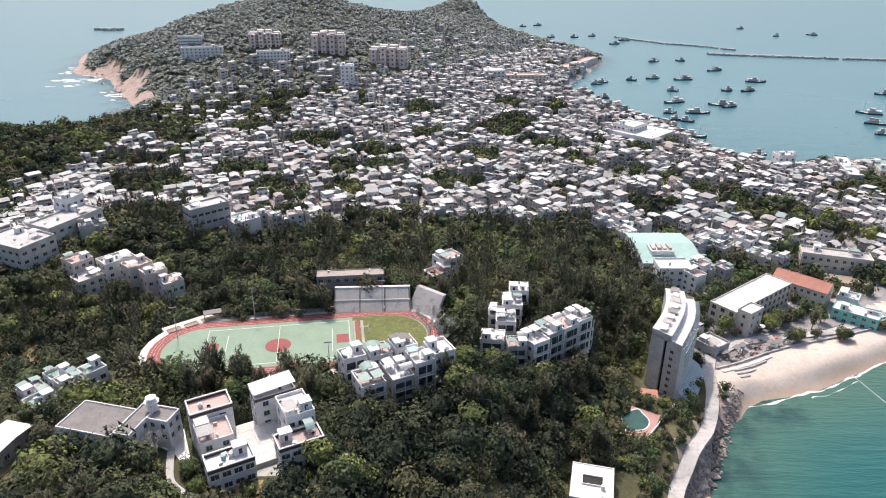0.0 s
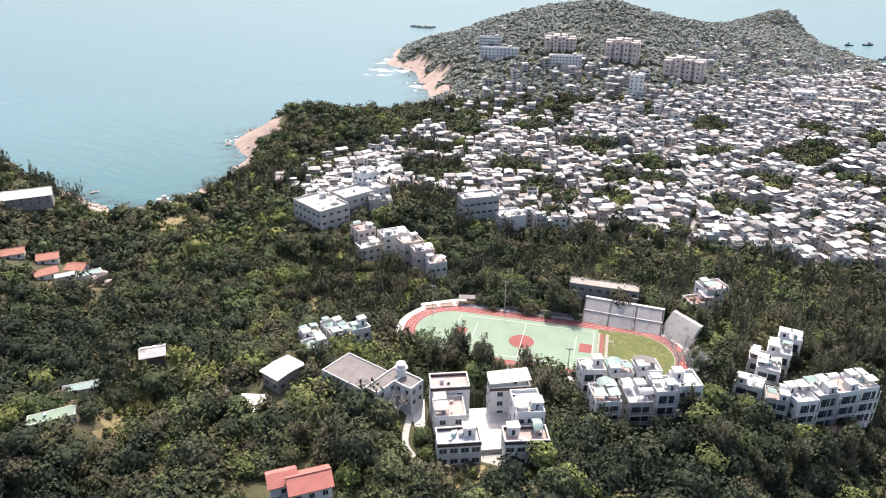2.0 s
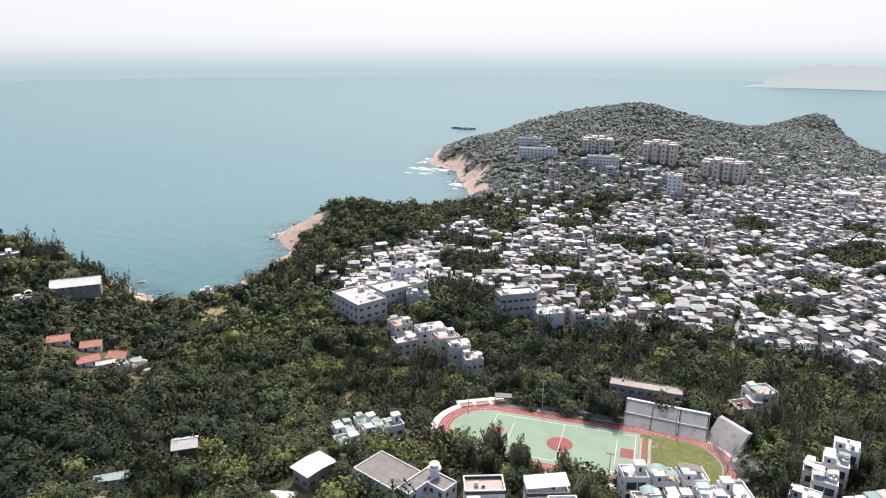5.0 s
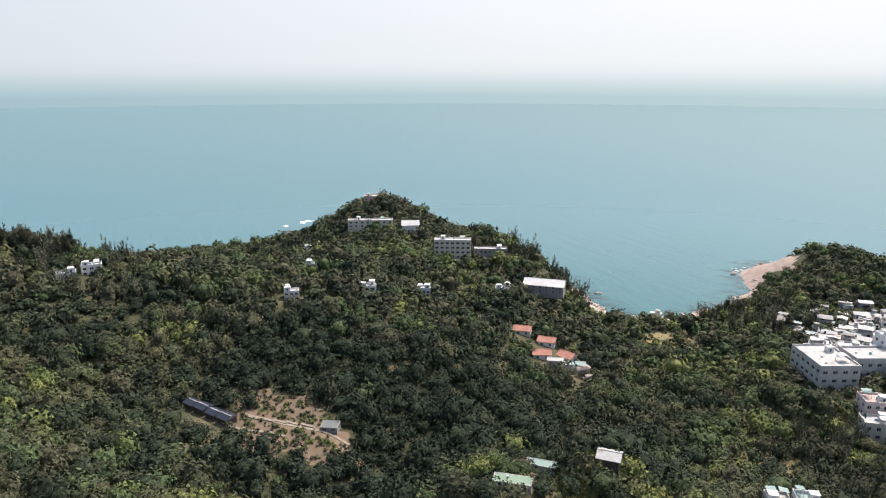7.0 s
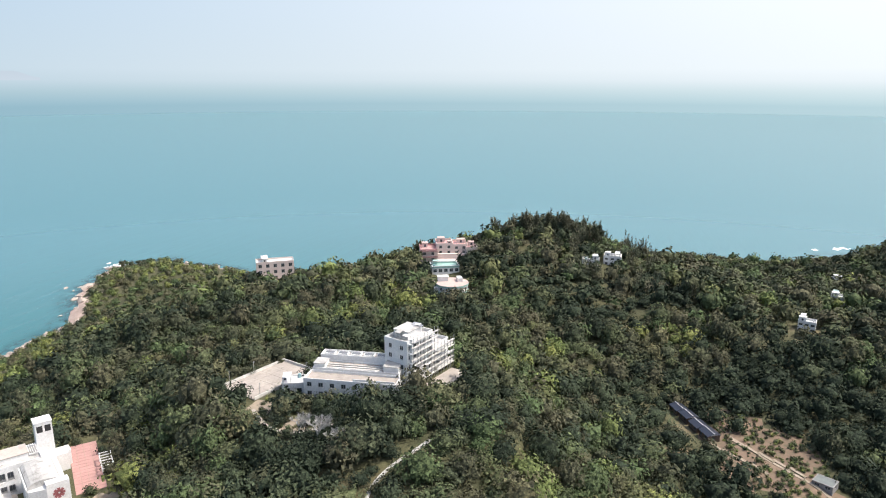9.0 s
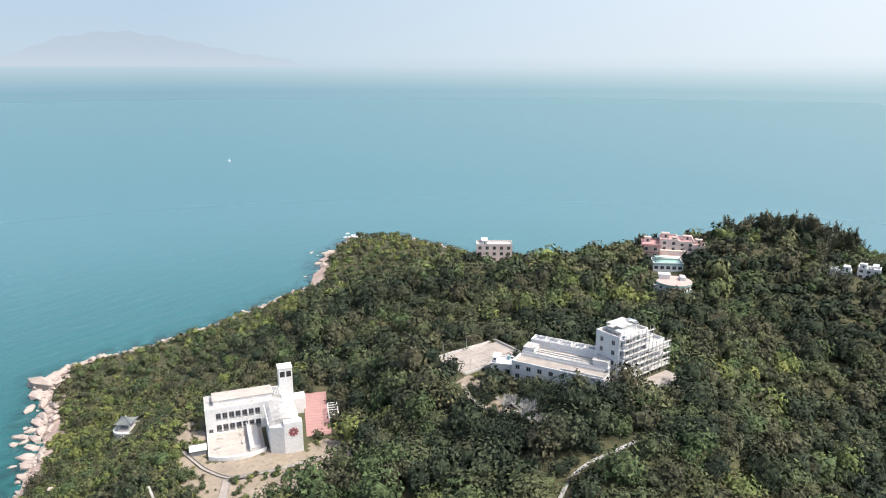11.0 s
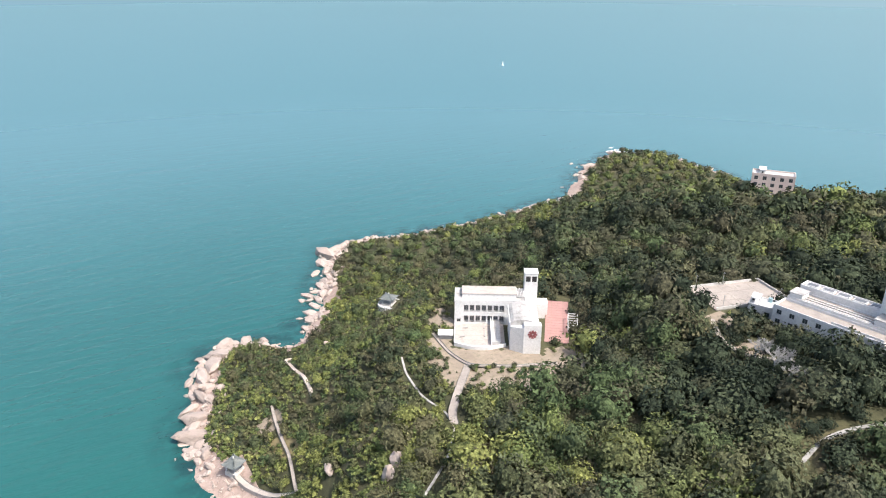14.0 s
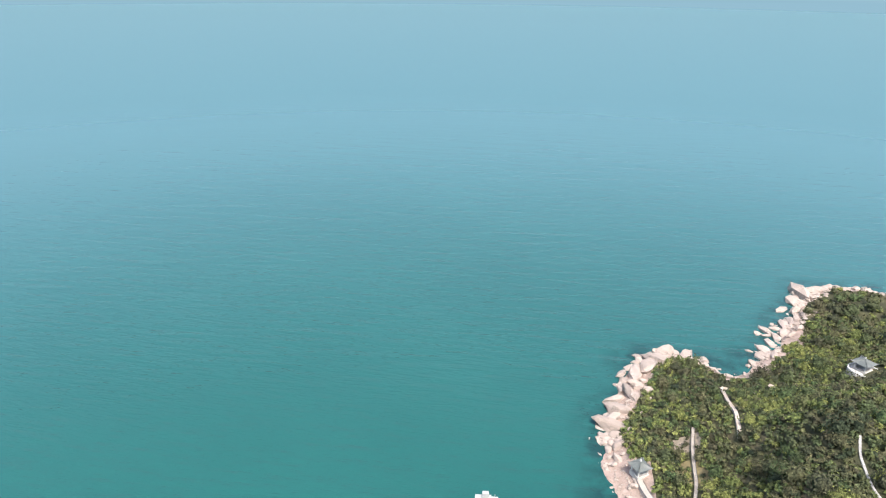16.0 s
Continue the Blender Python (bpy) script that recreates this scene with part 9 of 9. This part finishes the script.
# ---- single trees near the houses and on the skylines ----
def trunk_shell(h, r):
    s_ = Shell()
    n = 6
    for (z0, r0), (z1, r1) in (((-0.8, r * 1.3), (h * 0.4, r * 0.8)), ((h * 0.4, r * 0.8), (h * 0.85, r * 0.3))):
        for k in range(n):
            q0, q1 = 2 * np.pi * k / n, 2 * np.pi * (k + 1) / n
            s_.quad([(r0 * math.cos(q0), r0 * math.sin(q0), z0), (r0 * math.cos(q1), r0 * math.sin(q1), z0), (r1 * math.cos(q1), r1 * math.sin(q1), z1), (r1 * math.cos(q0), r1 * math.sin(q0), z1)])
    for k in range(4):
        q = 1.57 * k + 0.4
        c, s1 = math.cos(q), math.sin(q)
        z0, z1, out = h * (0.3 + 0.08 * k), h * (0.55 + 0.07 * k), h * 0.2
        s_.quad([(0, 0, z0), (0.1 * -s1, 0.1 * c, z0 + 0.2), (out * c - 0.04 * s1, out * s1 + 0.04 * c, z1), (out * c, out * s1, z1 - 0.1)])
    return s_


broad_meshes = [mesh_of("crown", *crown_shape(80 + k, 1, 560, 0.95 + 0.12 * (k % 3), 8 + k % 3, 0.13), TREELEAVES, None, True) for k in range(4)]
pine_meshes = [mesh_of("crown", *plume_shape(90 + k, 13, 62), NEEDLES, None, True) for k in range(4)]
trunk_mesh = trunk_shell(1.6, 0.075).mesh("trunk", [BARK])


def lone_tree(x, y, size, pine, k):
    z = ground_at(x, y)
    root = thing("casuarina" if pine else "broadleaf_tree", pose(x, y, z, 0, 0, 47 * k), "tall feathery dark casuarina tree" if pine else "full leafy green broadleaf tree", "tree", "casuarinas" if pine else "broadleaf trees")
    part("trunk", trunk_mesh, None, root).matrix_local = Matrix.Diagonal((size, size, size, 1))
    part("crown", (pine_meshes if pine else broad_meshes)[k % 4], None, root).matrix_local = pose(0, 0, size * 0.45) @ Matrix.Diagonal((size * 0.95, size * 0.95, size * 1.15, 1) if pine else (size, size, size, 1))


lr = np.random.default_rng(17)
k = 0
STANDS = [(-62, 163, 26, 8, 26, 0.6, 3.2, 4.6), (12, 175, 34, 34, 46, 0.45, 2.8, 4.4), (55, 215, 26, 30, 26, 0.6, 2.8, 4.4), (0, 235, 50, 22, 30, 0.6, 3.0, 4.6), (-70, 222, 40, 14, 26, 0.4, 3.0, 4.4), (-100, 245, 40, 22, 24, 0.6, 3.0, 4.6), (-380, 225, 34, 26, 22, 0.9, 2.0, 3.0), (-388, -58, 14, 32, 44, 1.0, 3.0, 4.6), (-348, -118, 7, 7, 4, 1.0, 2.8, 3.4)]
STANDS += [(-420, 40, 40, 50, 14, 0.9, 2.2, 3.2), (-260, 315, 34, 34, 26, 0.7, 3.0, 4.4), (-95, 118, 30, 20, 14, 0.2, 2.6, 3.6), (-20, 110, 30, 16, 14, 0.1, 2.4, 3.6), (120, 236, 26, 8, 5, 0.0, 2.6, 3.4), (143, 240, 14, 5, 6, 0.2, 2.2, 3.2), (152, 233, 9, 3, 9, 0.0, 1.5, 2.2), (140, 230, 5, 3, 3, 0.0, 1.8, 2.4), (176, 240, 5, 3, 3, 0.0, 1.6, 2.2), (133, 262, 16, 4, 6, 0.3, 2.4, 3.4), (-330, -215, 24, 14, 4, 0.7, 2.6, 3.6)]
for cx, cy, rx, ry, n, pine_share, smin, smax in STANDS:
    px, py = cx + rx * lr.uniform(-1, 1, n * 8), cy + ry * lr.uniform(-1, 1, n * 8)
    fit_ = wooded(px, py) if cx < 110 else is_clear(px, py)
    for x_, y_ in list(zip(px[fit_], py[fit_]))[:n]:
        lone_tree(x_, y_, lr.uniform(smin, smax), lr.random() < pine_share, k)
        k += 1


def bare_tree(x, y, h, label):
    rng = random.Random(4)
    s_ = Shell()

    def limb(p, d, length, r, depth):
        q = p + d * length
        side = d.orthogonal().normalized()
        up_ = d.cross(side)
        ring0 = [p + (side * math.cos(t_) + up_ * math.sin(t_)) * r for t_ in (0, 2.1, 4.2)]
        ring1 = [q + (side * math.cos(t_) + up_ * math.sin(t_)) * r * 0.6 for t_ in (0, 2.1, 4.2)]
        for i in range(3):
            s_.quad([ring0[i][:], ring0[(i + 1) % 3][:], ring1[(i + 1) % 3][:], ring1[i][:]])
        if depth:
            for _ in range(4 if depth > 1 else 5):
                nd = (d + Vector((rng.uniform(-1, 1), rng.uniform(-1, 1), rng.uniform(-0.3, 0.7))) * 0.75).normalized()
                limb(q if rng.random() < 0.6 else p + d * length * 0.7, nd, length * rng.uniform(0.55, 0.8), r * 0.6, depth - 1)

    root = thing("bare_tree", pose(x, y, ground_at(x, y)), label, "tree", "bare trees")
    limb(Vector((0, 0, -0.5)), Vector((0, 0, 1)), h * 0.38, 0.30, 5)
    part("branchwork", s_, [CONCRETE], root)


bare_tree(-3.5, 190, 14, "leafless pale grey tree beside the villas")
bare_tree(1.5, 185, 12, "leafless pale grey tree beside the track")
bare_tree(-144, -79, 8, "leafless pale grey tree in the wood below the mansion")
bare_tree(-147, -86, 7, "leafless pale grey tree in the wood below the mansion")
bare_tree(-141, -73, 7, "leafless pale grey tree in the wood below the mansion")
bare_tree(-66, 125, 7, "leafless thin tree beside the hall")

# small shrubs on the bare banks
sh = np.random.default_rng(33)
sx_, sy_, sr_ = [], [], []
for zx, zy, zr, zm in ZONES:
    if zm > 3:
        n = int(zr * ({4: 2.6, 7: 6.0}.get(zm, 6.0)))
        q, u = sh.uniform(0, 2 * np.pi, n), zr * np.sqrt(sh.random(n))
        sx_.append(zx + u * np.cos(q))
        sy_.append(zy + u * np.sin(q))
        sr_.append(sh.uniform(0.35, 0.95, n))
x, y, radius = np.concatenate(sx_), np.concatenate(sy_), np.concatenate(sr_)
keep = is_clear(x, y)
woods("scrub", "low shrubs on bare banks and terraces", x[keep], y[keep], radius[keep], MIDCROWNS, sh, sh.uniform(0.2, 1.0, keep.sum()))

# pale bamboo thickets, and flat outcrops on the left hill
bx_, by_ = [], []
for cx, cy, r, n in BAMBOO:
    q, u = sh.uniform(0, 2 * np.pi, n), r * np.sqrt(sh.random(n))
    bx_.append(cx + u * np.cos(q) * 1.3)
    by_.append(cy + u * np.sin(q))
bx_, by_ = np.concatenate(bx_), np.concatenate(by_)
woods("bamboo", "tall yellowing bamboo thickets", bx_, by_, sh.uniform(1.0, 1.7, len(bx_)), PINECROWNS, sh, sh.uniform(0.0, 1.0, len(bx_)), 1.15, BAMBOOLEAF)

# undergrowth on open ground beside the near walls and lanes
ux_, uy_ = [], []
for x0, x1, y0, y1, n in ((-64, -20, 106, 122, 190), (-110, -62, 108, 126, 210), (48, 84, 140, 192, 330), (-155, -120, 72, 100, 160), (30, 60, 128, 152, 130), (-96, -84, -140, -112, 60), (-178, -158, -100, -50, 160), (-200, -170, -62, -46, 90)):
    ux_.append(sh.uniform(x0, x1, n))
    uy_.append(sh.uniform(y0, y1, n))
ux_, uy_ = np.concatenate(ux_), np.concatenate(uy_)
keep = is_clear(ux_, uy_, -0.2) & (coast_distance(ux_, uy_) > 4)
ux_, uy_ = ux_[keep], uy_[keep]
woods("undergrowth", "tangled low undergrowth beside walls and lanes", ux_, uy_, sh.uniform(0.5, 1.3, len(ux_)), MIDCROWNS, sh, sh.uniform(0.1, 1.0, len(ux_)), 1.2)
